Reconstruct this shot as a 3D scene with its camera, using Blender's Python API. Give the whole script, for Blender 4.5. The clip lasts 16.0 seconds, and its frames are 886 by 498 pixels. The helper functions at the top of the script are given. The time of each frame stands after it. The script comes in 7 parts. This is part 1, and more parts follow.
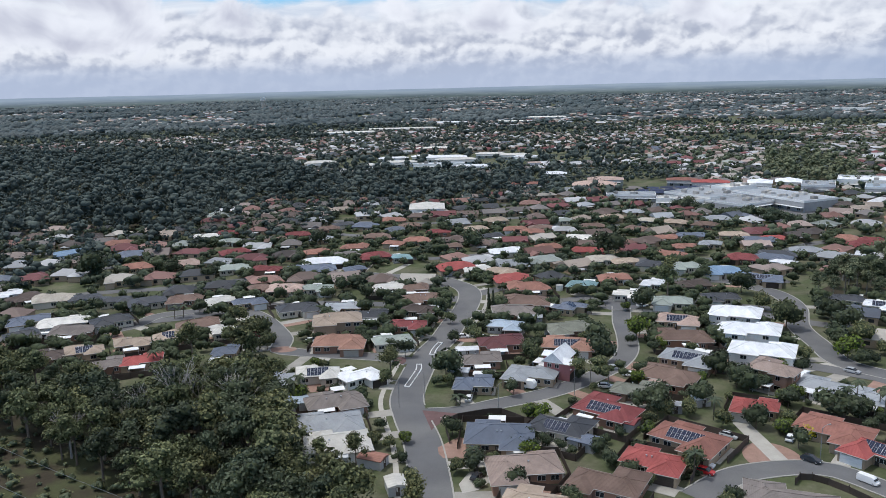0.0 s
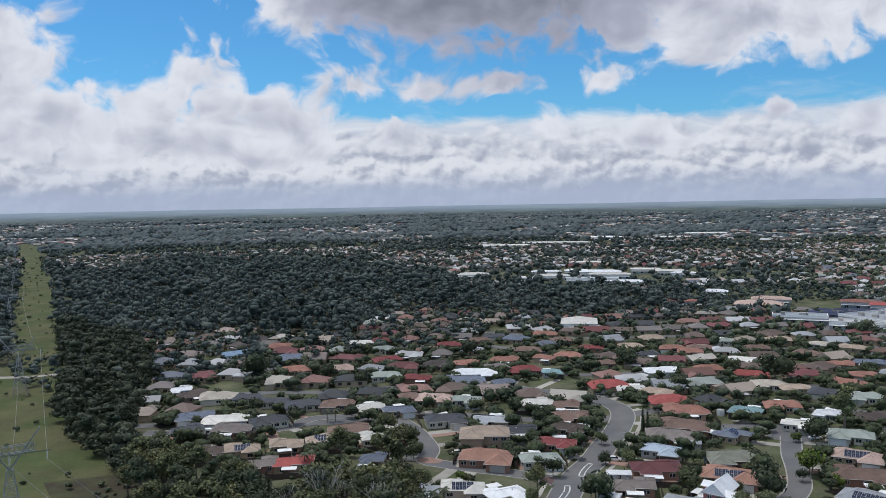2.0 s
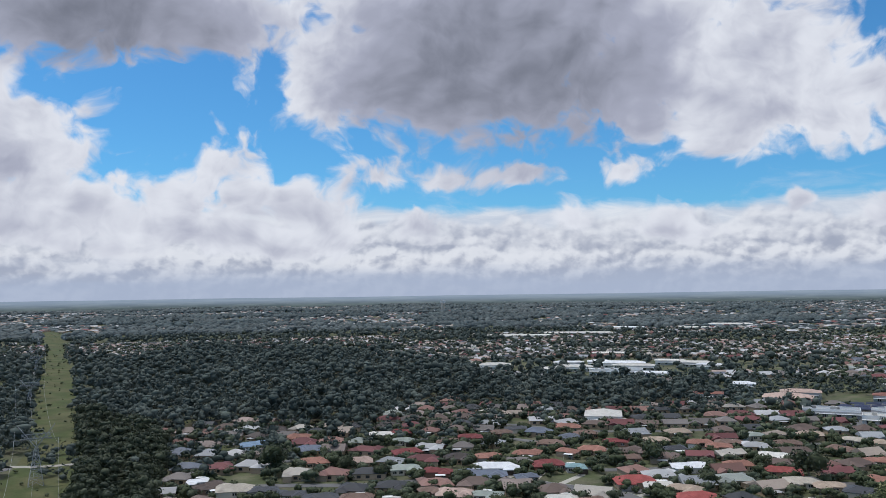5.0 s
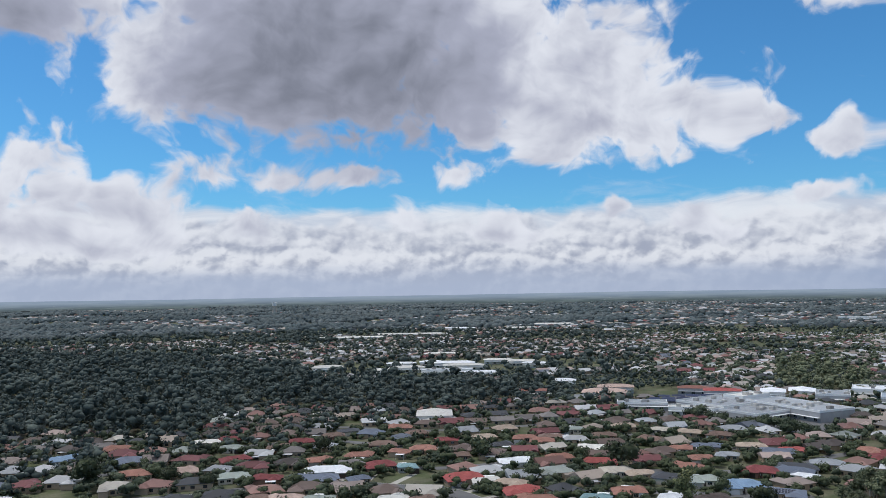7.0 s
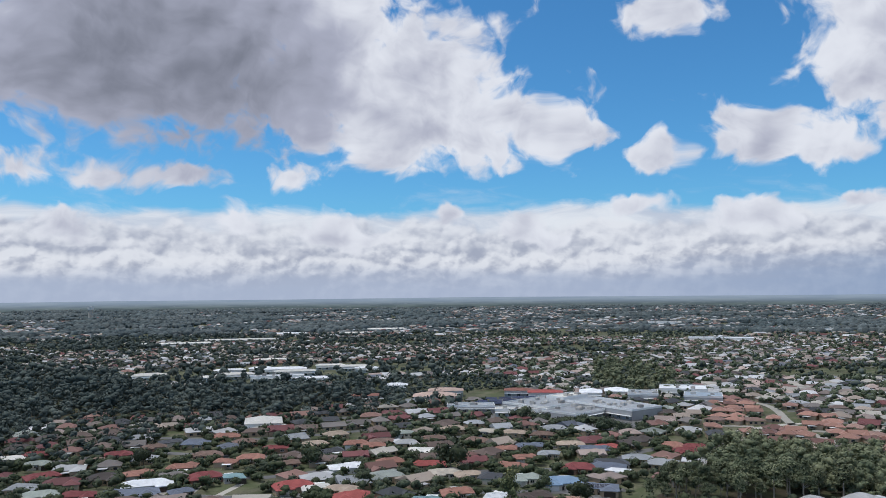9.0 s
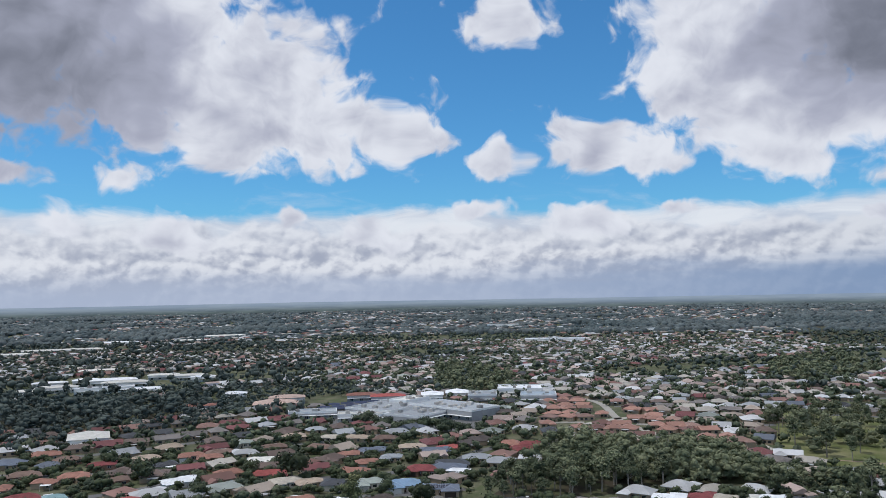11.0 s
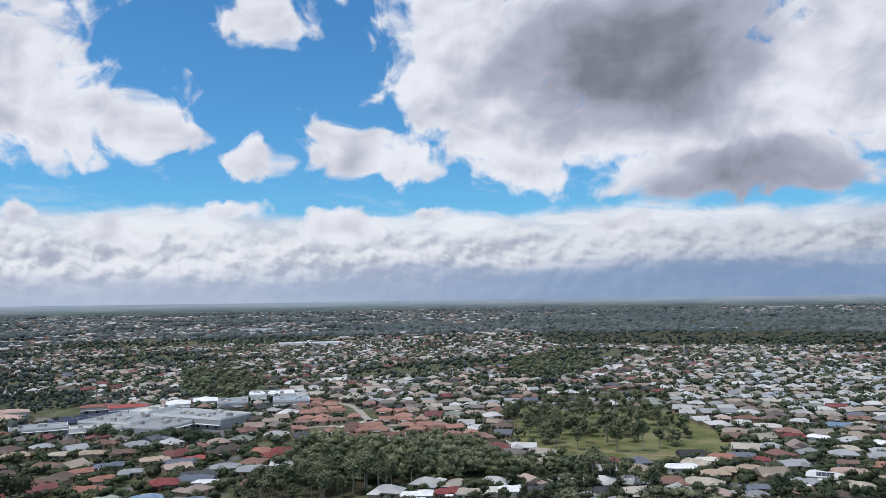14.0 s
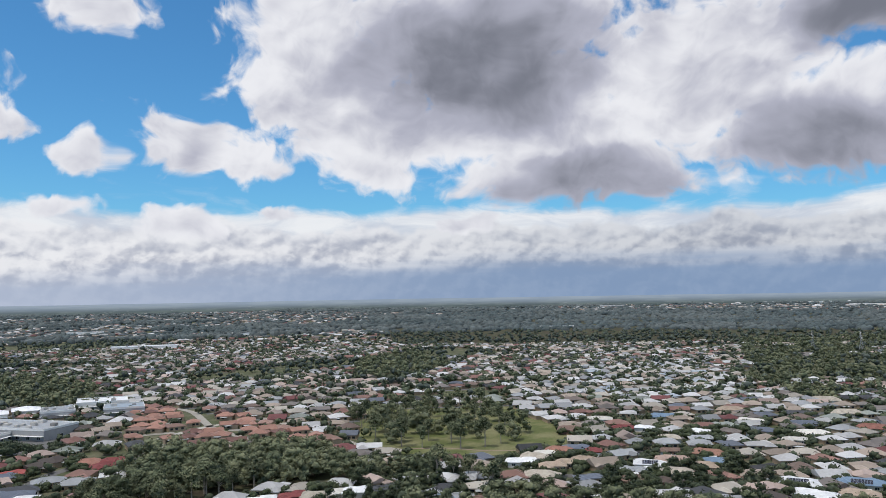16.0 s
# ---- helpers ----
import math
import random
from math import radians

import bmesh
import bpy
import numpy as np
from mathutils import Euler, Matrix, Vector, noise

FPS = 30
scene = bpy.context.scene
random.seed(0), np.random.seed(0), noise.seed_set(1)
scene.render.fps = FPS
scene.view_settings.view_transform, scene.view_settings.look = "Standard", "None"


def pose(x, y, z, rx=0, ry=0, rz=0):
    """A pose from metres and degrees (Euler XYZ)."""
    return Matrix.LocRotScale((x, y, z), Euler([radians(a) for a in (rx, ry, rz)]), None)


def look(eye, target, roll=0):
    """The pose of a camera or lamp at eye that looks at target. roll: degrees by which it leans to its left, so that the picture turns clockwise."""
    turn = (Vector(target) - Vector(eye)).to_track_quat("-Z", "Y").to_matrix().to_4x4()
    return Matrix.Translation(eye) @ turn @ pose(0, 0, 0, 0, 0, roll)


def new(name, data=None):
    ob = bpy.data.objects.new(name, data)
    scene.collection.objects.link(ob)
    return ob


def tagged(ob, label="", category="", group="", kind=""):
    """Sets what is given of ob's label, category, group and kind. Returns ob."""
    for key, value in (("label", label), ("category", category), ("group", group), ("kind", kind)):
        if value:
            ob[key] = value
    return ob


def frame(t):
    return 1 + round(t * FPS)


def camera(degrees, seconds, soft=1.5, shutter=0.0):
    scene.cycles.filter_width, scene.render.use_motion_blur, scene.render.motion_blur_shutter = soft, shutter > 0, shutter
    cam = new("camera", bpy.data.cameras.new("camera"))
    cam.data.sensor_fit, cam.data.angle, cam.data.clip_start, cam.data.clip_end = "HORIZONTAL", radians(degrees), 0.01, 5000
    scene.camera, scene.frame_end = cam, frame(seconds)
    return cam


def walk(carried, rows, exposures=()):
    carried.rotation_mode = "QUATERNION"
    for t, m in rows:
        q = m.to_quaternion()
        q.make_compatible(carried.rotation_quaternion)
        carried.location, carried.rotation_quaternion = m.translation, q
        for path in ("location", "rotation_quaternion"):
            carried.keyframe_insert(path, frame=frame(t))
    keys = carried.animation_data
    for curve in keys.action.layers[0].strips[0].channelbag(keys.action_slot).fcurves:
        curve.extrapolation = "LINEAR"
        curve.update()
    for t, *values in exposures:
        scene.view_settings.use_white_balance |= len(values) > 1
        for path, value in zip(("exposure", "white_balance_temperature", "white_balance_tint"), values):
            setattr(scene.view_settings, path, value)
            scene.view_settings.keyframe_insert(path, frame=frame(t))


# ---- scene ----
cam = camera(58.07, 16.0, 0.8)
EYE = 85.0
# seconds; turn, tilt and lean in degrees
ROWS = [
    (0.0, 0.00, -11.71, 1.36),
    (0.5, 2.58, -9.73, 1.34),
    (1.0, 5.43, -7.58, 1.27),
    (1.5, 8.09, -5.60, 1.10),
    (2.0, 10.96, -3.41, 1.04),
    (2.5, 13.66, -1.43, 1.00),
    (3.0, 16.62, 0.67, 0.90),
    (3.2, 17.76, 1.49, 0.90),
    (3.5, 18.87, 2.49, 0.87),
    (3.8, 18.84, 3.04, 0.85),
    (4.1, 17.94, 3.26, 0.85),
    (4.4, 16.40, 3.26, 0.85),
    (4.7, 14.51, 3.14, 0.85),
    (5.0, 12.49, 3.02, 0.83),
    (5.3, 10.63, 3.00, 0.80),
    (5.5, 9.54, 3.03, 0.79),
    (6.0, 6.63, 3.17, 0.69),
    (6.5, 3.68, 3.16, 0.79),
    (7.0, 0.61, 2.98, 0.94),
    (7.5, -2.06, 3.03, 0.82),
    (8.0, -5.22, 2.78, 1.14),
    (8.5, -8.11, 2.89, 0.81),
    (9.0, -11.26, 3.19, 0.55),
    (9.2, -12.44, 3.28, 0.77),
    (9.72, -15.49, 3.29, 0.81),
    (10.25, -18.31, 3.33, 0.88),
    (10.78, -21.13, 3.36, 0.95),
    (11.3, -24.17, 3.38, 0.98),
    (11.5, -25.30, 3.43, 0.85),
    (12.0, -28.48, 3.42, 0.95),
    (12.5, -31.26, 3.32, 0.92),
    (13.0, -34.34, 3.21, 0.93),
    (13.5, -37.23, 2.62, 1.03),
    (14.0, -39.87, 3.37, 0.83),
    (14.5, -42.45, 3.54, 0.95),
    (15.0, -45.33, 3.42, 0.94),
    (15.5, -48.03, 3.37, 1.05),
    (16.0, -50.81, 3.23, 0.97),
]
walk(cam, [(t, pose(0, 0, EYE, 90 + tilt, lean, turn)) for t, turn, tilt, lean in ROWS], [(0.0, 0.08, 6150, 10), (1.5, -0.12, 6150, 10), (3.0, -0.15, 6150, 10), (6.0, -0.12, 6150, 10), (11.5, -0.12, 6150, 10), (14.5, 0.0, 6300, 10), (16.0, 0.0, 6450, 10)])

# ---- sky and sun ----
world = bpy.data.worlds.new("sky")
scene.world = world
world.use_nodes = True
wt = world.node_tree
wt.nodes.clear()
SUN_EL, SUN_AZ = 68, -75      # degrees; azimuth clockwise from +y


def link(tree, value, socket):
    if isinstance(value, bpy.types.NodeSocket):
        tree.links.new(value, socket)
    else:
        socket.default_value = value


def op(tree, kind, a, b=0.0, c=None, clamp=False):
    n = tree.nodes.new("ShaderNodeMath")
    n.operation, n.use_clamp = kind, clamp
    link(tree, a, n.inputs[0])
    link(tree, b, n.inputs[1])
    if c is not None:
        link(tree, c, n.inputs[2])
    return n.outputs[0]


def vec(tree, kind, a, b=(0, 0, 0)):
    n = tree.nodes.new("ShaderNodeVectorMath")
    n.operation = kind
    link(tree, a, n.inputs[0])
    link(tree, b, n.inputs[1])
    return n.outputs[1] if kind == "LENGTH" else n.outputs[0]


def ramp01(tree, x, lo, hi):
    n = tree.nodes.new("ShaderNodeMapRange")
    n.interpolation_type = "SMOOTHSTEP"
    link(tree, x, n.inputs["Value"])
    n.inputs["From Min"].default_value, n.inputs["From Max"].default_value = lo, hi
    return n.outputs["Result"]


def fbm(tree, v, scale, detail=6, rough=0.55, distort=0.0):
    n = tree.nodes.new("ShaderNodeTexNoise")
    link(tree, v, n.inputs["Vector"])
    n.inputs["Scale"].default_value, n.inputs["Detail"].default_value = scale, detail
    n.inputs["Roughness"].default_value, n.inputs["Distortion"].default_value = rough, distort
    return n.outputs["Fac"]


def blend(tree, f, a, b):
    n = tree.nodes.new("ShaderNodeMix")
    n.data_type = "RGBA"
    link(tree, f, n.inputs[0])
    link(tree, a, n.inputs[6])
    link(tree, b, n.inputs[7])
    return n.outputs[2]


# cloud masses: azimuth, elevation, half width, half height (degrees), how grey the base is
CLOUDS_WEST = [
    (-43.5, 9.6, 8.2, 5.4, 0.35), (-40.0, 5.6, 10.0, 3.2, 0.3), (-30.6, 6.2, 2.5, 3.0, 0.1), (-28.6, 8.3, 2.0, 3.1, 0.0), (-26.3, 7.2, 2.3, 4.6, 0.0),
    (-22.0, 5.4, 3.4, 3.0, 0.08), (-26.0, 4.0, 9.0, 2.0, 0.2), (-36.0, 19.6, 17.0, 5.0, 0.8), (-8.0, 18.4, 17.5, 10.6, 0.84), (-13.0, 15.5, 8.0, 7.0, 0.2), (3.0, 16.0, 6.5, 8.0, 0.2), (-19.5, 15.5, 5.0, 5.6, 0.2),
    (-17.3, 8.0, 1.7, 1.3, 0.0), (-12.2, 7.9, 2.0, 1.0, 0.05), (-7.2, 7.9, 3.0, 1.1, 0.05), (0.6, 7.9, 2.0, 1.2, 0.1)]
CLOUDS_EAST = [
    (10.0, 14.2, 6.0, 6.8, 0.2), (7.5, 11.6, 4.6, 4.0, 0.2), (14.5, 12.0, 4.6, 4.2, 0.12), (19.5, 11.2, 3.0, 3.0, 0.04), (26.8, 9.2, 2.4, 1.5, 0.0), (32.6, 10.4, 3.8, 2.7, 0.04), (36.6, 9.9, 3.4, 2.4, 0.08),
    (27.0, 18.6, 3.0, 2.0, 0.0), (42.5, 15.8, 7.0, 7.4, 0.12), (47.0, 11.4, 7.4, 4.4, 0.15), (54.0, 18.4, 13.0, 6.6, 1.0), (57.0, 12.6, 13.0, 5.0, 0.2),
    (61.0, 9.0, 10.0, 3.4, 0.85), (70.0, 14.5, 10.0, 7.0, 0.05), (78.0, 10.6, 10.0, 4.4, 0.8), (80.0, 18.5, 8.0, 4.0, 0.9)]

# heads that stand out of the bank along the horizon
CLOUDS_LOW = [
    (-14.0, 4.7, 2.6, 1.4, 0.15), (-3.5, 4.9, 1.5, 1.1, 0.1), (3.5, 4.4, 3.4, 1.3, 0.25), (11.0, 5.3, 1.3, 1.0, 0.05), (17.5, 4.5, 3.0, 1.4, 0.2),
    (25.5, 5.7, 2.4, 0.8, 0.0), (33.0, 4.6, 3.6, 1.2, 0.22), (39.5, 5.6, 1.6, 0.7, 0.0), (53.0, 5.0, 2.6, 0.9, 0.15)]

gen = wt.nodes.new("ShaderNodeTexCoord").outputs["Generated"]
sep = wt.nodes.new("ShaderNodeSeparateXYZ")
wt.links.new(vec(wt, "NORMALIZE", gen), sep.inputs[0])
dx, dy, dz = sep.outputs
az = op(wt, "MULTIPLY", op(wt, "ARCTAN2", dx, dy), 57.2958)
el = op(wt, "MULTIPLY", op(wt, "ARCSINE", dz), 57.2958)


def join(tree, x, y):
    n = tree.nodes.new("ShaderNodeCombineXYZ")
    link(tree, x, n.inputs[0])
    link(tree, y, n.inputs[1])
    return n.outputs[0]


def parts_of(tree, v):
    n = tree.nodes.new("ShaderNodeSeparateXYZ")
    link(tree, v, n.inputs[0])
    return n.outputs


def bent(tree, v, scale, detail, reach):
    """A point pushed about by a noise, by up to about a fifth of reach."""
    n = tree.nodes.new("ShaderNodeTexNoise")
    link(tree, v, n.inputs["Vector"])
    n.inputs["Scale"].default_value, n.inputs["Detail"].default_value = scale, detail
    return vec(tree, "ADD", v, vec(tree, "MULTIPLY", vec(tree, "SUBTRACT", n.outputs["Color"], (0.5, 0.5, 0.5)), (*reach, 0)))


def heaps(tree, v, scale, fine=2.0, rough=0.45):
    """Round billows of cloud, about -0.5 to 0.7."""
    w = tree.nodes.new("ShaderNodeTexVoronoi")
    w.voronoi_dimensions, w.feature, w.normalize = "2D", "SMOOTH_F1", True
    link(tree, v, w.inputs["Vector"])
    w.inputs["Scale"].default_value, w.inputs["Detail"].default_value = scale, fine
    w.inputs["Roughness"].default_value, w.inputs["Smoothness"].default_value = rough, 0.6
    return op(tree, "MULTIPLY", op(tree, "SUBTRACT", 0.36, w.outputs["Distance"]), 2.2)


flat = join(wt, az, el)
swept = bent(wt, bent(wt, flat, 0.13, 2, (7, 3.5)), 0.6, 2, (1.2, 1.1))
sa, se, _ = parts_of(wt, swept)
broad = fbm(wt, vec(wt, "MULTIPLY", flat, (0.6, 1.1, 0)), 0.12, 4, 0.5)
field, grey = None, None
for a0, e0, ra, re, g0 in CLOUDS_WEST + CLOUDS_EAST + CLOUDS_LOW:
    # tops swell, bases are flatter
    ox = op(wt, "DIVIDE", op(wt, "SUBTRACT", sa, a0), ra)
    rise = op(wt, "SUBTRACT", se, e0)
    oy = op(wt, "SUBTRACT", op(wt, "DIVIDE", op(wt, "MAXIMUM", rise, 0.0), re), op(wt, "DIVIDE", op(wt, "MINIMUM", rise, 0.0), re * 0.8))
    far = vec(wt, "LENGTH", join(wt, ox, oy))
    inside = op(wt, "MULTIPLY", op(wt, "SUBTRACT", 1.0, far), min(1.0, 0.35 + ra / 9))
    field = inside if field is None else op(wt, "SMOOTH_MAX", field, inside, 0.16)
    if g0 > 0.01:
        low = op(wt, "ADD", op(wt, "DIVIDE", rise, re), 0.3)
        core = op(wt, "MULTIPLY", ramp01(wt, vec(wt, "LENGTH", join(wt, ox, low)), 1.05, 0.2 if g0 > 0.7 else -0.2), g0)
        grey = core if grey is None else op(wt, "SMOOTH_MAX", grey, core, 0.12)
# the open sky overhead and behind: scattered clouds
beyond = op(wt, "MINIMUM", op(wt, "MULTIPLY", op(wt, "SUBTRACT", el, 24.0), 0.06), 0.2)
field = op(wt, "MAXIMUM", field, beyond)
ragged = fbm(wt, vec(wt, "MULTIPLY", swept, (0.95, 1.1, 0)), 0.45, 5, 0.5)
bulge = heaps(wt, vec(wt, "MULTIPLY", swept, (0.85, 1.1, 0)), 0.5, 3.0, 0.5)
mass = op(wt, "ADD", op(wt, "MULTIPLY", field, 1.2), op(wt, "ADD", op(wt, "MULTIPLY", op(wt, "SUBTRACT", ragged, 0.5), 1.8), op(wt, "MULTIPLY", bulge, 0.22)))
cover = ramp01(wt, mass, -0.1, 0.36)
soft = vec(wt, "MULTIPLY", flat, (1, 1, 0))
relief = op(wt, "SUBTRACT", fbm(wt, soft, 0.22, 2, 0.45), fbm(wt, vec(wt, "ADD", soft, (-0.6, 1.1, 0)), 0.22, 2, 0.45))
relief = op(wt, "ADD", relief, op(wt, "MULTIPLY", op(wt, "SUBTRACT", bulge, heaps(wt, vec(wt, "ADD", vec(wt, "MULTIPLY", swept, (0.85, 1.1, 0)), (-0.2, 0.45, 0)), 0.5, 3.0, 0.5)), 0.2))
shade = op(wt, "ADD", grey, op(wt, "MULTIPLY", op(wt, "SUBTRACT", broad, 0.5), op(wt, "ADD", 0.3, op(wt, "MULTIPLY", grey, 0.5))))
shade = op(wt, "SUBTRACT", op(wt, "ADD", shade, op(wt, "MULTIPLY", ramp01(wt, mass, 0.1, 1.1), 0.16)), op(wt, "MULTIPLY", relief, 0.85))
puff = blend(wt, ramp01(wt, shade, -0.06, 0.56), (0.84, 0.845, 0.88, 1), (0.45, 0.46, 0.55, 1))
puff = blend(wt, ramp01(wt, shade, 0.36, 1.3), puff, (0.185, 0.196, 0.240, 1))
# the bank along the horizon: a bright sheet with a wavy edge, and before it rows of heaps, the nearer ones lower
line = join(wt, az, op(wt, "MULTIPLY", el, 3.2))
streak = fbm(wt, bent(wt, line, 0.12, 2, (14, 5)), 0.10, 7, 0.6)
wavy = op(wt, "MULTIPLY", op(wt, "SUBTRACT", fbm(wt, join(wt, az, 0.0), 0.07, 5, 0.55), 0.5), 3.6)
lift = op(wt, "SUBTRACT", op(wt, "ADD", 6.1, wavy), el)
veil = op(wt, "MULTIPLY", ramp01(wt, op(wt, "ADD", lift, op(wt, "MULTIPLY", op(wt, "SUBTRACT", streak, 0.5), 2.2)), -0.15, 0.75), 0.93)
wisps = op(wt, "MULTIPLY", ramp01(wt, op(wt, "ADD", op(wt, "SUBTRACT", streak, 0.56), op(wt, "MULTIPLY", op(wt, "SUBTRACT", 8.6, el), 0.035)), 0.0, 0.24), 0.5)
sheet = blend(wt, ramp01(wt, streak, 0.36, 0.62), (0.60, 0.63, 0.71, 1), (0.86, 0.865, 0.88, 1))
right = ramp01(wt, az, 34, 66)
tiers = []
for k, (height, swing, size) in enumerate(((4.9, 1.3, 0.34), (3.9, 1.2, 0.5), (2.9, 0.8, 0.7))):
    spot = bent(wt, vec(wt, "ADD", vec(wt, "MULTIPLY", flat, (0.8, 1.05, 0)), (200 + 61 * k, 31 * k, 0)), 0.7, 4, (0.9, 0.7))
    lump = lambda p: op(wt, "ADD", heaps(wt, p, size, 3.0, 0.5), op(wt, "MULTIPLY", op(wt, "SUBTRACT", fbm(wt, p, 0.5, 5, 0.5), 0.5), 1.2))
    heap, above = lump(spot), lump(vec(wt, "ADD", spot, (-0.22, 0.36, 0)))
    long = fbm(wt, join(wt, op(wt, "ADD", az, 170.0 * k), 9.0 * k), 0.16, 4, 0.55)
    patchy = fbm(wt, vec(wt, "ADD", vec(wt, "MULTIPLY", flat, (0.5, 1.4, 0)), (40 * k, 17, 0)), 0.22, 4, 0.5)
    top = op(wt, "ADD", height, op(wt, "ADD", op(wt, "MULTIPLY", op(wt, "SUBTRACT", long, 0.5), 4.0 * swing), op(wt, "MULTIPLY", heap, 0.9)))
    deep = op(wt, "SUBTRACT", top, el)
    tone = op(wt, "ADD", op(wt, "MULTIPLY", ramp01(wt, deep, 0.0, 1.8), 0.32), op(wt, "MULTIPLY", op(wt, "SUBTRACT", 0.52, patchy), 1.4))
    tone = op(wt, "ADD", op(wt, "SUBTRACT", op(wt, "ADD", tone, 0.14), op(wt, "MULTIPLY", op(wt, "SUBTRACT", heap, above), 1.0)), op(wt, "MULTIPLY", op(wt, "SUBTRACT", 0.5, streak), 0.5))
    colour = blend(wt, ramp01(wt, tone, -0.04, 0.84), blend(wt, right, (0.83, 0.835, 0.86, 1), (0.66, 0.68, 0.72, 1)), blend(wt, right, (0.40, 0.43, 0.52, 1), (0.31, 0.345, 0.43, 1)))
    tiers.append((op(wt, "MULTIPLY", ramp01(wt, deep, -0.12, 0.5), 0.9), colour))
nish = wt.nodes.new("ShaderNodeTexSky")
nish.sky_type, nish.sun_disc = "NISHITA", False
nish.sun_elevation, nish.sun_rotation = radians(SUN_EL), radians(SUN_AZ)
nish.air_density, nish.dust_density, nish.ozone_density = 1.0, 0.3, 3.0
blue = vec(wt, "MULTIPLY", nish.outputs[0], (0.050, 0.100, 0.126))
col = blend(wt, wisps, blue, (0.70, 0.76, 0.84, 1))
col = blend(wt, veil, col, sheet)
for mask, shade_col in tiers:
    col = blend(wt, mask, col, shade_col)
col = blend(wt, cover, col, puff)
# rain haze along the horizon, heavier and greyer to the right
east = ramp01(wt, az, 12, 62)
fringe = op(wt, "MULTIPLY", op(wt, "SUBTRACT", fbm(wt, vec(wt, "MULTIPLY", flat, (0.12, 1.4, 0)), 0.5, 4, 0.55), 0.5), 2.2)
depth = op(wt, "ADD", op(wt, "SUBTRACT", 2.0, el), op(wt, "ADD", fringe, op(wt, "MULTIPLY", east, 0.9)))
rain = ramp01(wt, depth, -0.5, 1.7)
col = blend(wt, op(wt, "MULTIPLY", rain, 0.9), col, blend(wt, east, (0.44, 0.50, 0.63, 1), (0.215, 0.315, 0.49, 1)))
bg = wt.nodes.new("ShaderNodeBackground")
wt.links.new(col, bg.inputs[0])
bg.inputs[1].default_value = 1.0
wt.links.new(bg.outputs[0], wt.nodes.new("ShaderNodeOutputWorld").inputs[0])

sun = new("sun", bpy.data.lights.new("sun", "SUN"))
sun.data.energy, sun.data.angle, sun.data.color = 2.3, radians(2), (1, 0.96, 0.90)
sun.matrix_world = look((60 * math.sin(radians(SUN_AZ)), 60 * math.cos(radians(SUN_AZ)), 60 * math.tan(radians(SUN_EL))), (0, 0, 0))

# ---- materials ----
def hazed(rgb, k):
    """A greyer shade of a colour, as distance haze would leave it."""
    m = sum(rgb) / 3
    return tuple(c + (m - c) * k for c in rgb)


def material(name, rgb, rough=0.8, vary=0.25, big=0.15, small=2.5, spread=0.25, bump=0.0, bump_scale=8.0, wave=None, metal=0.0, island=0.0, tint=None, tint_scale=0.05):
    """A surface of one base colour with stains, grain, a shade of its own for each thing, and fine relief."""
    m = bpy.data.materials.new(name)
    m.use_nodes = True
    t = m.node_tree
    bsdf = t.nodes["Principled BSDF"]
    pos = t.nodes.new("ShaderNodeNewGeometry")
    p = pos.outputs["Position"]
    f = op(t, "ADD", op(t, "MULTIPLY", fbm(t, p, big, 4), 0.6), op(t, "MULTIPLY", fbm(t, p, small, 5, 0.65), 0.4))
    f = op(t, "ADD", 1.0, op(t, "MULTIPLY", op(t, "SUBTRACT", f, 0.5), 4 * vary))
    if spread:
        r = t.nodes.new("ShaderNodeObjectInfo").outputs["Random"]
        f = op(t, "MULTIPLY", f, op(t, "ADD", 1 - spread, op(t, "MULTIPLY", r, 2 * spread)))
    if island:
        f = op(t, "MULTIPLY", f, op(t, "ADD", 1 - island, op(t, "MULTIPLY", pos.outputs["Random Per Island"], 2 * island)))
    base = (*rgb, 1)
    if tint:
        base = blend(t, ramp01(t, fbm(t, p, tint_scale, 3), 0.38, 0.62), base, (*tint, 1))
    s = t.nodes.new("ShaderNodeVectorMath")
    s.operation = "SCALE"
    link(t, base if tint else rgb, s.inputs[0])
    t.links.new(f, s.inputs["Scale"])
    t.links.new(s.outputs[0], bsdf.inputs["Base Color"])
    bsdf.inputs["Roughness"].default_value, bsdf.inputs["Metallic"].default_value = rough, metal
    bsdf.inputs["Specular IOR Level"].default_value = 0.5 if rough < 0.45 else 0.2
    h = None
    if wave:
        tc = t.nodes.new("ShaderNodeTexCoord")
        w = t.nodes.new("ShaderNodeTexWave")
        t.links.new(tc.outputs["Object"], w.inputs["Vector"])
        w.bands_direction, w.inputs["Scale"].default_value = wave[0], wave[1]
        w.inputs["Distortion"].default_value = 0.3
        h = w.outputs["Fac"]
    elif bump:
        h = fbm(t, p, bump_scale, 5)
    if h is not None:
        b = t.nodes.new("ShaderNodeBump")
        b.inputs["Strength"].default_value, b.inputs["Distance"].default_value = bump or 0.4, 0.06
        t.links.new(h, b.inputs["Height"])
        t.links.new(b.outputs[0], bsdf.inputs["Normal"])
    return m


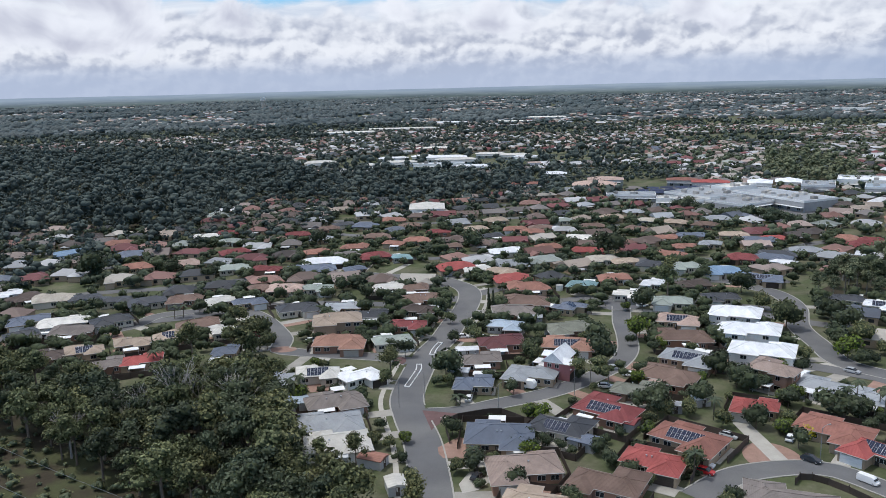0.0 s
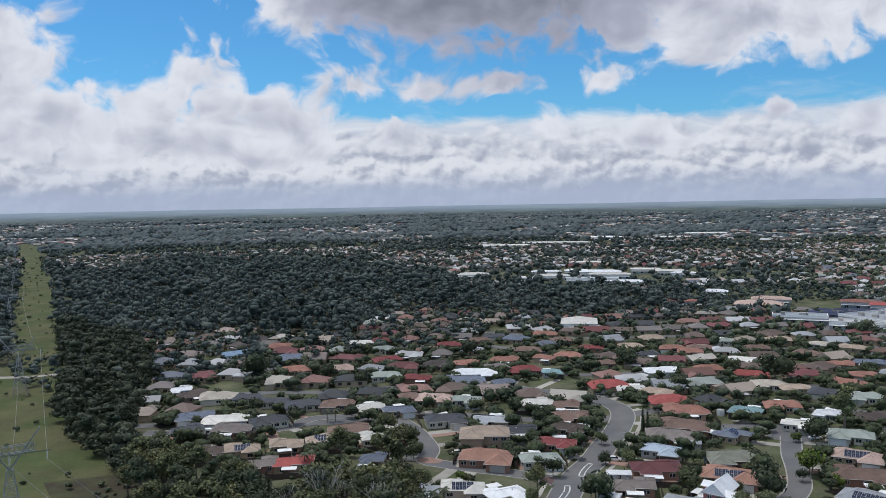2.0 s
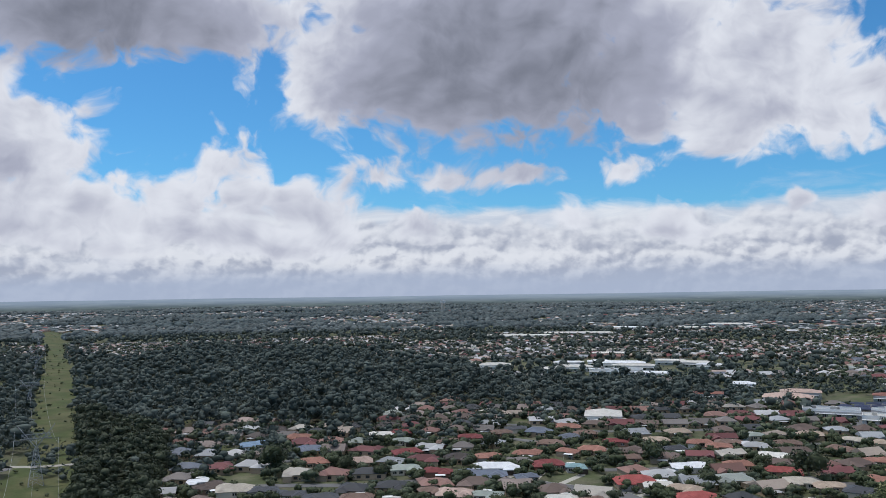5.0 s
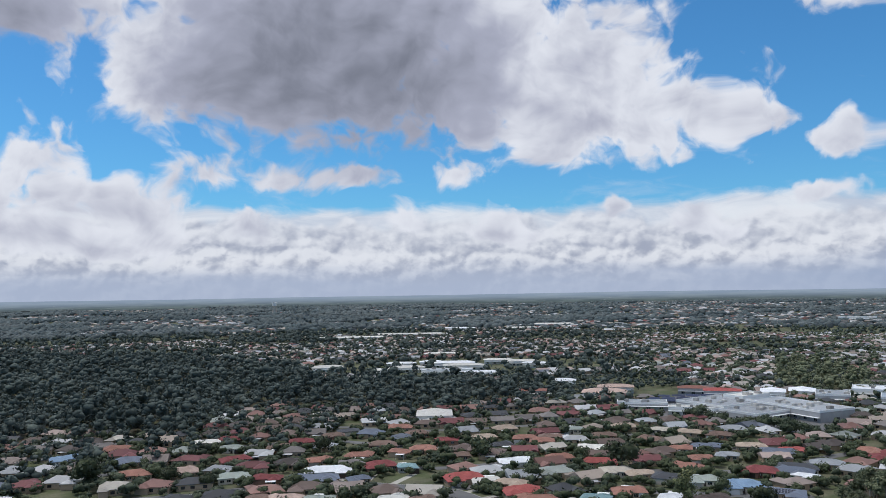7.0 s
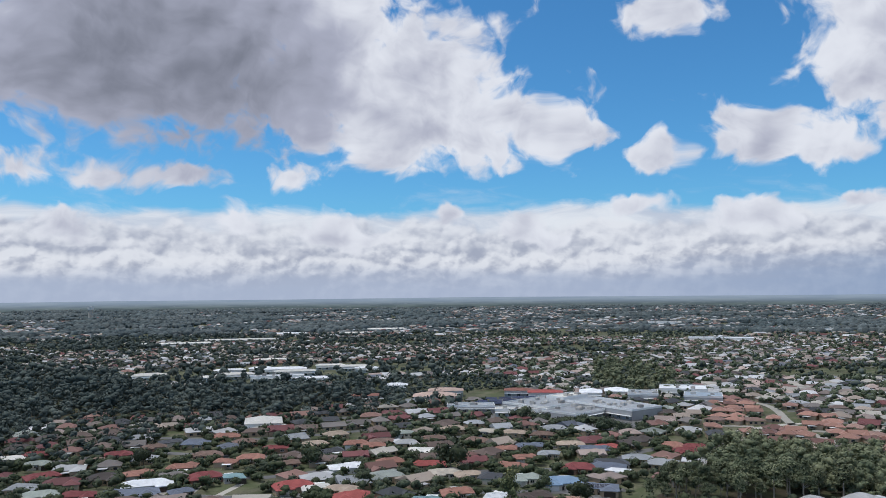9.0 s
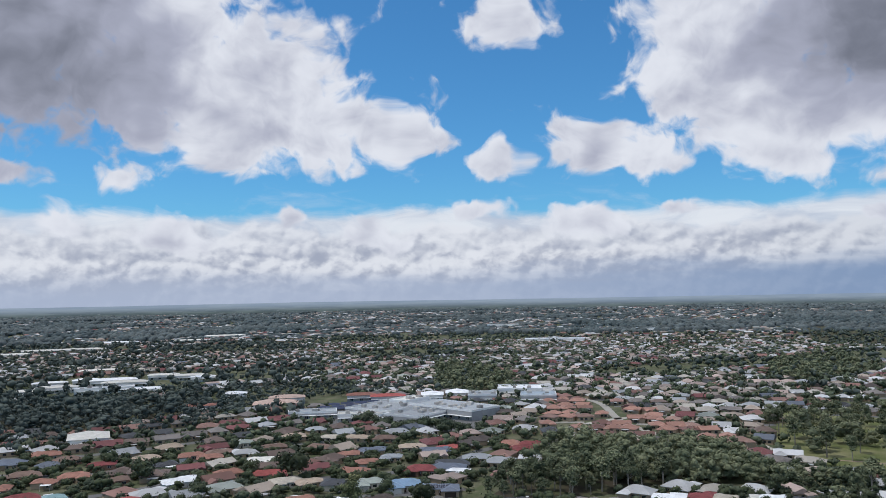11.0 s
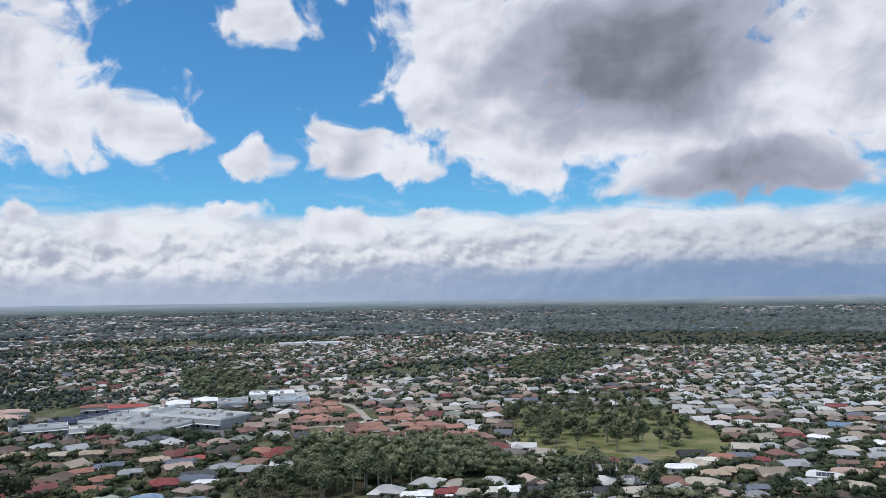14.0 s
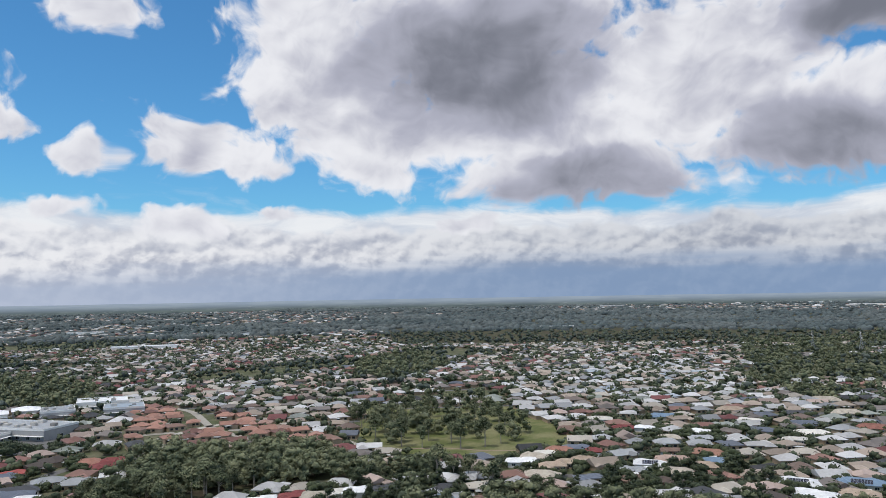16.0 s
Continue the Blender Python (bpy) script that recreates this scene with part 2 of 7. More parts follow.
ROOF_RGB = dict(red=(0.30, 0.080, 0.072), orange=(0.285, 0.145, 0.110), terracotta=(0.31, 0.175, 0.130), redbrown=(0.235, 0.11, 0.086), darkred=(0.19, 0.055, 0.055),
                maroon=(0.10, 0.035, 0.036), brown=(0.17, 0.115, 0.092), tanbrown=(0.26, 0.20, 0.17), tan=(0.34, 0.27, 0.21), beige=(0.40, 0.36, 0.30),
                cream=(0.58, 0.56, 0.51), white=(0.68, 0.69, 0.70), grey=(0.31, 0.325, 0.34), lightblue=(0.34, 0.40, 0.46), slate=(0.12, 0.14, 0.18),
                blue=(0.17, 0.25, 0.35), charcoal=(0.055, 0.058, 0.065), darkbrown=(0.085, 0.066, 0.058), greybrown=(0.19, 0.165, 0.15),
                olive=(0.18, 0.185, 0.15), greengrey=(0.27, 0.30, 0.265), teal=(0.18, 0.28, 0.29), estate=(0.36, 0.17, 0.115), pink=(0.42, 0.31, 0.26))
METAL = ("white", "cream", "grey", "lightblue", "slate", "blue", "charcoal", "greengrey", "teal", "maroon")
ROOF = {k: material("roof_" + k, v, 0.5 if k in METAL else 0.8, 0.3 if k in METAL else 0.42, 0.3, 3.2, 0.14, 0.5, 8, ("X", 1.5) if k in METAL else ("Z", 2.5)) for k, v in ROOF_RGB.items()}
# farther roofs: greyer, darker copies with distance haze mixed into the colour
HAZED_ROOF = {k: material("hazed_roof_" + k, tuple(0.86 * min(c, 0.5) for c in hazed(v, 0.22)), 0.6, 0.25, 0.1, 1.0, 0.0, 0.0, 8, island=0.25) for k, v in ROOF_RGB.items()}
WALL = {k: material("wall_" + k, v, 0.85, 0.15, 0.3, 3.0, 0.15, 0.3, 12) for k, v in dict(
    tan=(0.40, 0.31, 0.22), cream=(0.58, 0.54, 0.46), brick=(0.30, 0.18, 0.13), brown=(0.22, 0.16, 0.125), white=(0.70, 0.69, 0.66), grey=(0.36, 0.36, 0.36),
    pink=(0.48, 0.20, 0.19)).items()}
M_GRASS = material("grass", (0.070, 0.084, 0.038), 0.9, 0.5, 0.05, 0.8, 0.0, 0.5, 3, tint=(0.112, 0.110, 0.068), tint_scale=0.09)
M_FIELD = material("field_grass", (0.062, 0.080, 0.027), 0.9, 0.5, 0.05, 0.7, 0.0, 0.5, 3, tint=(0.095, 0.094, 0.042), tint_scale=0.04)
M_PARK = material("park_grass", (0.110, 0.130, 0.042), 0.9, 0.5, 0.05, 0.7, 0.0, 0.5, 3, tint=(0.165, 0.160, 0.078), tint_scale=0.05)
M_ASPHALT = material("asphalt", (0.125, 0.125, 0.128), 0.85, 0.2, 0.12, 2.5, 0.0, 0.3, 20, tint=(0.15, 0.148, 0.145), tint_scale=0.05)
M_KERB = material("kerb_concrete", (0.33, 0.32, 0.29), 0.85, 0.2, 0.3, 3.0, 0.0, 0.2)
M_CONCRETE = material("concrete", (0.36, 0.34, 0.30), 0.85, 0.22, 0.3, 3.0, 0.2, 0.2)
M_PAVER = material("brick_paving", (0.29, 0.185, 0.145), 0.85, 0.3, 0.4, 4.0, 0.1, 0.3)
M_BRICKRED = material("dark_red_paving", (0.135, 0.082, 0.078), 0.85, 0.3, 0.4, 4.0, 0.05, 0.3)
M_TIMBER = material("fence_timber", (0.075, 0.06, 0.05), 0.85, 0.3, 0.4, 4.0, 0.3, 0.3, wave=("X", 1.6))
M_GLASS = material("window_glass", (0.02, 0.024, 0.028), 0.08, 0.1, 1, 3, 0.1)
M_WHITE = material("white_paint", (0.74, 0.74, 0.72), 0.5, 0.08, 1, 3, 0.05)
M_GUTTER = material("gutter_paint", (0.42, 0.40, 0.37), 0.5, 0.1, 1, 3, 0.4)
M_CELL = material("solar_cells", (0.012, 0.018, 0.04), 0.15, 0.1, 1, 3, 0.1)
M_ALU = material("aluminium", (0.55, 0.56, 0.58), 0.35, 0.1, 1, 4, 0.05, metal=0.8)
M_BARK = material("bark", (0.16, 0.13, 0.105), 0.9, 0.3, 0.5, 5, 0.25, 0.5)
M_GUMBARK = material("pale_bark", (0.30, 0.27, 0.23), 0.85, 0.3, 0.5, 5, 0.2, 0.4)
M_DEAD = material("bleached_wood", (0.40, 0.37, 0.34), 0.85, 0.2, 0.5, 5, 0.1, 0.4)
M_GUM = material("gum_leaves", (0.105, 0.120, 0.055), 0.6, 0.3, 0.06, 0.9, 0.28, 0.0, island=0.28, tint=(0.150, 0.150, 0.066), tint_scale=0.07)
M_BELT = material("belt_leaves", (0.115, 0.135, 0.076), 0.7, 0.3, 0.06, 0.9, 0.2, 0.0, island=0.14, tint=(0.165, 0.176, 0.100), tint_scale=0.06)
M_DARKLEAF = material("dark_leaves", (0.048, 0.063, 0.038), 0.65, 0.3, 0.06, 0.9, 0.3, 0.0, island=0.25, tint=(0.074, 0.088, 0.050), tint_scale=0.09)
M_LIME = material("lime_leaves", (0.10, 0.135, 0.022), 0.6, 0.3, 0.06, 0.9, 0.2, 0.0, island=0.4)
M_YELLOW = material("yellow_leaves", (0.36, 0.32, 0.02), 0.6, 0.3, 0.2, 0.9, 0.1, 0.0, island=0.4)
# leaf colour darkened to stand in for the shade inside a crown
M_CORE_SHADE = material("crown_painted_shade", (0.046, 0.058, 0.028), 0.8, 0.3, 0.2, 1.5, 0.2, 0.5, 2)
# haze of distance put into this leaf colour: paler and bluer than near foliage
M_HAZED_WOODS = material("hazed_far_leaves", (0.068, 0.088, 0.090), 0.8, 0.35, 0.012, 0.25, 0.0, 0.0, 0.4, island=0.25, tint=(0.098, 0.115, 0.114), tint_scale=0.004)
M_FOREST = material("forest_leaves", (0.066, 0.084, 0.074), 0.85, 0.3, 0.02, 0.4, 0.0, 0.0, island=0.18, tint=(0.088, 0.105, 0.091), tint_scale=0.02)
M_STEEL = material("galvanised_steel", (0.34, 0.35, 0.36), 0.5, 0.15, 1, 3, 0.1, metal=0.6)
M_TYRE = material("tyre_rubber", (0.02, 0.02, 0.02), 0.8, 0.1, 1, 4, 0.0)
M_CAR = {k: material("car_" + k, v, 0.22, 0.05, 1, 4, 0.0) for k, v in dict(white=(0.75, 0.75, 0.74), silver=(0.42, 0.43, 0.44), black=(0.03, 0.03, 0.033), red=(0.36, 0.02, 0.02), blue=(0.05, 0.10, 0.25)).items()}
M_SAIL = material("shade_cloth", (0.035, 0.045, 0.085), 0.8, 0.2, 0.3, 2, 0.2)
M_WATER = material("pool_water", (0.03, 0.12, 0.26), 0.06, 0.1, 1, 3, 0.0)
M_LITTER = material("leaf_litter", (0.055, 0.045, 0.030), 0.95, 0.4, 0.1, 1.2, 0.0, 0.5, 3, tint=(0.06, 0.065, 0.03), tint_scale=0.1)
M_EARTH = material("bare_earth", (0.26, 0.20, 0.145), 0.9, 0.25, 0.2, 2, 0.1, 0.3)



def haze_material():
    """The hazy plain at the end of sight, glowing by itself: woods and roofs run together, haze painted in, paler
    towards the horizon.
    """
    m = bpy.data.materials.new("distant_plain")
    m.use_nodes = True
    t = m.node_tree
    t.nodes.clear()
    pos = t.nodes.new("ShaderNodeNewGeometry").outputs["Position"]
    xyz = t.nodes.new("ShaderNodeSeparateXYZ")
    t.links.new(pos, xyz.inputs[0])
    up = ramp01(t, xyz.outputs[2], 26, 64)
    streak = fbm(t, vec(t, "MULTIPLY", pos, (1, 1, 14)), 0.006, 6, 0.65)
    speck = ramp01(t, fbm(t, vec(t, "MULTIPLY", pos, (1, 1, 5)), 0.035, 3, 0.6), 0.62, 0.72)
    # painted haze: both tones turn paler and bluer with height
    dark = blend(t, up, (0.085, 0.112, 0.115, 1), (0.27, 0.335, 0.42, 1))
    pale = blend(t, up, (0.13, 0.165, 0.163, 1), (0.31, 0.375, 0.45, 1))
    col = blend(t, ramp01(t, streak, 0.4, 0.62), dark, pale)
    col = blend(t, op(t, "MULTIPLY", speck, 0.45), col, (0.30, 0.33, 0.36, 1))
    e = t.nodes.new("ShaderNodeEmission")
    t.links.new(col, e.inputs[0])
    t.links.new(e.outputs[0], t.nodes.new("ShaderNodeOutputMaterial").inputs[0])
    return m


M_PLAIN_HAZE = haze_material()

# ---- builders ----
class Shape:
    """Collects faces of one mesh."""

    def __init__(self):
        self.v, self.f, self.m = [], [], []

    def add(self, verts, faces, mat=0):
        n = len(self.v)
        self.v += [tuple(p) for p in verts]
        self.f += [tuple(i + n for i in f) for f in faces]
        self.m += [mat] * len(faces)
        return self

    def box(self, x0, x1, y0, y1, z0, z1, mat=0):
        return self.add([(x, y, z) for z in (z0, z1) for y in (y0, y1) for x in (x0, x1)],
                        [(0, 2, 3, 1), (4, 5, 7, 6), (0, 1, 5, 4), (2, 6, 7, 3), (0, 4, 6, 2), (1, 3, 7, 5)], mat)

    def hip(self, x0, x1, y0, y1, z, pitch, gable=0.0, mat=0, thick=0.14):
        """A hipped roof over a rectangle; gable 1 brings its ridge out to the ends."""
        w, d = x1 - x0, y1 - y0
        k = min(w, d) / 2
        h, e = k * math.tan(radians(pitch)), k * (1 - gable)
        if w >= d:
            r = [(x0 + e, (y0 + y1) / 2, z + h), (x1 - e, (y0 + y1) / 2, z + h)]
        else:
            r = [((x0 + x1) / 2, y0 + e, z + h), ((x0 + x1) / 2, y1 - e, z + h)]
        c = [(x0, y0), (x1, y0), (x1, y1), (x0, y1)]
        pts = [(*q, z - thick) for q in c] + [(*q, z) for q in c] + r
        top = [(4, 5, 9, 8), (5, 6, 9), (6, 7, 8, 9), (7, 4, 8)] if w >= d else [(4, 5, 8), (5, 6, 9, 8), (6, 7, 9), (7, 4, 8, 9)]
        self.add(pts, top + [(3, 2, 1, 0), (0, 1, 5, 4), (1, 2, 6, 5), (2, 3, 7, 6), (3, 0, 4, 7)], mat)
        return r, c, h

    def bar(self, a, b, r, mat=0, sides=4, r1=None):
        a, b = Vector(a), Vector(b)
        d = (b - a).normalized()
        u = d.orthogonal().normalized()
        w = d.cross(u)
        ring = lambda c, q: [c + (u * math.cos(2 * math.pi * i / sides) + w * math.sin(2 * math.pi * i / sides)) * q for i in range(sides)]
        return self.add(ring(a, r) + ring(b, r if r1 is None else r1),
                        [(i, (i + 1) % sides, sides + (i + 1) % sides, sides + i) for i in range(sides)] + [tuple(range(sides))[::-1], tuple(range(sides, 2 * sides))], mat)

    def tube(self, pts, r, mat=0, sides=3):
        """One round line through the points."""
        n = len(self.v)
        for i, p in enumerate(pts):
            d = (Vector(pts[min(i + 1, len(pts) - 1)]) - Vector(pts[max(i - 1, 0)])).normalized()
            u = d.cross(Vector((0, 0, 1))).normalized()
            w = d.cross(u)
            self.v += [tuple(Vector(p) + (u * math.cos(6.2832 * k / sides) + w * math.sin(6.2832 * k / sides)) * r) for k in range(sides)]
        for i in range(len(pts) - 1):
            for k in range(sides):
                self.f.append((n + i * sides + k, n + i * sides + (k + 1) % sides, n + (i + 1) * sides + (k + 1) % sides, n + (i + 1) * sides + k))
                self.m.append(mat)
        return self

    def mesh(self, name, mats):
        me = bpy.data.meshes.new(name)
        me.from_pydata(self.v, [], self.f)
        for m in mats if isinstance(mats, (list, tuple)) else [mats]:
            me.materials.append(m)
        me.polygons.foreach_set("material_index", self.m)
        me.update()
        return me


def array_mesh(name, verts, faces, mats, index=None, smooth=False):
    """A mesh from arrays of points and of triangles or quads."""
    me = bpy.data.meshes.new(name)
    n, k = faces.shape
    me.vertices.add(len(verts))
    me.vertices.foreach_set("co", np.ascontiguousarray(verts, dtype=np.float32).ravel())
    me.loops.add(n * k)
    me.loops.foreach_set("vertex_index", np.ascontiguousarray(faces, dtype=np.int32).ravel())
    me.polygons.add(n)
    me.polygons.foreach_set("loop_start", np.arange(0, n * k, k, dtype=np.int32))
    for m in mats if isinstance(mats, (list, tuple)) else [mats]:
        me.materials.append(m)
    if index is not None:
        me.polygons.foreach_set("material_index", np.ascontiguousarray(index, dtype=np.int32))
    if smooth:
        me.polygons.foreach_set("use_smooth", np.ones(n, dtype=bool))
    me.update(calc_edges=True)
    return me


def part(name, data, parent, m=None, label=""):
    ob = new(name, data)
    ob.parent = parent
    if m is not None:
        ob.matrix_basis = m
    return tagged(ob, label) if label else ob


def thing(name, x, y, rot, label, category, group="", kind="", z=None, data=None):
    ob = new(name, data)
    ob.matrix_basis = pose(x, y, land(x, y) if z is None else z, 0, 0, rot)
    return tagged(ob, label, category, group, kind)


def within(x, y, poly):
    inside, j = False, len(poly) - 1
    for i in range(len(poly)):
        (xi, yi), (xj, yj) = poly[i], poly[j]
        if (yi > y) != (yj > y) and x < (xj - xi) * (y - yi) / (yj - yi) + xi:
            inside = not inside
        j = i
    return inside


def smooth_line(pts, step=2.5):
    """A smooth line through the points (Catmull-Rom), as an array."""
    p = np.array(pts, float)
    p = np.vstack([2 * p[0] - p[1], p, 2 * p[-1] - p[-2]])
    out = []
    for i in range(1, len(p) - 2):
        n = max(2, int(np.hypot(*(p[i + 1] - p[i])) / step))
        for s in np.arange(n) / n:
            out.append(0.5 * (2 * p[i] + (p[i + 1] - p[i - 1]) * s + (2 * p[i - 1] - 5 * p[i] + 4 * p[i + 1] - p[i + 2]) * s * s
                              + (3 * p[i] - p[i - 1] - 3 * p[i + 1] + p[i + 2]) * s ** 3))
    return np.array(out + [p[-2]])


def land(x, y):
    """The height of the ground: level near by, low hills towards the horizon."""
    r = math.hypot(x, y)
    if r < 1500:
        return 0.0
    s = min(1.0, (r - 1500) / 2400)
    return 26 * s * s * (3 - 2 * s) + min(1, (r - 1500) / 800) * 3.5 * noise.noise((x / 600, y / 600, 3.1))

MAIN_ROAD = [(-3, 143), (-4, 149), (-5, 162), (-7, 180), (-10, 194), (-12, 208), (-10, 226), (-7, 243), (-2, 259), (2, 277), (6, 293), (9, 313), (8, 326), (3, 336), (-4, 344), (-12, 349), (-24, 351), (-38, 356), (-59, 360), (-81, 366)]
SIDE_ROAD_EAST = [(-9, 197), (3, 198), (14, 203), (21, 206), (30, 211), (42, 221), (51, 231), (57, 243), (60, 258), (62, 274), (66, 294)]
SIDE_ROAD_WEST = [(-12, 237), (-16, 240), (-25, 243), (-39, 246), (-50, 249), (-56, 252), (-57, 263), (-62, 275), (-69, 288), (-78, 299), (-88, 302), (-101, 300), (-112, 295), (-118, 281), (-135, 274), (-157, 270), (-168, 268)]
COURT_ROAD = [(50, 151), (60, 159), (68, 162), (77, 163), (84, 161), (91, 152), (95, 145), (98, 138)]
RIDGE_ROAD = [(125, 319), (131, 307), (130, 288), (121, 265), (119, 245), (118, 228), (126, 217), (135, 209)]
NEAR_WOOD = [(-144, 230), (-129, 221), (-108, 210), (-90, 199), (-78, 194), (-74, 205), (-75, 220), (-52, 220), (-39, 178), (-32, 150), (-17, 143), (-11, 134), (-3, 124), (-4, 129), (-28, 130), (-45, 140), (-63, 152), (-86, 170), (-113, 188), (-137, 204)]
SUBURB_EDGE = [(-279, 438), (-260, 462), (-239, 488), (-205, 484), (-158, 487), (-156, 572), (-128, 597), (-59, 585), (-9, 576), (39, 616), (84, 664)]
WOOD_FAR_EDGE = [(-640, 1168), (-399, 1069), (-181, 914), (-144, 783), (10, 724), (62, 736)]
SHOP_WOOD = [(144, 306), (173, 333), (194, 338), (209, 385), (239, 382), (266, 360), (296, 331), (276, 292), (272, 273), (292, 262), (291, 213), (273, 196), (287, 208), (281, 238), (278, 256), (253, 283), (231, 288), (214, 290), (182, 291), (150, 295)]
PARK_WOOD = [(381, 397), (442, 396), (472, 350), (418, 276), (415, 266), (362, 258), (329, 287), (343, 335)]
PARK = [(435, 436), (498, 344), (429, 251), (388, 231), (356, 236), (313, 289), (333, 338)]
WOOD_A = [(354, 879), (399, 866), (393, 762), (321, 622), (261, 648)]
WOOD_B = [(753, 753), (859, 747), (739, 589), (586, 540), (594, 611)]
WOOD_C = [(1943, 1916), (2638, 476), (1473, 267), (1249, 527), (1083, 746), (997, 917)]
WOOD_D = [(1291, 441), (1473, 267), (783, 143), (627, 158), (748, 247)]
WOOD_E = [(258, 231), (266, 193), (269, 165), (300, 106), (325, 61), (303, 58), (222, 199)]
ESTATE = [(248, 456), (302, 532), (318, 587), (352, 572), (354, 507), (340, 404), (308, 312), (296, 345), (276, 380), (250, 400)]
ESTATE_LANES = [[(352, 560), (346, 523), (316, 459), (306, 425), (300, 380)], [(372, 545), (362, 480), (349, 417), (332, 351), (318, 318)], [(262, 440), (290, 452), (316, 459), (338, 455)]]
SHOPS = [(115, 569), (180, 634), (236, 638), (263, 544), (213, 450), (186, 475), (156, 509), (115, 541)]
SCHOOL = [(-153, 832), (-164, 969), (-98, 990), (85, 1006), (114, 894), (64, 755), (-33, 766)]


# ---- ground and roads ----
def ground_sheet():
    rings = [0, 40, 80, 120] + list(range(160, 1500, 80)) + list(range(1500, 4900, 120))
    n = 160
    verts, faces = [(0, 0, 0)], []
    for r in rings[1:]:
        for i in range(n):
            a = 2 * math.pi * i / n
            x, y = r * math.sin(a), r * math.cos(a)
            verts.append((x, y, land(x, y)))
    for i in range(n):
        faces.append((0, 1 + (i + 1) % n, 1 + i))
    for k in range(len(rings) - 2):
        for i in range(n):
            a, b = 1 + k * n + i, 1 + k * n + (i + 1) % n
            faces.append((a, b, b + n, a + n))
    s = Shape().add(verts, faces)
    return tagged(new("ground", s.mesh("ground", M_GRASS)), "uneven green grass ground of the suburb", "ground", kind="structure")


ground_sheet()


def distant_plain():
    """The plain beyond the last houses, up to the horizon, all round."""
    n, r = 360, 3560
    verts, faces = [], []
    for i in range(n):
        a = 2 * math.pi * i / n
        x, y = r * math.sin(a), r * math.cos(a)
        top = 66.4 + 2.2 * noise.noise((x / 700, y / 700, 1.7)) + 0.8 * noise.noise((x / 160, y / 160, 2.7))
        verts += [(x, y, -5), (x, y, top), (x * 1.2, y * 1.2, top - 12)]
    for i in range(n):
        a, b = 3 * i, 3 * ((i + 1) % n)
        faces += [(a, b, b + 1, a + 1), (a + 1, b + 1, b + 2, a + 2)]
    tagged(new("backdrop", Shape().add(verts, faces).mesh("backdrop", M_PLAIN_HAZE)), "hazy blue-grey plain along the horizon", "backdrop", kind="structure")


distant_plain()


def ribbon(line, width, z, thick=0.0, left=None):
    """Points of a strip along a line; left shifts it sideways."""
    t = np.gradient(line, axis=0)
    t /= np.linalg.norm(t, axis=1)[:, None]
    nrm = np.stack([-t[:, 1], t[:, 0]], 1)
    mid = line + nrm * (left or 0.0)
    return mid + nrm * width / 2, mid - nrm * width / 2


def strip(shape, line, width, z, left=0.0, depth=0.0, mat=0):
    a, b = ribbon(line, width, z, left=left)
    n = len(a)
    top = [(*p, land(*p) + z) for p in a] + [(*p, land(*p) + z) for p in b]
    faces = [(i, i + n, i + n + 1, i + 1) for i in range(n - 1)]
    if depth:
        top += [(x, y, q - depth) for x, y, q in top]
        m = 2 * n
        faces += [(i, i + 1, i + 1 + m, i + m) for i in range(n - 1)] + [(n + i + 1, n + i, n + i + m, n + i + 1 + m) for i in range(n - 1)]
        faces += [(0, m, m + n, n), (n - 1, 2 * n - 1, m + 2 * n - 1, m + n - 1)]
    shape.add(top, faces, mat)


ROADS = [("main", MAIN_ROAD, 9.0), ("east", SIDE_ROAD_EAST, 6.4), ("west", SIDE_ROAD_WEST, 6.4), ("court", COURT_ROAD, 6.6), ("ridge", RIDGE_ROAD, 7.5)]
ROAD_LINES = [(smooth_line(p), w) for _, p, w in ROADS]


def kerb_runs(line, side, wide):
    """The stretches of a road's edge that no other road crosses."""
    t = np.gradient(line, axis=0)
    t /= np.linalg.norm(t, axis=1)[:, None]
    edge = line + np.stack([-t[:, 1], t[:, 0]], 1) * side * (wide / 2 + 0.15)
    runs, run = [], []
    for p, q in zip(line, edge):
        free = all(np.hypot(*(other - q).T).min() > w / 2 + 0.4 for other, w in ROAD_LINES if other is not line)
        if free:
            run.append(p)
        elif run:
            runs.append(run)
            run = []
    return [np.array(r) for r in runs + [run] if len(r) > 2]


for i_, (name_, pts_, wide_) in enumerate(ROADS):
    line_ = ROAD_LINES[i_][0]
    s_ = Shape()
    strip(s_, line_, wide_, 0.05 + 0.006 * i_)
    road_ = tagged(new("road_" + name_, s_.mesh("road", M_ASPHALT)), "grey asphalt suburban street with pale worn wheel tracks", "road", kind="structure")
    for side_ in (1, -1):
        for run_ in kerb_runs(line_, side_, wide_):
            s_ = Shape()
            strip(s_, run_, 0.4, 0.13, side_ * (wide_ / 2 + 0.15), 0.2)
            part("kerb", s_.mesh("kerb", M_KERB), road_)
for side_, a_, b_ in ((1, 0, 60), (-1, 40, 70)):
    s_ = Shape()
    strip(s_, ROAD_LINES[0][0][a_:b_], 1.3, 0.07, side_ * 7.2, 0.06)
    tagged(new("footpath", s_.mesh("footpath", M_CONCRETE)), "narrow pale concrete footpath along the street", "footpath", kind="structure")


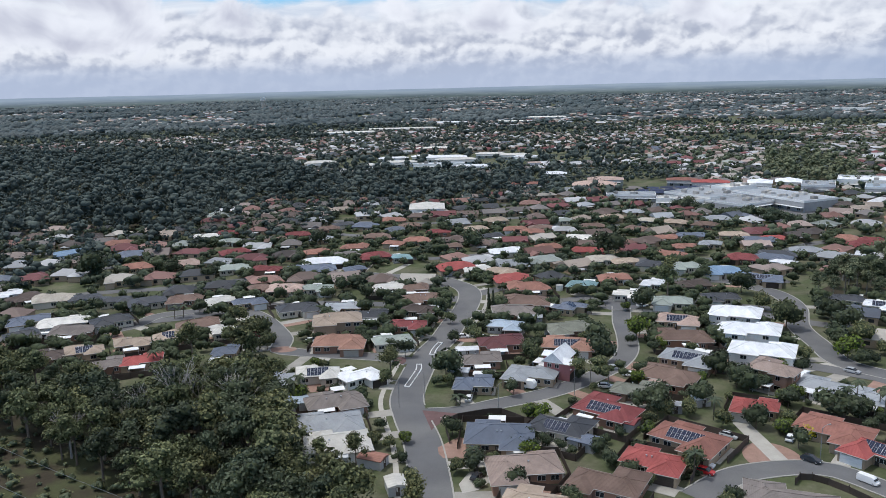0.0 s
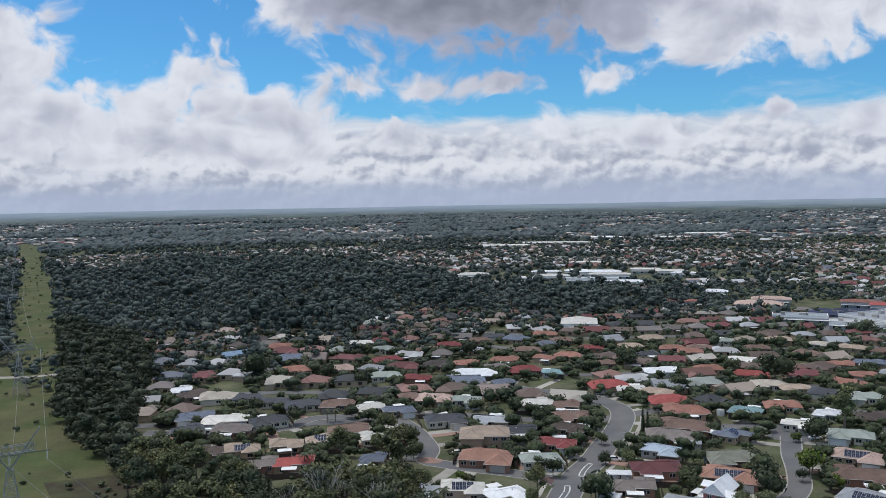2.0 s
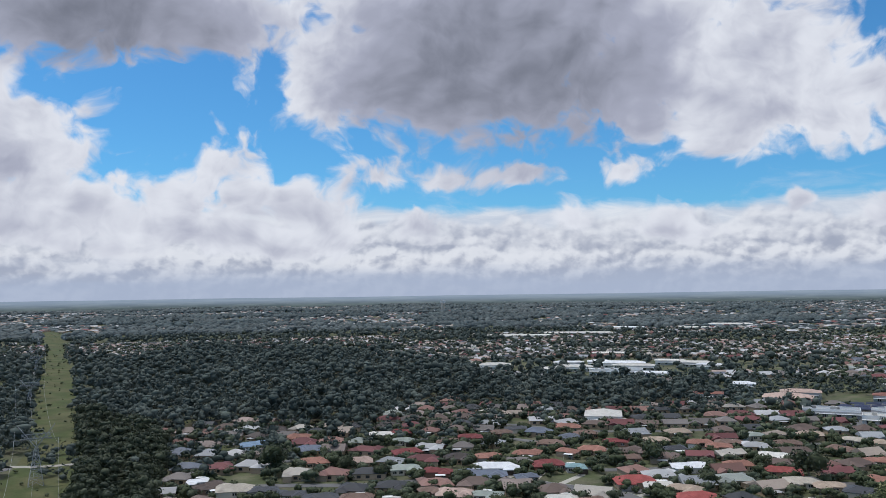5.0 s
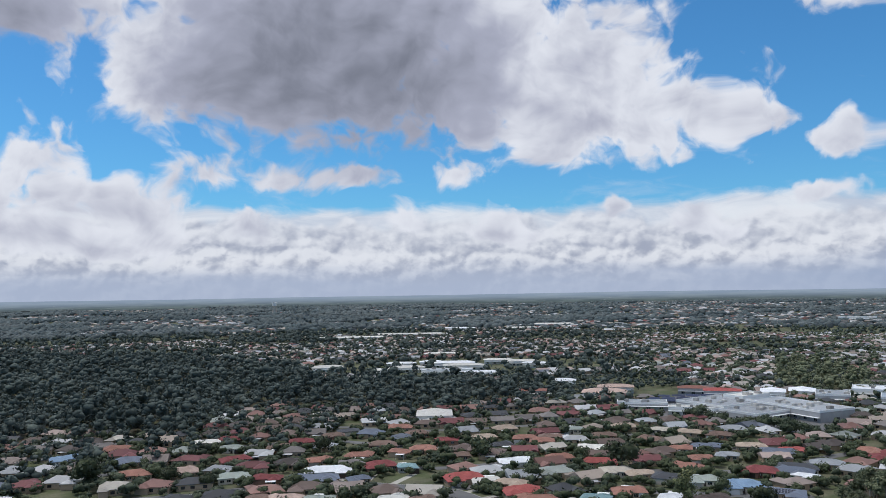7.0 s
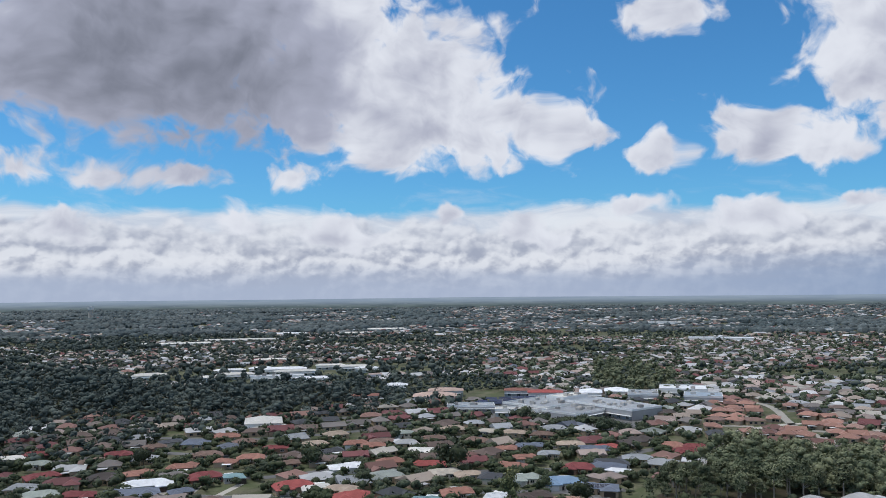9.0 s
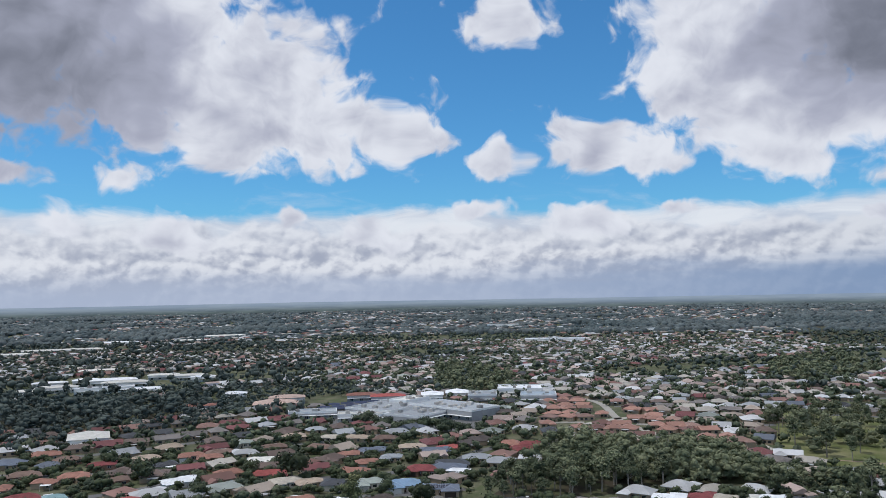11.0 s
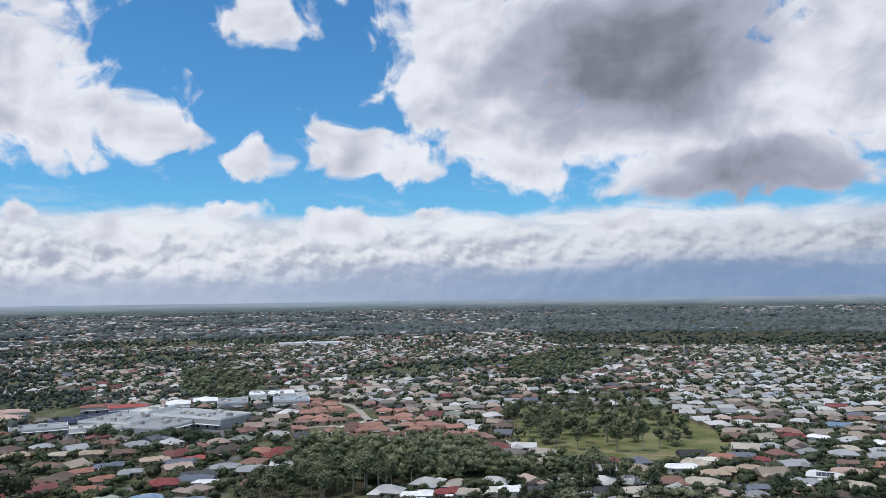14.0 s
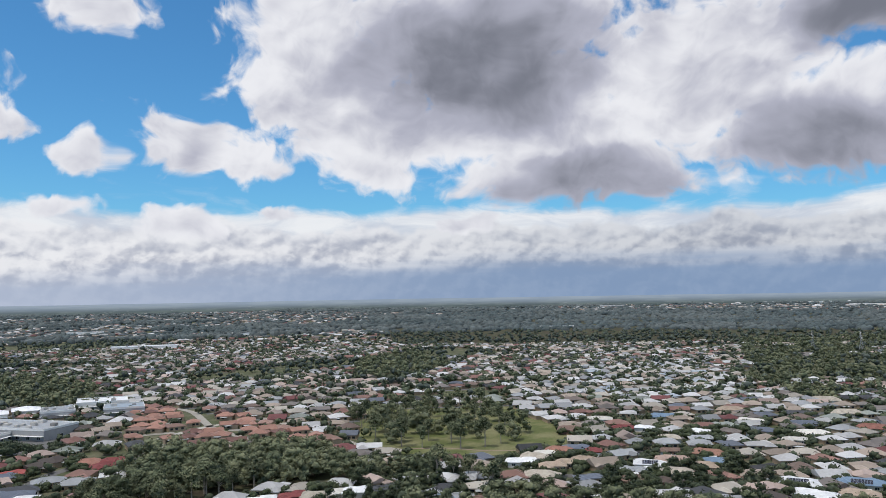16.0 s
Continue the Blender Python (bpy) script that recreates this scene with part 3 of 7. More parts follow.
def disc(name, x, y, rx, ry, z, mat, label, category, rot=0.0, n=36, rim=None):
    s = Shape()
    pts = [(rx * math.cos(2 * math.pi * i / n), ry * math.sin(2 * math.pi * i / n)) for i in range(n)]
    s.add([(*p, 0.0) for p in pts] + [(*p, -0.15) for p in pts], [tuple(range(n))] + [(i, i + n, (i + 1) % n + n, (i + 1) % n) for i in range(n)])
    ob = thing(name, x, y, rot, label, category, kind="structure", z=land(x, y) + z, data=s.mesh(name, mat))
    if rim:
        k = Shape()
        for i in range(n):
            p, q = pts[i], pts[(i + 1) % n]
            k.bar((*p, 0.02), (*q, 0.02), 0.18)
        part("kerb", k.mesh("kerb", M_KERB), ob)
    return ob


disc("paved_court", 73.0, 168.0, 6.4, 7.8, 0.055, M_PAVER, "round red brick paved court beside the street", "paving")
disc("turning_circle", 66, 297, 8.5, 8.5, 0.085, M_ASPHALT, "round asphalt end of a cul-de-sac", "road", rim=True)
disc("brick_threshold", -15.5, 238.5, 1.9, 3.4, 0.105, M_BRICKRED, "dark red brick paved threshold of a side street", "paving")
disc("brick_threshold", -55, 252, 4.6, 3.0, 0.105, M_PAVER, "salmon brick paved bend of the street", "paving")

# traffic islands with white kerbs
for pts_ in ([(-12.4, 216.3), (-11.3, 221.1), (-10.2, 226.1), (-9.4, 230.4), (-9.4, 234.4)], [(-5.6, 243.5), (-5.0, 247.9), (-4.0, 251.9), (-2.9, 255.3)]):
    line_ = smooth_line(pts_, 1.0)
    s_ = Shape()
    strip(s_, line_, 1.7, 0.17, 0, 0.2)
    isle_ = tagged(new("traffic_island", s_.mesh("traffic_island", M_ASPHALT)), "narrow curved traffic island with white painted kerb", "traffic island", kind="structure")
    a_, b_ = ribbon(line_, 1.5, 0)
    ring_ = [(*p, land(*p) + 0.15) for p in list(a_) + list(b_[::-1]) + [a_[0]]]
    part("white_kerb", Shape().tube(ring_, 0.2, 0, 4).mesh("white_kerb", M_WHITE), isle_)


def road_distance(x, y):
    """Distance and nearest point of the near streets."""
    best = (1e9, 0, 0, 0)
    for line, wide in ROAD_LINES:
        d = np.hypot(line[:, 0] - x, line[:, 1] - y)
        i = int(d.argmin())
        if d[i] < best[0]:
            best = (float(d[i]), float(line[i, 0]), float(line[i, 1]), wide)
    return best


# the power line's cleared strip and the park
def patch(name, poly, z, mat, label, category):
    s = Shape()
    n = len(poly)
    s.add([(x, y, land(x, y) + z) for x, y in poly], [tuple(range(n))])
    return tagged(new(name, s.mesh(name, mat)), label, category, kind="structure")


CORRIDOR = [(-150, 90), (-210, 190), (-246, 250), (-270, 299), (-294, 342), (-325, 391), (-375, 452), (-455, 551), (-576, 706), (-1300, 1600), (-1250, 1600), (-579, 764), (-443, 589), (-359, 480),
            (-303, 404), (-261, 350), (-232, 307), (-196, 262), (-165, 240), (-129, 215), (-100, 180), (-72, 150), (-52, 126), (-25, 100), (-60, 60)]
patch("cleared_strip", CORRIDOR, 0.05, M_FIELD, "rough pale green grass under the power line", "grass")
patch("park_lawn", PARK, 0.05, M_PARK, "open sunlit park grass with worn dry patches", "park")
s_ = Shape()
strip(s_, smooth_line([(330, 300), (345, 283), (352, 262), (362, 247), (372, 241)]), 2.6, 0.08)
tagged(new("park_path", s_.mesh("park_path", M_EARTH)), "winding bare earth path through the park", "path", kind="structure")
s_ = Shape()
strip(s_, smooth_line([(-340, 330), (-315, 345), (-285, 352), (-262, 366), (-225, 378)]), 5.0, 0.09)
tagged(new("access_road", s_.mesh("access_road", M_CONCRETE)), "pale access road crossing the cleared strip", "road", kind="structure")
disc("car_park", -312, 342, 16, 10, 0.09, M_ASPHALT, "small asphalt car park beside a shed", "car park")


# paved and concrete yards
patch("brick_threshold", [(-7.5, 199.1), (-4.9, 186.6), (-1.2, 193.6), (2.4, 196.4)], 0.09, M_BRICKRED, "dark red brick paved threshold of a side street", "paving")
patch("paved_forecourt", [(-3.3, 176.7), (1.8, 182.3), (4.1, 180.9), (5.2, 172.4), (4.3, 170.7), (-1.9, 171.1), (-3.0, 173.4)], 0.09, M_PAVER, "salmon brick paved forecourt of a house", "paving")
patch("concrete_court", [(1.4, 158.7), (3.6, 163.7), (6.6, 165.1), (8.4, 159.9), (5.5, 156.0), (2.1, 154.8)], 0.09, M_CONCRETE, "pale concrete parking court beside a house", "paving")
STREETS = []
STREETS.append([
    (-96.4, 238.2, 15, 12.5, 10.2, 'red', ''), (-106.2, 255.9, 24, 11.5, 9.4, 'tan', ''), (-106.1, 234.7, 21, 10.2, 9, 'greybrown', ''),
    (-119.2, 248.6, 26, 11.9, 9.8, 'tan', 's'), (-128.4, 244.8, 31, 8, 9, 'darkbrown', ''), (-149.6, 267.4, 33, 11.6, 9.5, 'charcoal', ''),
    (-133.4, 270.8, 14, 14.7, 12.0, 'greybrown', ''), (-141.7, 282.6, 13, 17.9, 14.0, 'cream', ''), (-124.2, 282.6, 33, 14.6, 12.0, 'charcoal', ''),
    (-155.9, 285.2, 22, 14.4, 11.8, 'slate', ''),
])
STREETS.append([
    (-184.7, 325.9, 22, 9.3, 9, 'white', ''), (-175.0, 318.6, 43, 14.1, 11.6, 'darkbrown', ''), (-161.2, 315.5, 26, 16.3, 13.3, 'beige', ''),
    (-149.0, 316.2, 35, 13.1, 10.8, 'charcoal', ''), (-134.1, 311.3, 23, 12.9, 10.6, 'charcoal', ''), (-120.3, 308.3, 25, 15.0, 12.3, 'charcoal', ''),
    (-105.7, 310.4, 9, 13.8, 11.3, 'brown', ''), (-90.7, 306.5, 20, 12.1, 9.9, 'cream', ''), (-78.6, 304.5, 25, 12.7, 10.4, 'slate', ''),
    (-89.9, 274.8, 19, 15.1, 12.3, 'brown', ''),
])
STREETS.append([
    (-96.1, 262.0, 20, 10.2, 9, 'tan', 's'), (-77.9, 267.0, 23, 9.6, 9, 'cream', ''), (-68.2, 259.1, 20, 8, 9, 'darkred', ''),
    (-72.1, 244.6, 4, 8, 9, 'slate', ''), (-66.5, 219.3, 24, 8.0, 9, 'tan', ''), (-197.3, 411.3, 28, 18.0, 14.0, 'blue', ''),
    (-180.1, 432.2, 17, 16.8, 13.8, 'orange', ''), (-162.1, 401.5, 9, 17.1, 14.0, 'slate', ''), (-148.6, 372.5, 32, 14.8, 12.1, 'orange', ''),
    (-128.0, 376.5, 18, 16.0, 13.1, 'pink', ''),
])
STREETS.append([
    (-99.9, 364.9, 21, 15.0, 12.3, 'greengrey', ''), (-109.3, 402.5, 26, 15.7, 12.8, 'darkred', ''), (-119.5, 432.9, 21, 12.2, 10.0, 'greengrey', ''),
    (-127.4, 458.1, 27, 12.9, 10.6, 'darkred', ''), (-83.7, 362.0, 10, 13.4, 11.0, 'darkred', ''), (-138.1, 450.6, 25, 14.3, 11.7, 'cream', ''),
    (-68.0, 323.3, 10, 15.7, 12.9, 'pink', ''), (-79.3, 326.3, 26, 9.3, 9, 'brown', ''), (-57.3, 293.6, 22, 15.8, 13.0, 'charcoal', ''),
    (-40.2, 294.5, -4, 14.8, 12.1, 'grey', ''),
])
STREETS.append([
    (-30.4, 282.0, -4, 15.8, 13.0, 'charcoal', ''), (-38.9, 268.8, 8, 17.0, 14.0, 'tan', '2'), (-36.0, 251.2, 0, 17.3, 14.0, 'terracotta', ''),
    (-18.5, 251.6, 17, 13.1, 10.8, 'greengrey', ''), (-14.2, 268.6, 1, 13.2, 10.8, 'darkred', ''), (-10.0, 303.4, 5, 15.2, 12.5, 'brown', ''),
    (-11.2, 287.2, -3, 12.8, 10.5, 'darkbrown', ''), (-25.2, 322.1, 5, 14.3, 11.7, 'cream', ''), (-13.4, 320.0, -1, 11.0, 9.0, 'brown', ''),
    (-54.9, 324.0, 5, 13.9, 11.4, 'greengrey', ''),
])
STREETS.append([
    (-58.8, 375.2, 11, 22, 14.0, 'white', ''), (-62.5, 359.7, 12, 22, 14.0, 'slate', ''), (-42.5, 357.6, 18, 10.7, 9, 'slate', ''),
    (-66.5, 398.9, 15, 13.6, 11.1, 'orange', ''), (-35.3, 384.3, 17, 15.8, 13.0, 'darkred', ''), (-22.4, 381.4, 13, 9.5, 9, 'teal', ''),
    (4.0, 357.3, 13, 17.8, 14.0, 'red', ''), (13.6, 351.6, 3, 12.5, 10.3, 'cream', ''), (23.9, 346.0, -13, 14.3, 11.7, 'tan', ''),
    (29.4, 390.4, 6, 17.2, 14.0, 'white', ''),
])
STREETS.append([
    (27.8, 332.7, 8, 16.6, 13.6, 'red', ''), (33.0, 317.4, 5, 17.0, 14.0, 'orange', ''), (30.2, 296.3, -4, 17.4, 14.0, 'brown', ''),
    (24.2, 282.6, 1, 15.9, 13.0, 'greybrown', ''), (19.6, 265.8, -12, 12.5, 10.2, 'lightblue', ''), (17.0, 248.3, 5, 15.3, 12.6, 'maroon', ''),
    (9.9, 232.1, 0, 11.8, 9.7, 'greybrown', ''), (23.8, 218.8, -21, 14.7, 12.1, 'grey', ''), (6.7, 211.7, -8, 10.9, 9, 'slate', ''),
    (11.6, 177.8, -6, 16.4, 15.5, 'slate', 'F'),
])
STREETS.append([
    (15.7, 161.7, 4, 16.4, 13.4, 'tanbrown', ''), (16.4, 146.0, -19, 13.3, 10.9, 'tan', ''), (-38.9, 223.1, 10, 12.7, 10.4, 'cream', 's'),
    (-26.1, 219.8, 37, 12.1, 9.9, 'white', ''), (-30.9, 200.8, 19, 15.5, 12.7, 'greybrown', ''), (-30.2, 187.1, 13, 15.9, 13.1, 'grey', ''),
    (-26.9, 175.5, 13, 15.4, 12.6, 'cream', ''), (32.7, 223.9, 62, 10.8, 9, 'white', '2PG'), (37.8, 243.8, -9, 16.3, 13.4, 'terracotta', 's'),
    (41.1, 260.7, 5, 15.8, 13.0, 'olive', ''),
])
STREETS.append([
    (45.0, 286.9, 66, 9.5, 9, 'slate', 's'), (55.7, 319.9, -21, 11.9, 9.8, 'teal', ''), (70.8, 329.4, -4, 14.1, 11.6, 'orange', ''),
    (70.7, 302.8, -16, 11.9, 9.8, 'cream', ''), (84.4, 319.0, -25, 8.7, 9, 'white', ''), (93.5, 352.3, -21, 15.5, 12.7, 'charcoal', ''),
    (106.1, 347.4, -9, 14.8, 12.2, 'greengrey', ''), (119.0, 337.1, -9, 17.3, 14.0, 'blue', ''), (131.4, 324.2, -22, 16.2, 13.3, 'slate', 's'),
    (137.0, 362.0, -33, 15.4, 12.7, 'darkred', ''),
])
STREETS.append([
    (154.0, 367.7, -20, 19.9, 14.0, 'charcoal', ''), (151.6, 351.8, -36, 11.5, 9.4, 'white', ''), (153.2, 417.8, -14, 15.4, 12.6, 'tan', ''),
    (160.8, 403.9, -26, 18.9, 14.0, 'slate', ''), (100.4, 316.5, -7, 14.0, 11.5, 'darkbrown', ''), (104.3, 295.4, -6, 14.0, 11.5, 'charcoal', ''),
    (84.8, 291.4, -16, 14.7, 12.0, 'greengrey', ''), (79.7, 267.0, -17, 14.5, 11.9, 'pink', 's'), (76.2, 249.7, -3, 18.1, 14.0, 'brown', ''),
    (72.1, 228.7, -32, 16.3, 13.4, 'grey', 's'),
])
STREETS.append([
    (62.4, 214.8, -31, 16.5, 13.5, 'brown', ''), (50.4, 204.6, -29, 12.3, 10.1, 'olive', ''), (99.5, 266.2, -26, 16.9, 13.8, 'white', '2'),
    (97.2, 247.0, -26, 18.8, 14.0, 'white', '2'), (93.5, 227.2, -27, 18.5, 14.0, 'white', '2'), (90.5, 211.1, -43, 13.3, 10.9, 'tanbrown', '2'),
    (101.7, 203.8, -37, 13.8, 11.3, 'grey', ''), (78.0, 191.8, -27, 11.3, 9.3, 'red', ''), (40.4, 191.9, -37, 16.3, 13.4, 'darkred', 's'),
    (26.7, 182.1, -33, 14.2, 11.6, 'charcoal', 's'),
])
STREETS.append([
    (55.6, 174.0, -40, 16.8, 13.8, 'redbrown', 's'), (44.4, 162.7, -30, 13.7, 11.2, 'red', ''), (32.4, 153.7, -30, 15.1, 12.3, 'brown', ''),
    (91.0, 176.8, -39, 17.1, 14.0, 'redbrown', ''), (95.5, 165.0, -50, 13.6, 11.1, 'red', 's'), (66.9, 144.0, -20, 18.0, 14.0, 'greybrown', ''),
    (149.5, 288.7, -39, 11.6, 9.5, 'charcoal', ''), (156.7, 279.3, -29, 11.1, 9.1, 'white', 's'), (205.5, 402.9, -24, 11.4, 9.4, 'orange', ''),
    (214.0, 394.1, -42, 14.0, 11.4, 'darkred', ''),
])
STREETS.append([
    (109.8, 195.9, -38, 8.7, 9, 'grey', ''), (-49.2, 219.1, 10, 8, 9, 'grey', ''), (-38.7, 436.0, 8, 15.4, 12.6, 'brown', ''),
    (-9.4, 516.5, -9, 21.7, 14.0, 'cream', ''), (-48.3, 408.4, -6, 13.9, 11.4, 'orange', ''), (-21.2, 468.4, 13, 13.8, 11.4, 'brown', ''),
    (-4.2, 447.3, -5, 13.9, 11.4, 'darkred', ''), (16.9, 453.6, 11, 14.7, 12.1, 'tan', ''), (25.4, 431.1, 8, 12.2, 10.0, 'charcoal', ''),
    (39.5, 450.5, -8, 13.3, 10.9, 'orange', ''),
])
STREETS.append([
    (54.3, 452.2, -8, 14.7, 12.0, 'brown', ''), (48.1, 440.3, -6, 13.7, 11.2, 'orange', ''), (51.9, 396.3, -3, 14.6, 12.0, 'orange', ''),
    (71.6, 420.1, -7, 17.8, 14.0, 'cream', ''), (68.7, 385.8, -8, 17.0, 13.9, 'red', ''), (73.3, 366.7, -8, 15.6, 12.8, 'beige', ''),
    (82.6, 360.7, -1, 13.3, 10.9, 'tan', ''), (106.6, 371.9, -16, 15.8, 13.0, 'orange', ''), (115.6, 414.5, -18, 12.3, 10.1, 'orange', ''),
    (119.1, 391.1, -11, 12.2, 10.0, 'orange', ''),
])
STREETS.append([
    (130.9, 420.7, -25, 14.9, 12.2, 'slate', ''), (133.6, 396.7, -24, 11.2, 9.2, 'grey', ''), (30.2, 481.5, 10, 14.9, 12.2, 'tan', ''),
    (69.1, 475.8, -8, 14.7, 12.1, 'greengrey', ''), (83.9, 453.8, -9, 14.7, 12.1, 'brown', ''), (107.0, 441.3, -27, 14.3, 11.7, 'brown', ''),
    (120.2, 468.5, -17, 13.2, 10.8, 'beige', ''), (134.7, 460.3, -14, 14.3, 11.7, 'tan', ''), (148.1, 450.6, -32, 14.0, 11.5, 'brown', ''),
    (101.0, 481.8, -9, 14.9, 12.2, 'tan', ''),
])
STREETS.append([
    (-32.6, 490.6, 8, 15.2, 12.4, 'orange', ''), (-48.4, 472.2, -6, 15.9, 13.1, 'slate', ''), (-63.0, 480.3, 11, 13.5, 11.1, 'charcoal', ''),
    (-69.5, 465.4, 8, 13.1, 10.7, 'brown', ''), (-85.0, 449.0, 16, 13.9, 11.4, 'darkred', ''), (-94.6, 433.0, 8, 12.2, 10.0, 'brown', ''),
    (-16.3, 423.2, 8, 14.3, 11.8, 'orange', ''), (1.8, 405.3, 6, 12.6, 10.3, 'brown', ''), (-28.1, 416.7, -10, 11.8, 9.7, 'orange', ''),
    (-69.7, 433.2, -3, 12.8, 10.5, 'grey', ''),
])
STREETS.append([
    (203.2, 398.0, -22, 11.8, 9.6, 'orange', ''), (205.6, 385.2, -15, 16.5, 13.6, 'darkred', ''), (211.9, 371.9, -37, 17.8, 14.0, 'greengrey', ''),
    (169.1, 406.9, -24, 12.0, 9.8, 'red', ''), (172.2, 374.5, -22, 15.2, 12.5, 'grey', ''), (150.6, 361.0, -28, 17.7, 14.0, 'slate', ''),
    (208.3, 268.3, -42, 13.6, 11.1, 'white', ''), (220.3, 263.0, -45, 10.4, 9, 'darkred', ''), (225.9, 253.8, -45, 13.3, 10.9, 'beige', ''),
    (234.5, 251.9, -40, 11.6, 9.6, 'cream', ''),
])
STREETS.append([
    (242.1, 246.5, -50, 13.6, 11.2, 'white', ''), (251.9, 239.9, -50, 14.2, 11.7, 'charcoal', ''), (254.1, 218.6, -42, 15.1, 12.4, 'grey', ''),
    (252.4, 206.9, -64, 10.0, 9, 'blue', ''), (258.1, 205.3, -50, 14.9, 12.2, 'grey', ''), (258.2, 196.0, -46, 11.5, 9.4, 'brown', ''),
    (332.5, 223.3, -61, 15.0, 12.3, 'white', ''), (344.6, 223.2, -65, 14.0, 11.5, 'beige', ''), (355.0, 223.7, -49, 13.7, 11.2, 'cream', ''),
    (365.7, 221.7, -66, 14.5, 11.9, 'orange', ''),
])
STREETS.append([
    (376.0, 218.2, -69, 14.1, 11.6, 'slate', ''), (374.8, 206.4, -63, 9.2, 9, 'darkred', ''), (331.4, 204.5, -53, 13.2, 10.8, 'tan', ''),
    (341.4, 201.7, -71, 13.4, 11.0, 'tan', ''), (310.9, 197.6, -63, 17.0, 14.0, 'beige', ''), (351.8, 198.8, -65, 13.1, 10.7, 'tan', ''),
    (319.3, 178.4, -51, 13.6, 11.1, 'slate', ''), (326.4, 161.2, -65, 13.4, 10.9, 'brown', ''), (361.9, 168.8, -65, 15.9, 13.0, 'white', 's'),
    (344.8, 169.0, -54, 12.3, 10.1, 'grey', ''),
])
STREETS.append([
    (332.1, 146.2, -75, 12.0, 9.8, 'darkbrown', ''), (350.9, 150.6, -71, 16.3, 13.4, 'beige', ''), (371.4, 147.1, -64, 14.3, 11.8, 'tan', ''),
    (384.9, 145.9, -58, 13.9, 11.4, 'blue', ''), (402.1, 155.5, -70, 17.4, 14.0, 'terracotta', ''), (459.8, 181.8, -76, 15.5, 12.7, 'white', ''),
    (361.9, 101.8, -74, 19.3, 14.0, 'white', 's'), (345.1, 91.8, -86, 20.0, 14.0, 'white', ''), (375.4, 80.0, -78, 21.0, 14.0, 'blue', 's'),
    (354.3, 76.3, -77, 15.4, 12.7, 'tan', ''),
])
STREETS.append([
    (513.8, 170.3, -80, 19.1, 14.0, 'cream', ''), (517.6, 141.8, -66, 21.9, 14.0, 'slate', ''), (487.7, 128.9, -66, 20.8, 14.0, 'cream', ''),
    (462.4, 130.8, -83, 13.6, 11.2, 'cream', ''), (481.2, 154.8, -78, 17.8, 14.0, 'slate', ''), (559.2, 154.7, -66, 21.9, 14.0, 'charcoal', ''),
    (638.4, 158.5, -72, 22, 14.0, 'beige', ''), (578.9, 130.5, -69, 20.1, 14.0, 'beige', ''), (525.9, 104.8, -83, 19.5, 14.0, 'redbrown', ''),
    (501.9, 224.9, -76, 19.0, 14.0, 'blue', ''),
])
STREETS.append([
    (454.1, 214.5, -71, 12.7, 10.4, 'white', ''), (431.7, 189.4, -58, 11.8, 9.7, 'beige', ''), (396.0, 174.2, -73, 11.4, 9.4, 'brown', ''),
    (376.6, 164.4, -71, 16.3, 13.3, 'pink', ''), (446.4, 225.5, -66, 13.4, 11.0, 'darkred', ''), (425.3, 248.5, -62, 16.7, 13.7, 'brown', ''),
    (470.3, 253.6, -64, 16.6, 13.6, 'cream', ''), (438.5, 173.5, -57, 14.2, 11.6, 'grey', ''), (554.3, 198.8, -80, 16.8, 13.8, 'tan', ''),
    (469.1, 168.6, -84, 12.9, 10.6, 'greybrown', ''),
])


# ---- houses ----
def window_mesh(w, h):
    s = Shape()
    s.box(-w / 2, w / 2, -0.05, 0.02, 0, h, 0)
    for k in range(2):
        s.box(-w / 2 + 0.06 + k * w / 2, -0.04 + k * w / 2, -0.065, -0.052, 0.06, h - 0.06, 1)
    return s.mesh("window", [M_WHITE, M_GLASS])


WINDOWS = [window_mesh(1.8, 1.2), window_mesh(1.2, 1.2), window_mesh(2.4, 1.9)]
s_ = Shape()
s_.box(-0.45, 0.45, -0.05, 0.02, 0, 2.05, 0).box(-0.3, -0.02, -0.07, -0.05, 1.1, 1.9, 1).box(0.34, 0.4, -0.1, -0.05, 0.95, 1.1, 1)
DOOR = s_.mesh("door", [M_TIMBER, M_ALU])
GARAGE = {}
for k_, m_ in (("cream", M_GUTTER), ("white", M_WHITE), ("timber", M_TIMBER)):
    s_ = Shape()
    for i_ in range(4):
        s_.box(-2.4, 2.4, -0.05 - 0.012 * (i_ % 2), 0.03, i_ * 0.55, i_ * 0.55 + 0.535)
    GARAGE[k_] = s_.mesh("garage_door", m_)
s_ = Shape()
s_.box(-0.5, 0.5, -0.82, 0.82, 0, 0.04, 0).box(-0.47, -0.01, -0.79, 0.79, 0.04, 0.048, 1).box(0.01, 0.47, -0.79, 0.79, 0.04, 0.048, 1)
PANEL = s_.mesh("solar_panel", [M_ALU, M_CELL])
s_ = Shape()
s_.bar((0, 0, -0.2), (0, 0, 0.25), 0.13, 0, 8).bar((0, 0, 0.25), (0, 0, 0.38), 0.24, 0, 8, 0.2)
VENT = s_.mesh("roof_vent", M_ALU)

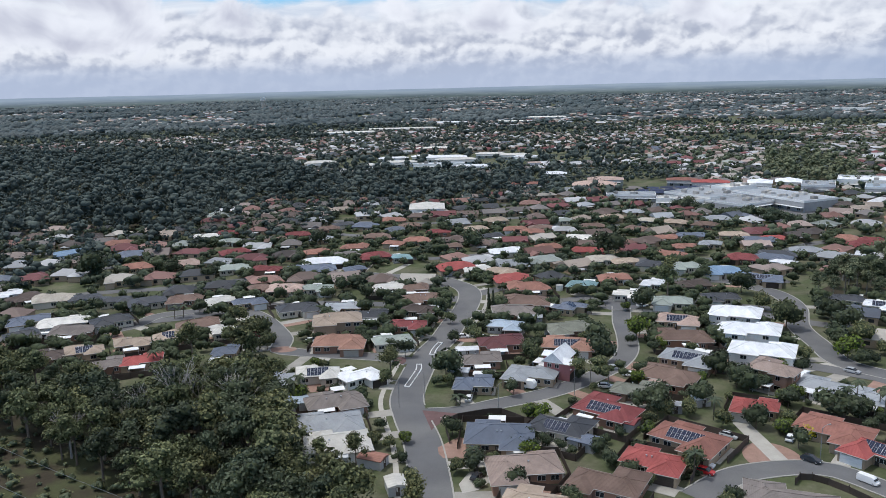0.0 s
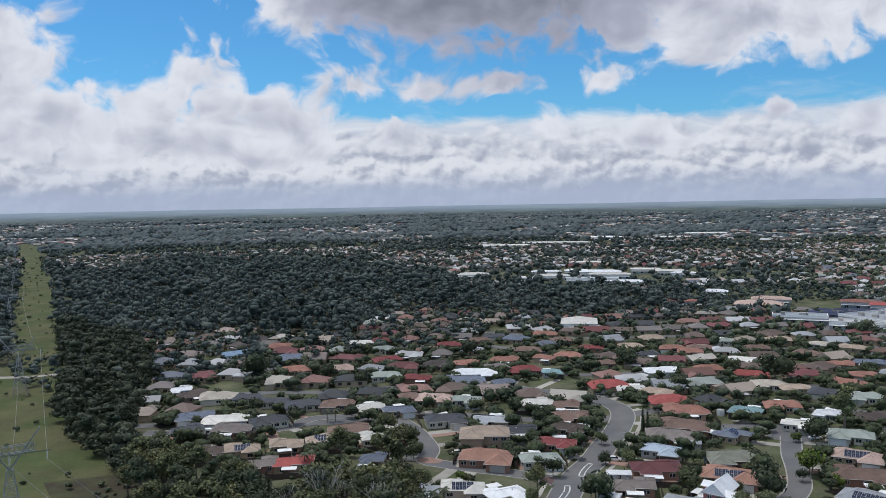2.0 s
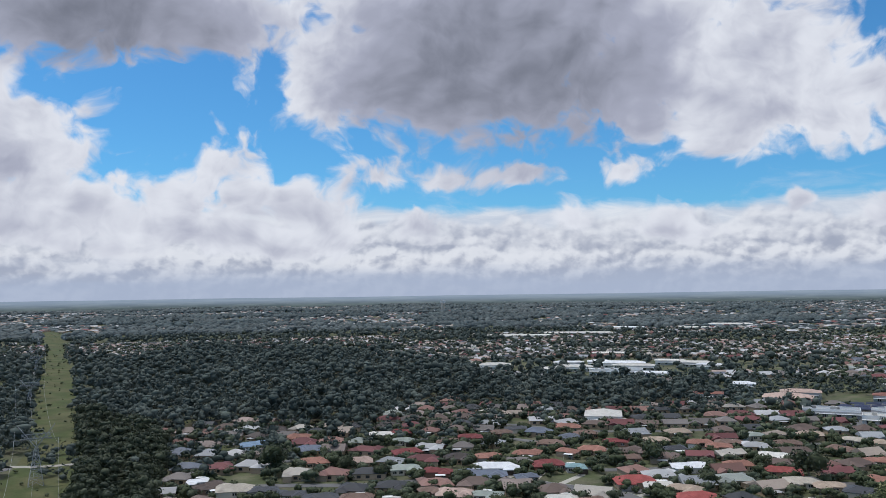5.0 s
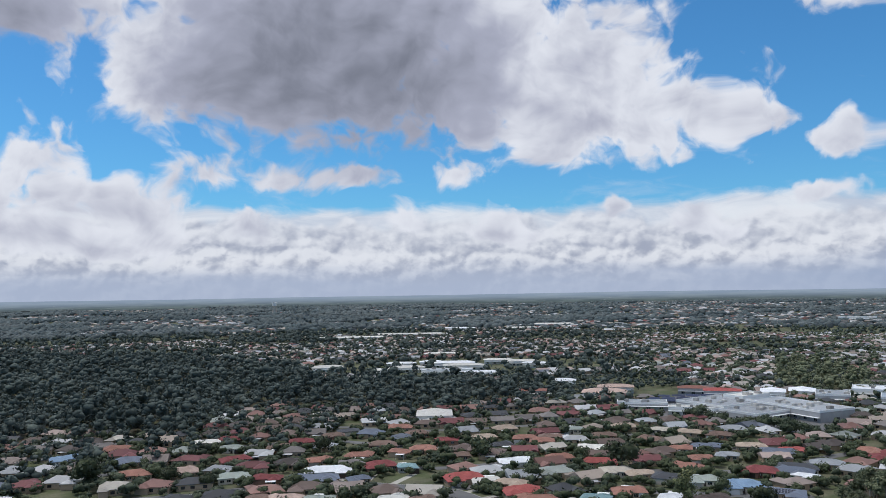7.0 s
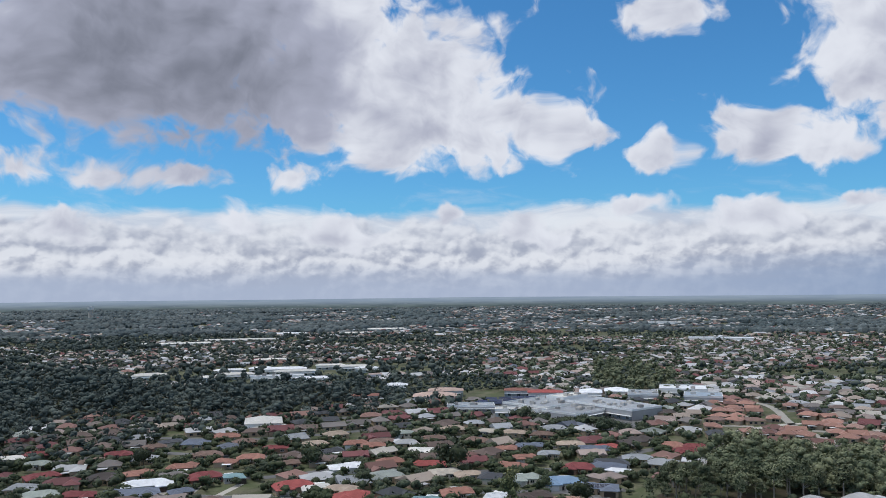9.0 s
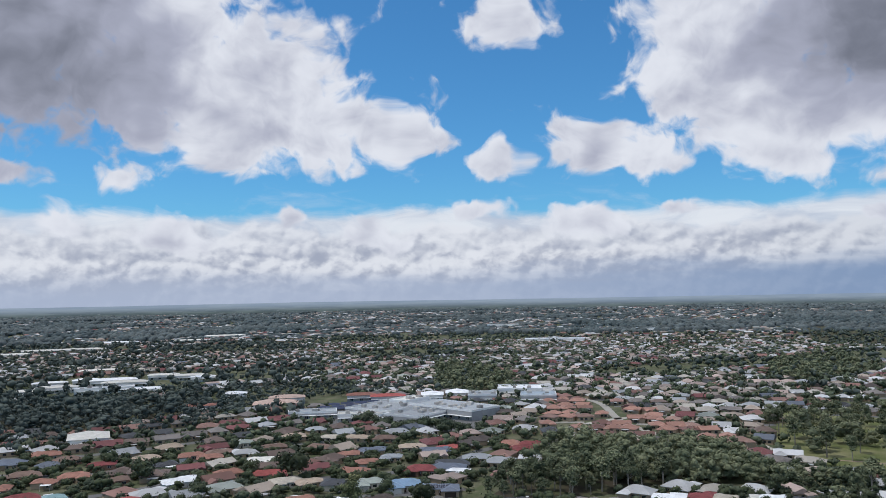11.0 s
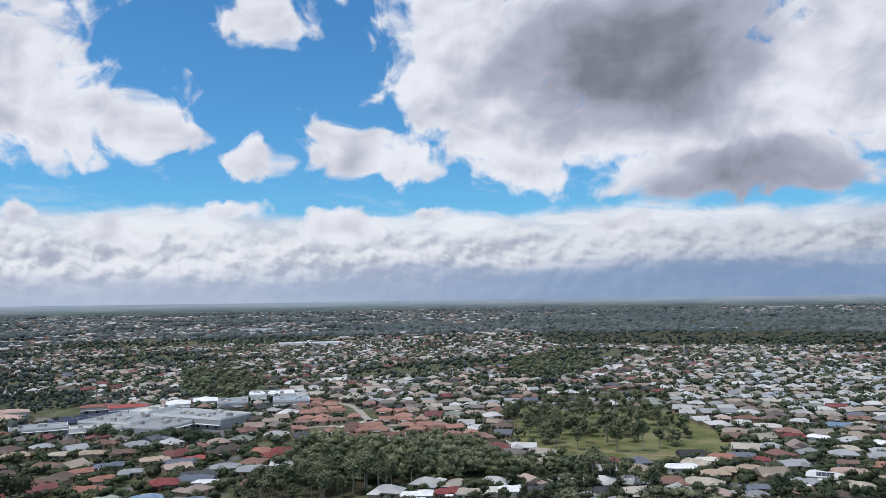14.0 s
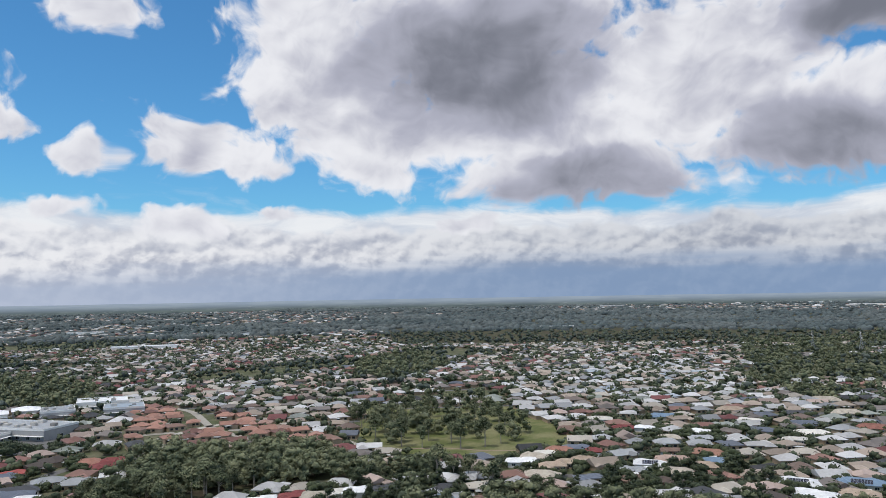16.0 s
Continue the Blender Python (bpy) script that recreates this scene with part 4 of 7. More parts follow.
WALL_FOR = dict(red="tan", orange="tan", terracotta="brick", redbrown="tan", darkred="brick", maroon="brick", brown="brick", tanbrown="brick", tan="tan", beige="cream", cream="cream",
                white="white", grey="tan", lightblue="grey", slate="tan", blue="cream", charcoal="cream", darkbrown="brown", greybrown="brick", olive="brown", greengrey="cream", teal="grey", pink="tan")
WORDS = dict(red="bright red tiled", orange="orange tiled", terracotta="faded terracotta tiled", redbrown="red-brown tiled", darkred="dark red", maroon="maroon metal", brown="brown tiled",
             tanbrown="tan-brown tiled", tan="tan tiled", beige="beige tiled", cream="cream metal", white="white metal", grey="grey metal", lightblue="pale blue metal", slate="slate blue",
             blue="blue metal", charcoal="charcoal", darkbrown="dark brown tiled", greybrown="grey-brown tiled", olive="olive grey tiled", greengrey="green-grey metal", teal="teal metal", pink="pinkish beige tiled")
HOUSE_SPOTS = []
POST = Shape().box(-0.07, 0.07, -0.07, 0.07, 0, 1.85).mesh("fence_post", M_TIMBER)


def house(x, y, rot, w, d, colour, flags="", fine=True):
    rnd = random.Random(int(x * 7 + y * 13))
    w, d = w - 0.9, d - 0.9                # without the eaves
    dist, rx, ry, wide = road_distance(x, y)
    # the front looks to the street
    a = math.degrees(math.atan2(ry - y, rx - x)) if dist < 45 else math.degrees(math.atan2(-y, -x)) + rnd.choice((0, 0, 90, 180))
    turn = rot if abs((a - (rot - 90) + 180) % 360 - 180) < 90 else rot + 180
    floors = 2 if "2" in flags else 1
    seen = lambda ax, ay: fine or (ax * math.cos(radians(turn)) - ay * math.sin(radians(turn))) * x + (ax * math.sin(radians(turn)) + ay * math.cos(radians(turn))) * y < 0
    high = 2.55 * floors
    pitch = rnd.choice((20, 22.5, 24)) if colour not in METAL else rnd.choice((15, 20, 22.5))
    where = "facing the street" if dist < 45 else "among yard trees"
    ob = thing("house", x, y, turn, f"{'two-storey' if floors == 2 else 'single-storey'} {WALL_FOR[colour]} house with {WORDS[colour]} {'gable' if 'G' in flags else 'hip'} roof {where}", "house", "suburban houses")
    HOUSE_SPOTS.append((x, y))
    side = rnd.choice((-1, 1))
    ww = min(7.2, w * 0.46)                # the front wing
    wx = side * (w / 2 - ww / 2)
    proj = rnd.uniform(2.2, 4.2)
    y0, y1 = -d / 2 + 0.8, d / 2
    bw = w * rnd.uniform(0.3, 0.42)        # a rear wing
    bx = -side * (w / 2 - bw / 2) * rnd.uniform(0.5, 1)
    back = rnd.uniform(1.2, 3.0)
    d = max(6.5, d - 0.55 * (proj + back))
    y0, y1 = -d / 2 + 0.8, d / 2
    wall = WALL["pink" if "P" in flags else WALL_FOR[colour]]
    s = Shape()
    s.box(-w / 2, w / 2, y0, y1, -0.2, high)
    s.box(wx - ww / 2 + 0.003, wx + ww / 2 - 0.003, y0 - proj, y0 + 0.5, -0.2, high - 0.004)
    s.box(bx - bw / 2, bx + bw / 2, y1 - 0.5, y1 + back, -0.2, high - 0.006)
    part("wall", s.mesh("wall", wall), ob)
    eave, g = 0.55, 1.0 if "G" in flags else 0.0
    s = Shape()
    hips = [s.hip(-w / 2 - eave, w / 2 + eave, y0 - eave, y1 + eave, high + 0.16, 40 if "P" in flags else pitch, g),
            s.hip(wx - ww / 2 - eave, wx + ww / 2 + eave, y0 - proj - eave, y0 + ww * 0.9, high + 0.166, pitch, g)]
    hips.append(s.hip(bx - bw / 2 - eave, bx + bw / 2 + eave, y1 - bw * 0.9, y1 + back + eave, high + 0.162, pitch, g))
    if g:
        for xs in (-w / 2 + 0.01, w / 2 - 0.01):
            r = hips[0][0]
            part("gable_wall", Shape().add([(xs, y0, high), (xs, y1, high), (xs, (y0 + y1) / 2, r[0][2] - 0.25)], [(0, 1, 2)]).mesh("gable_wall", wall), ob)
    roof = part("roof", s.mesh("roof", ROOF[colour]), ob)
    if fine:
        for (r, corners, h), z in zip(hips[:2], (high + 0.16, high + 0.166)):
            part("ridge_cap", Shape().bar(r[0], r[1], 0.1).mesh("ridge_cap", ROOF[colour]), roof)
            for q in corners:
                e = min(r, key=lambda p: (p[0] - q[0]) ** 2 + (p[1] - q[1]) ** 2)
                part("ridge_cap", Shape().bar((*q, z), e, 0.09).mesh("ridge_cap", ROOF[colour]), roof)
        for (r, q, h), z in zip(hips, (high + 0.1, high + 0.106, high + 0.102)):
            part("gutter", Shape().tube([(*q[i % 4], z) for i in range(5)], 0.09, 0, 4).mesh("gutter", M_GUTTER), ob)
        for i in range(rnd.choice((0, 1, 2))):
            part("roof_vent", VENT, roof, pose(rnd.uniform(-w / 5, w / 5), y0 + (y1 - y0) * 0.3, high + 0.16 + ((y1 - y0) * 0.3 + eave) * math.tan(radians(pitch)), 0, 0, 0))
    part("garage_door", GARAGE[rnd.choice(("cream", "white", "timber"))], ob, pose(wx, y0 - proj - 0.01, 0))
    part("door", DOOR, ob, pose(wx - side * (ww / 2 + 1.0), y0 - 0.02, 0))
    free = w - ww
    for fl in range(floors):
        z = 0.9 + 2.7 * fl
        for k in range((2 if free > 5 else 1) if seen(0, -1) else 0):
            part("window", WINDOWS[0], ob, pose(-side * (w / 2 - 1.6 - 2.9 * k), y0 - 0.02, z))
        for k in range((3 if fine else 2) if seen(0, 1) else 0):
            part("window", WINDOWS[rnd.choice((0, 1))], ob, pose(-w / 2 + w * (k + 0.7) / 3.3 if abs(-w / 2 + w * (k + 0.7) / 3.3 - bx) > bw / 2 + 1 else bx, (y1 if abs(-w / 2 + w * (k + 0.7) / 3.3 - bx) > bw / 2 + 1 else y1 + back) + 0.02, z, 0, 0, 180))
        for sx in (-1, 1):
            for k in range(2 if fine else int(seen(sx, 0))):
                part("window", WINDOWS[1], ob, pose(sx * (w / 2 + 0.02), y0 + (y1 - y0) * (0.3 + 0.4 * k), z, 0, 0, 90 * sx))
    if "s" in flags:
        # rows of panels on the slope that faces the open yard
        north = 1 if rnd.random() < 0.5 else -1
        north = -1 if math.cos(radians(turn)) * y > 0 else 1
        n = int(min(w * 0.55, 9) / 1.05)
        run = (y1 - y0) / 2 + eave
        for row in range(2):
            off = run * 0.32 + 1.62 * row * math.cos(radians(pitch))
            if off > run - 0.7:
                continue
            for i in range(n):
                px, py = (i - (n - 1) / 2) * 1.05, (y0 + y1) / 2 + north * (run - off)
                pz = high + 0.16 + off * math.tan(radians(pitch)) + 0.07
                part("solar_panel", PANEL, roof, pose(px, py, pz, -north * pitch, 0, 0))
    if rnd.random() < (0.7 if fine else 0.35):
        s = Shape()
        px, pw = (w * rnd.uniform(-0.2, 0.2), rnd.uniform(3.5, 5.5))
        s.box(px - pw / 2, px + pw / 2, y1 + max(back, 0.6) + 0.2, y1 + back + 3.4, 2.5, 2.62)
        for qx in (px - pw / 2 + 0.1, px + pw / 2 - 0.1):
            s.box(qx - 0.05, qx + 0.05, y1 + back + 3.2, y1 + back + 3.3, 0, 2.5)
        part("patio_roof", s.mesh("patio_roof", M_WHITE), ob, label="flat white patio roof on posts")
    if fine:
        # concrete round the back door, and a path down one side
        s = Shape()
        s.box(-w * 0.36, w * 0.3, y1 + 0.02, y1 + back + rnd.uniform(2.0, 4.2), -0.1, 0.1 + 0.0006 * (len(HOUSE_SPOTS) % 40))
        sx = rnd.choice((-1, 1)) * (w / 2 + 0.6)
        s.box(sx - 0.5, sx + 0.5, y0, y1 + 0.5, -0.1, 0.127 + 0.0006 * (len(HOUSE_SPOTS) % 40))
        part("paving", s.mesh("paving", M_CONCRETE if rnd.random() < 0.75 else M_PAVER), ob)
    # driveway to the street
    if dist < 34:
        m = ob.matrix_basis
        p = m @ Vector((wx, y0 - proj, 0))
        _, qx, qy, wide = road_distance(p.x, p.y)
        q = Vector((qx, qy, 0))
        run = q - p
        if 3 < run.length - wide / 2 < 24:
            q = p + run.normalized() * (run.length - wide / 2 - 0.3)
            s = Shape()
            strip(s, np.array([[p.x, p.y], [(p.x + q.x) / 2, (p.y + q.y) / 2], [q.x, q.y]]), 4.0 if fine else 3.2, 0.066 + 0.0007 * (len(HOUSE_SPOTS) % 40), 0, 0.1)
            tagged(new("driveway", s.mesh("driveway", rnd.choice((M_CONCRETE, M_CONCRETE, M_CONCRETE, M_PAVER)))), "concrete driveway from a garage to the street", "driveway", kind="structure")
    # yard fence at the back and the sides
    if fine and rnd.random() < 0.75:
        fence = thing("fence", x, y, turn, "dark timber paling fence round a back yard", "fence", "yard fences")
        fx, fy0, fy1 = w / 2 + 2.2, -d / 4, y1 + rnd.uniform(5, 7)
        for px0, px1, py0, py1 in ((-fx, fx, fy1, fy1 + 0.05), (-fx, -fx + 0.05, fy0, fy1), (fx - 0.05, fx, fy0, fy1)):
            s = Shape()
            s.box(px0, px1, py0, py1, 0, 1.75)
            part("fence_panel", s.mesh("fence_panel", M_TIMBER), fence)
            for i in (0, 1):
                part("fence_post", POST, fence, pose(px0 + (px1 - px0) * i, py0 + (py1 - py0) * i, 0))
    return ob


for street in STREETS:
    for x_, y_, rot_, w_, d_, colour_, flags_ in street:
        house(x_, y_, rot_, w_, d_, colour_, flags_, math.hypot(x_, y_) < 330)

# ---- shops, school and other large buildings ----
def big_building(x, y, rot, w, d, h, colour, label, name="commercial_building", units=4, pitched=False, category="building"):
    rnd = random.Random(int(x * 3 + y))
    ob = thing(name, x, y, rot, label, category)
    for i in range(max(1, int(w / 12))):
        for j in range(max(1, int(d / 16))):
            p = ob.matrix_basis @ Vector((-w / 2 + w * (i + 0.5) / max(1, int(w / 12)), -d / 2 + d * (j + 0.5) / max(1, int(d / 16)), 0))
            HOUSE_SPOTS.append((p.x, p.y))
    s = Shape()
    s.box(-w / 2, w / 2, -d / 2, d / 2, -0.3, h)
    part("wall", s.mesh("wall", WALL["white" if colour in ("white", "cream") else "grey"]), ob)
    s = Shape()
    if pitched:
        s.hip(-w / 2 - 0.8, w / 2 + 0.8, -d / 2 - 0.8, d / 2 + 0.8, h + 0.2, 14, 0)
    else:
        s.box(-w / 2 + 0.4, w / 2 - 0.4, -d / 2 + 0.4, d / 2 - 0.4, h - 0.2, h + 0.05)
    roof = part("roof", s.mesh("roof", ROOF[colour]), ob)
    if not pitched:
        s = Shape()
        for a in ((-w / 2 - 0.05, w / 2 + 0.05, -d / 2 - 0.05, -d / 2 + 0.35), (-w / 2 - 0.05, w / 2 + 0.05, d / 2 - 0.35, d / 2 + 0.05), (-w / 2 - 0.05, -w / 2 + 0.35, -d / 2 + 0.35, d / 2 - 0.35), (w / 2 - 0.35, w / 2 + 0.05, -d / 2 + 0.35, d / 2 - 0.35)):
            s.box(*a, h - 0.6, h + 0.75)
        part("parapet", s.mesh("parapet", M_WHITE), ob)
        for _ in range(units):
            ux, uy = rnd.uniform(-0.4, 0.4) * w, rnd.uniform(-0.38, 0.38) * d
            a, b, c = rnd.uniform(1, 2.2), rnd.uniform(1, 2), rnd.uniform(1.0, 2.0)
            part("roof_unit", Shape().box(ux - a, ux + a, uy - b, uy + b, h, h + c).box(ux - a * 0.7, ux + a * 0.7, uy - b * 0.7, uy + b * 0.7, h + c, h + c + 0.25).mesh("roof_unit", M_GUTTER), roof)
    n = max(2, int(w / 7))
    for i in range(n):
        part("window", WINDOWS[2], ob, pose(-w / 2 + w * (i + 0.5) / n, -d / 2 - 0.02, 0.7))
    for sx in (-1, 1):
        part("window", WINDOWS[2], ob, pose(sx * (w / 2 + 0.02), 0, 0.7, 0, 0, 90 * sx))
    part("awning", Shape().box(-w / 2, w / 2, -d / 2 - 2.4, -d / 2 - 0.07, 3.0, 3.2).mesh("awning", M_WHITE), ob)
    return ob


big_building(161, 537, -17, 35, 14, 5.0, 'cream', 'low pale shop building', units=5)
big_building(132, 565, -13, 34, 16, 5.0, 'grey', 'long low pale grey shop building', units=3)
big_building(117, 624, -11, 33, 20, 5.0, 'pink', 'beige roofed low commercial building', pitched=True)
big_building(132, 655, -11, 28, 14, 5.0, 'pink', 'beige roofed low commercial building', pitched=True)
big_building(207, 621, -18, 27, 12, 5.0, 'red', 'low row of shops with red roof', pitched=True)
big_building(190, 639, -17, 23, 12, 5.0, 'redbrown', 'low row of shops with red roof', pitched=True)
big_building(243, 614, -22, 17, 20, 5.0, 'white', 'white hip-roofed commercial pavilion', pitched=True)
big_building(266, 616, -23, 18, 20, 5.0, 'white', 'white hip-roofed commercial pavilion', pitched=True)
big_building(276, 588, -25, 23, 26, 6.0, 'grey', 'grey commercial building in a car park', units=4)
big_building(322, 611, -28, 37, 30, 6.0, 'white', 'large white commercial shed', units=3)
big_building(314, 564, -29, 28, 26, 6.0, 'lightblue', 'large white and blue commercial shed', units=2)
big_building(97, 705, -8, 20, 12, 5.0, 'white', 'low building with white pitched roof', pitched=True)
big_building(67, 637, -6, 34, 9, 5.0, 'redbrown', 'long building with faded red roof', pitched=True)
big_building(-14, 1036, 1, 44, 10, 4.0, 'cream', 'pale hip-roofed community hall among trees', pitched=True)
big_building(-12.5, 526, 1, 22, 24, 5.2, 'cream', 'large cream hip-roofed hall', pitched=True)
big_building(-134, 859, 9, 33, 16, 5.0, 'cream', 'long white-roofed school building', "school_building", pitched=True)
big_building(-70, 820, 5, 23, 12, 5.0, 'cream', 'long white-roofed school building', "school_building", pitched=True)
big_building(-48, 844, 3, 36, 12, 5.0, 'cream', 'long white-roofed school building', "school_building", pitched=True)
big_building(-6, 816, 0, 52, 14, 5.0, 'white', 'long white-roofed school building', "school_building", units=5)
big_building(12, 861, -1, 43, 12, 5.0, 'cream', 'long white-roofed school building', "school_building", pitched=True)
big_building(28, 785, -2, 33, 12, 5.0, 'white', 'long white-roofed school building', "school_building", pitched=True)
big_building(52, 921, -3, 32, 10, 5.0, 'cream', 'long white-roofed school building', "school_building", pitched=True)
big_building(76, 899, -5, 38, 12, 5.0, 'cream', 'long white-roofed school building', "school_building", pitched=True)
big_building(89, 875, -6, 25, 10, 5.0, 'white', 'long white-roofed school building', "school_building", pitched=True)
big_building(2, 886, 0, 44, 14, 5.5, 'white', 'long white-roofed school building', "school_building", pitched=True)
big_building(-24, 905, 2, 26, 12, 5.0, 'white', 'long white-roofed school building', "school_building", pitched=True)
big_building(-57, 892, 4, 32, 10, 5.0, 'white', 'long white-roofed school building', "school_building", pitched=True)
big_building(-177, 1411, 7, 119, 14, 5.0, 'cream', 'long white-roofed school building', "school_building", pitched=True)
big_building(-83, 1496, 3, 136, 14, 5.0, 'cream', 'long white-roofed school building', "school_building", pitched=True)
big_building(13, 1690, -0, 71, 14, 5.0, 'white', 'long white-roofed school building', "school_building", pitched=True)
big_building(231, 1822, -7, 89, 14, 5.0, 'cream', 'long white-roofed school building', "school_building", pitched=True)
big_building(142, 1675, -5, 70, 12, 5.0, 'cream', 'long white-roofed school building', "school_building", pitched=True)
big_building(3342, 1306, -69, 169, 40, 7, 'white', "large pale industrial shed among distant houses", "warehouse", 2)
big_building(3692, 1207, -72, 230, 40, 7, 'white', "large pale industrial shed among distant houses", "warehouse", 2)
big_building(3395, 910, -75, 226, 40, 7, 'cream', "large pale industrial shed among distant houses", "warehouse", 2)
big_building(3962, 868, -78, 230, 40, 7, 'white', "large pale industrial shed among distant houses", "warehouse", 2)
big_building(3095, 590, -79, 157, 40, 7, 'cream', "large pale industrial shed among distant houses", "warehouse", 2)
big_building(2916, 1511, -63, 113, 30, 7, 'grey', "large pale industrial shed among distant houses", "warehouse", 2)
big_building(1580, 955, -59, 77, 24, 7, 'white', "large pale industrial shed among distant houses", "warehouse", 2)
big_building(718, 1227, -30, 103, 26, 7, 'white', "large pale industrial shed among distant houses", "warehouse", 2)
big_building(901, 1790, -27, 77, 26, 7, 'cream', "large pale industrial shed among distant houses", "warehouse", 2)
big_building(1065, 1445, -36, 61, 24, 7, 'cream', "large pale industrial shed among distant houses", "warehouse", 2)

SAIL_ORIGIN = (170, 598)
big_building(193, 562, 33, 66, 40, 6.0, "grey", "broad pale grey flat-roofed hall of the shopping centre", "shopping_centre", 14)
big_building(226, 531, -66, 62, 30, 6.8, "grey", "tall pale-walled block of the shopping centre", "shopping_centre", 9)
big_building(197, 523, 33, 42, 28, 5.0, "grey", "low pale grey wing of the shopping centre", "shopping_centre", 8)
big_building(208, 573, 33, 30, 16, 8.0, "cream", "raised pale roof hall of the shopping centre", "shopping_centre", 4)
big_building(168, 537, 33, 26, 22, 4.5, "cream", "low cream entrance wing of the shopping centre", "shopping_centre", 3)
patch("car_park", SHOPS, 0.05, M_ASPHALT, "grey asphalt car park round the shops", "car park")
patch("school_oval", [(-95, 905), (-60, 950), (-20, 960), (-15, 920), (-60, 880)], 0.06, M_FIELD, "green school sports oval", "field")
for i_ in range(5):
    for j_ in range(3):
        x_, y_ = SAIL_ORIGIN[0] - 22 + i_ * 11, SAIL_ORIGIN[1] - 14 + j_ * 13
        sail_ = thing("shade_sail", x_, y_, -16, "navy shade cloth canopy over car park bays", "shade sail", "car park shade sails")
        s_ = Shape()
        s_.hip(-4.8, 4.8, -5.2, 5.2, 2.9, 10, 0, 0, 0.06)
        part("canopy", s_.mesh("canopy", M_SAIL), sail_)
        for px_ in (-4.5, 4.5):
            for py_ in (-4.9, 4.9):
                part("post", Shape().bar((px_, py_, -0.1), (px_, py_, 2.85), 0.08, 0, 6).mesh("post", M_STEEL), sail_)

# ---- trees ----
def icosphere(n):
    bm = bmesh.new()
    bmesh.ops.create_icosphere(bm, subdivisions=n, radius=1)
    v = np.array([q.co[:] for q in bm.verts])
    f = np.array([[q.index for q in t.verts] for t in bm.faces])
    bm.free()
    return v, f


ICO1, ICO2 = icosphere(1), icosphere(2)
DOME = ICO1[0], np.array([f for f in ICO1[1] if ICO1[0][f, 2].mean() > -0.6])


def lobes_for(rng, kind):
    """Centres and radii of a crown's lobes, for a tree one unit high."""
    if kind == "gum":
        n = 10
        a, h = rng.uniform(0, 6.28, n), rng.uniform(0.45, 0.88, n)
        k = rng.uniform(0.05, 0.24, n) * (1.25 - h)
        c = np.stack([np.cos(a) * k * 1.5, np.sin(a) * k * 1.5, h], 1)
        r = np.stack([rng.uniform(0.10, 0.17, n)] * 3, 1) * (1.15, 1.15, 0.8)
    elif kind == "round":
        n = 7
        a = rng.uniform(0, 6.28, n)
        c = np.stack([np.cos(a) * 0.24, np.sin(a) * 0.24, rng.uniform(0.42, 0.72, n)], 1)
        c[0] = (0, 0, 0.6)
        r = np.stack([rng.uniform(0.24, 0.34, n)] * 3, 1) * (1, 1, 0.9)
    elif kind == "belt":                    # a broad crown of many clumps, nearly down to the ground
        n = 12
        a, h = rng.uniform(0, 6.28, n), rng.uniform(0.26, 0.86, n)
        k = rng.uniform(0.1, 0.3, n) * (1.2 - h)
        c = np.stack([np.cos(a) * k * 1.3, np.sin(a) * k * 1.3, h], 1)
        r = np.stack([rng.uniform(0.12, 0.19, n)] * 3, 1) * (1.1, 1.1, 0.85)
    elif kind == "spread":
        n = 11
        a, k = rng.uniform(0, 6.28, n), rng.uniform(0.15, 0.7, n)
        c = np.stack([np.cos(a) * k, np.sin(a) * k, rng.uniform(0.7, 0.86, n) - 0.12 * k], 1)
        r = np.stack([rng.uniform(0.2, 0.28, n)] * 3, 1) * (1, 1, 0.55)
    elif kind == "tall":
        n = 6
        h = np.linspace(0.12, 0.86, n)
        c = np.stack([rng.uniform(-0.01, 0.01, n), rng.uniform(-0.01, 0.01, n), h], 1)
        r = np.stack([0.1 * (1.05 - h) + 0.03] * 3, 1) * (1, 1, 2.0)
    else:                                   # low shrub
        n = 5
        a = rng.uniform(0, 6.28, n)
        c = np.stack([np.cos(a) * 0.35, np.sin(a) * 0.35, rng.uniform(0.35, 0.55, n)], 1)
        r = np.stack([rng.uniform(0.3, 0.45, n)] * 3, 1)
    return c, r


def crown(seed, kind, leaves, size, ico=ICO1, core=0.78, ruffle=0.45, inner=0.82):
    """A crown: many small leaf clumps over inner lobes, split off to take a painted shade colour. Points, quads (a
    triangle repeats its last corner) and material numbers.
    """
    rng = np.random.default_rng(seed)
    c, r = lobes_for(rng, kind)
    pick = rng.integers(0, len(c), leaves)
    d = rng.normal(size=(leaves, 3))
    d[:, 2] = d[:, 2] * 0.8 + 0.25
    d /= np.linalg.norm(d, axis=1)[:, None]
    p = c[pick] + r[pick] * d * rng.uniform(inner, 1.15, (leaves, 1))
    nrm = d + rng.normal(size=(leaves, 3)) * ruffle
    nrm /= np.linalg.norm(nrm, axis=1)[:, None]
    u = np.cross(nrm, rng.normal(size=(leaves, 3)))
    u /= np.linalg.norm(u, axis=1)[:, None]
    w = np.cross(nrm, u)
    s1, s2 = (size * rng.uniform(0.6, 1.3, (leaves, 1)) for _ in range(2))
    v = np.stack([p - u * s1, p - w * s2 * 0.8 + nrm * size * 0.2, p + u * s1, p + w * s2], 1).reshape(-1, 3)
    f = np.arange(leaves * 4).reshape(-1, 4)
    lump = 1 + 0.18 * rng.normal(size=(len(c), len(ico[0]), 1))
    cv = (c[:, None] + ico[0][None] * r[:, None] * core * lump).reshape(-1, 3)
    cf = (ico[1][None] + (np.arange(len(c)) * len(ico[0]))[:, None, None]).reshape(-1, 3) + len(v)
    return v, f, cv, cf


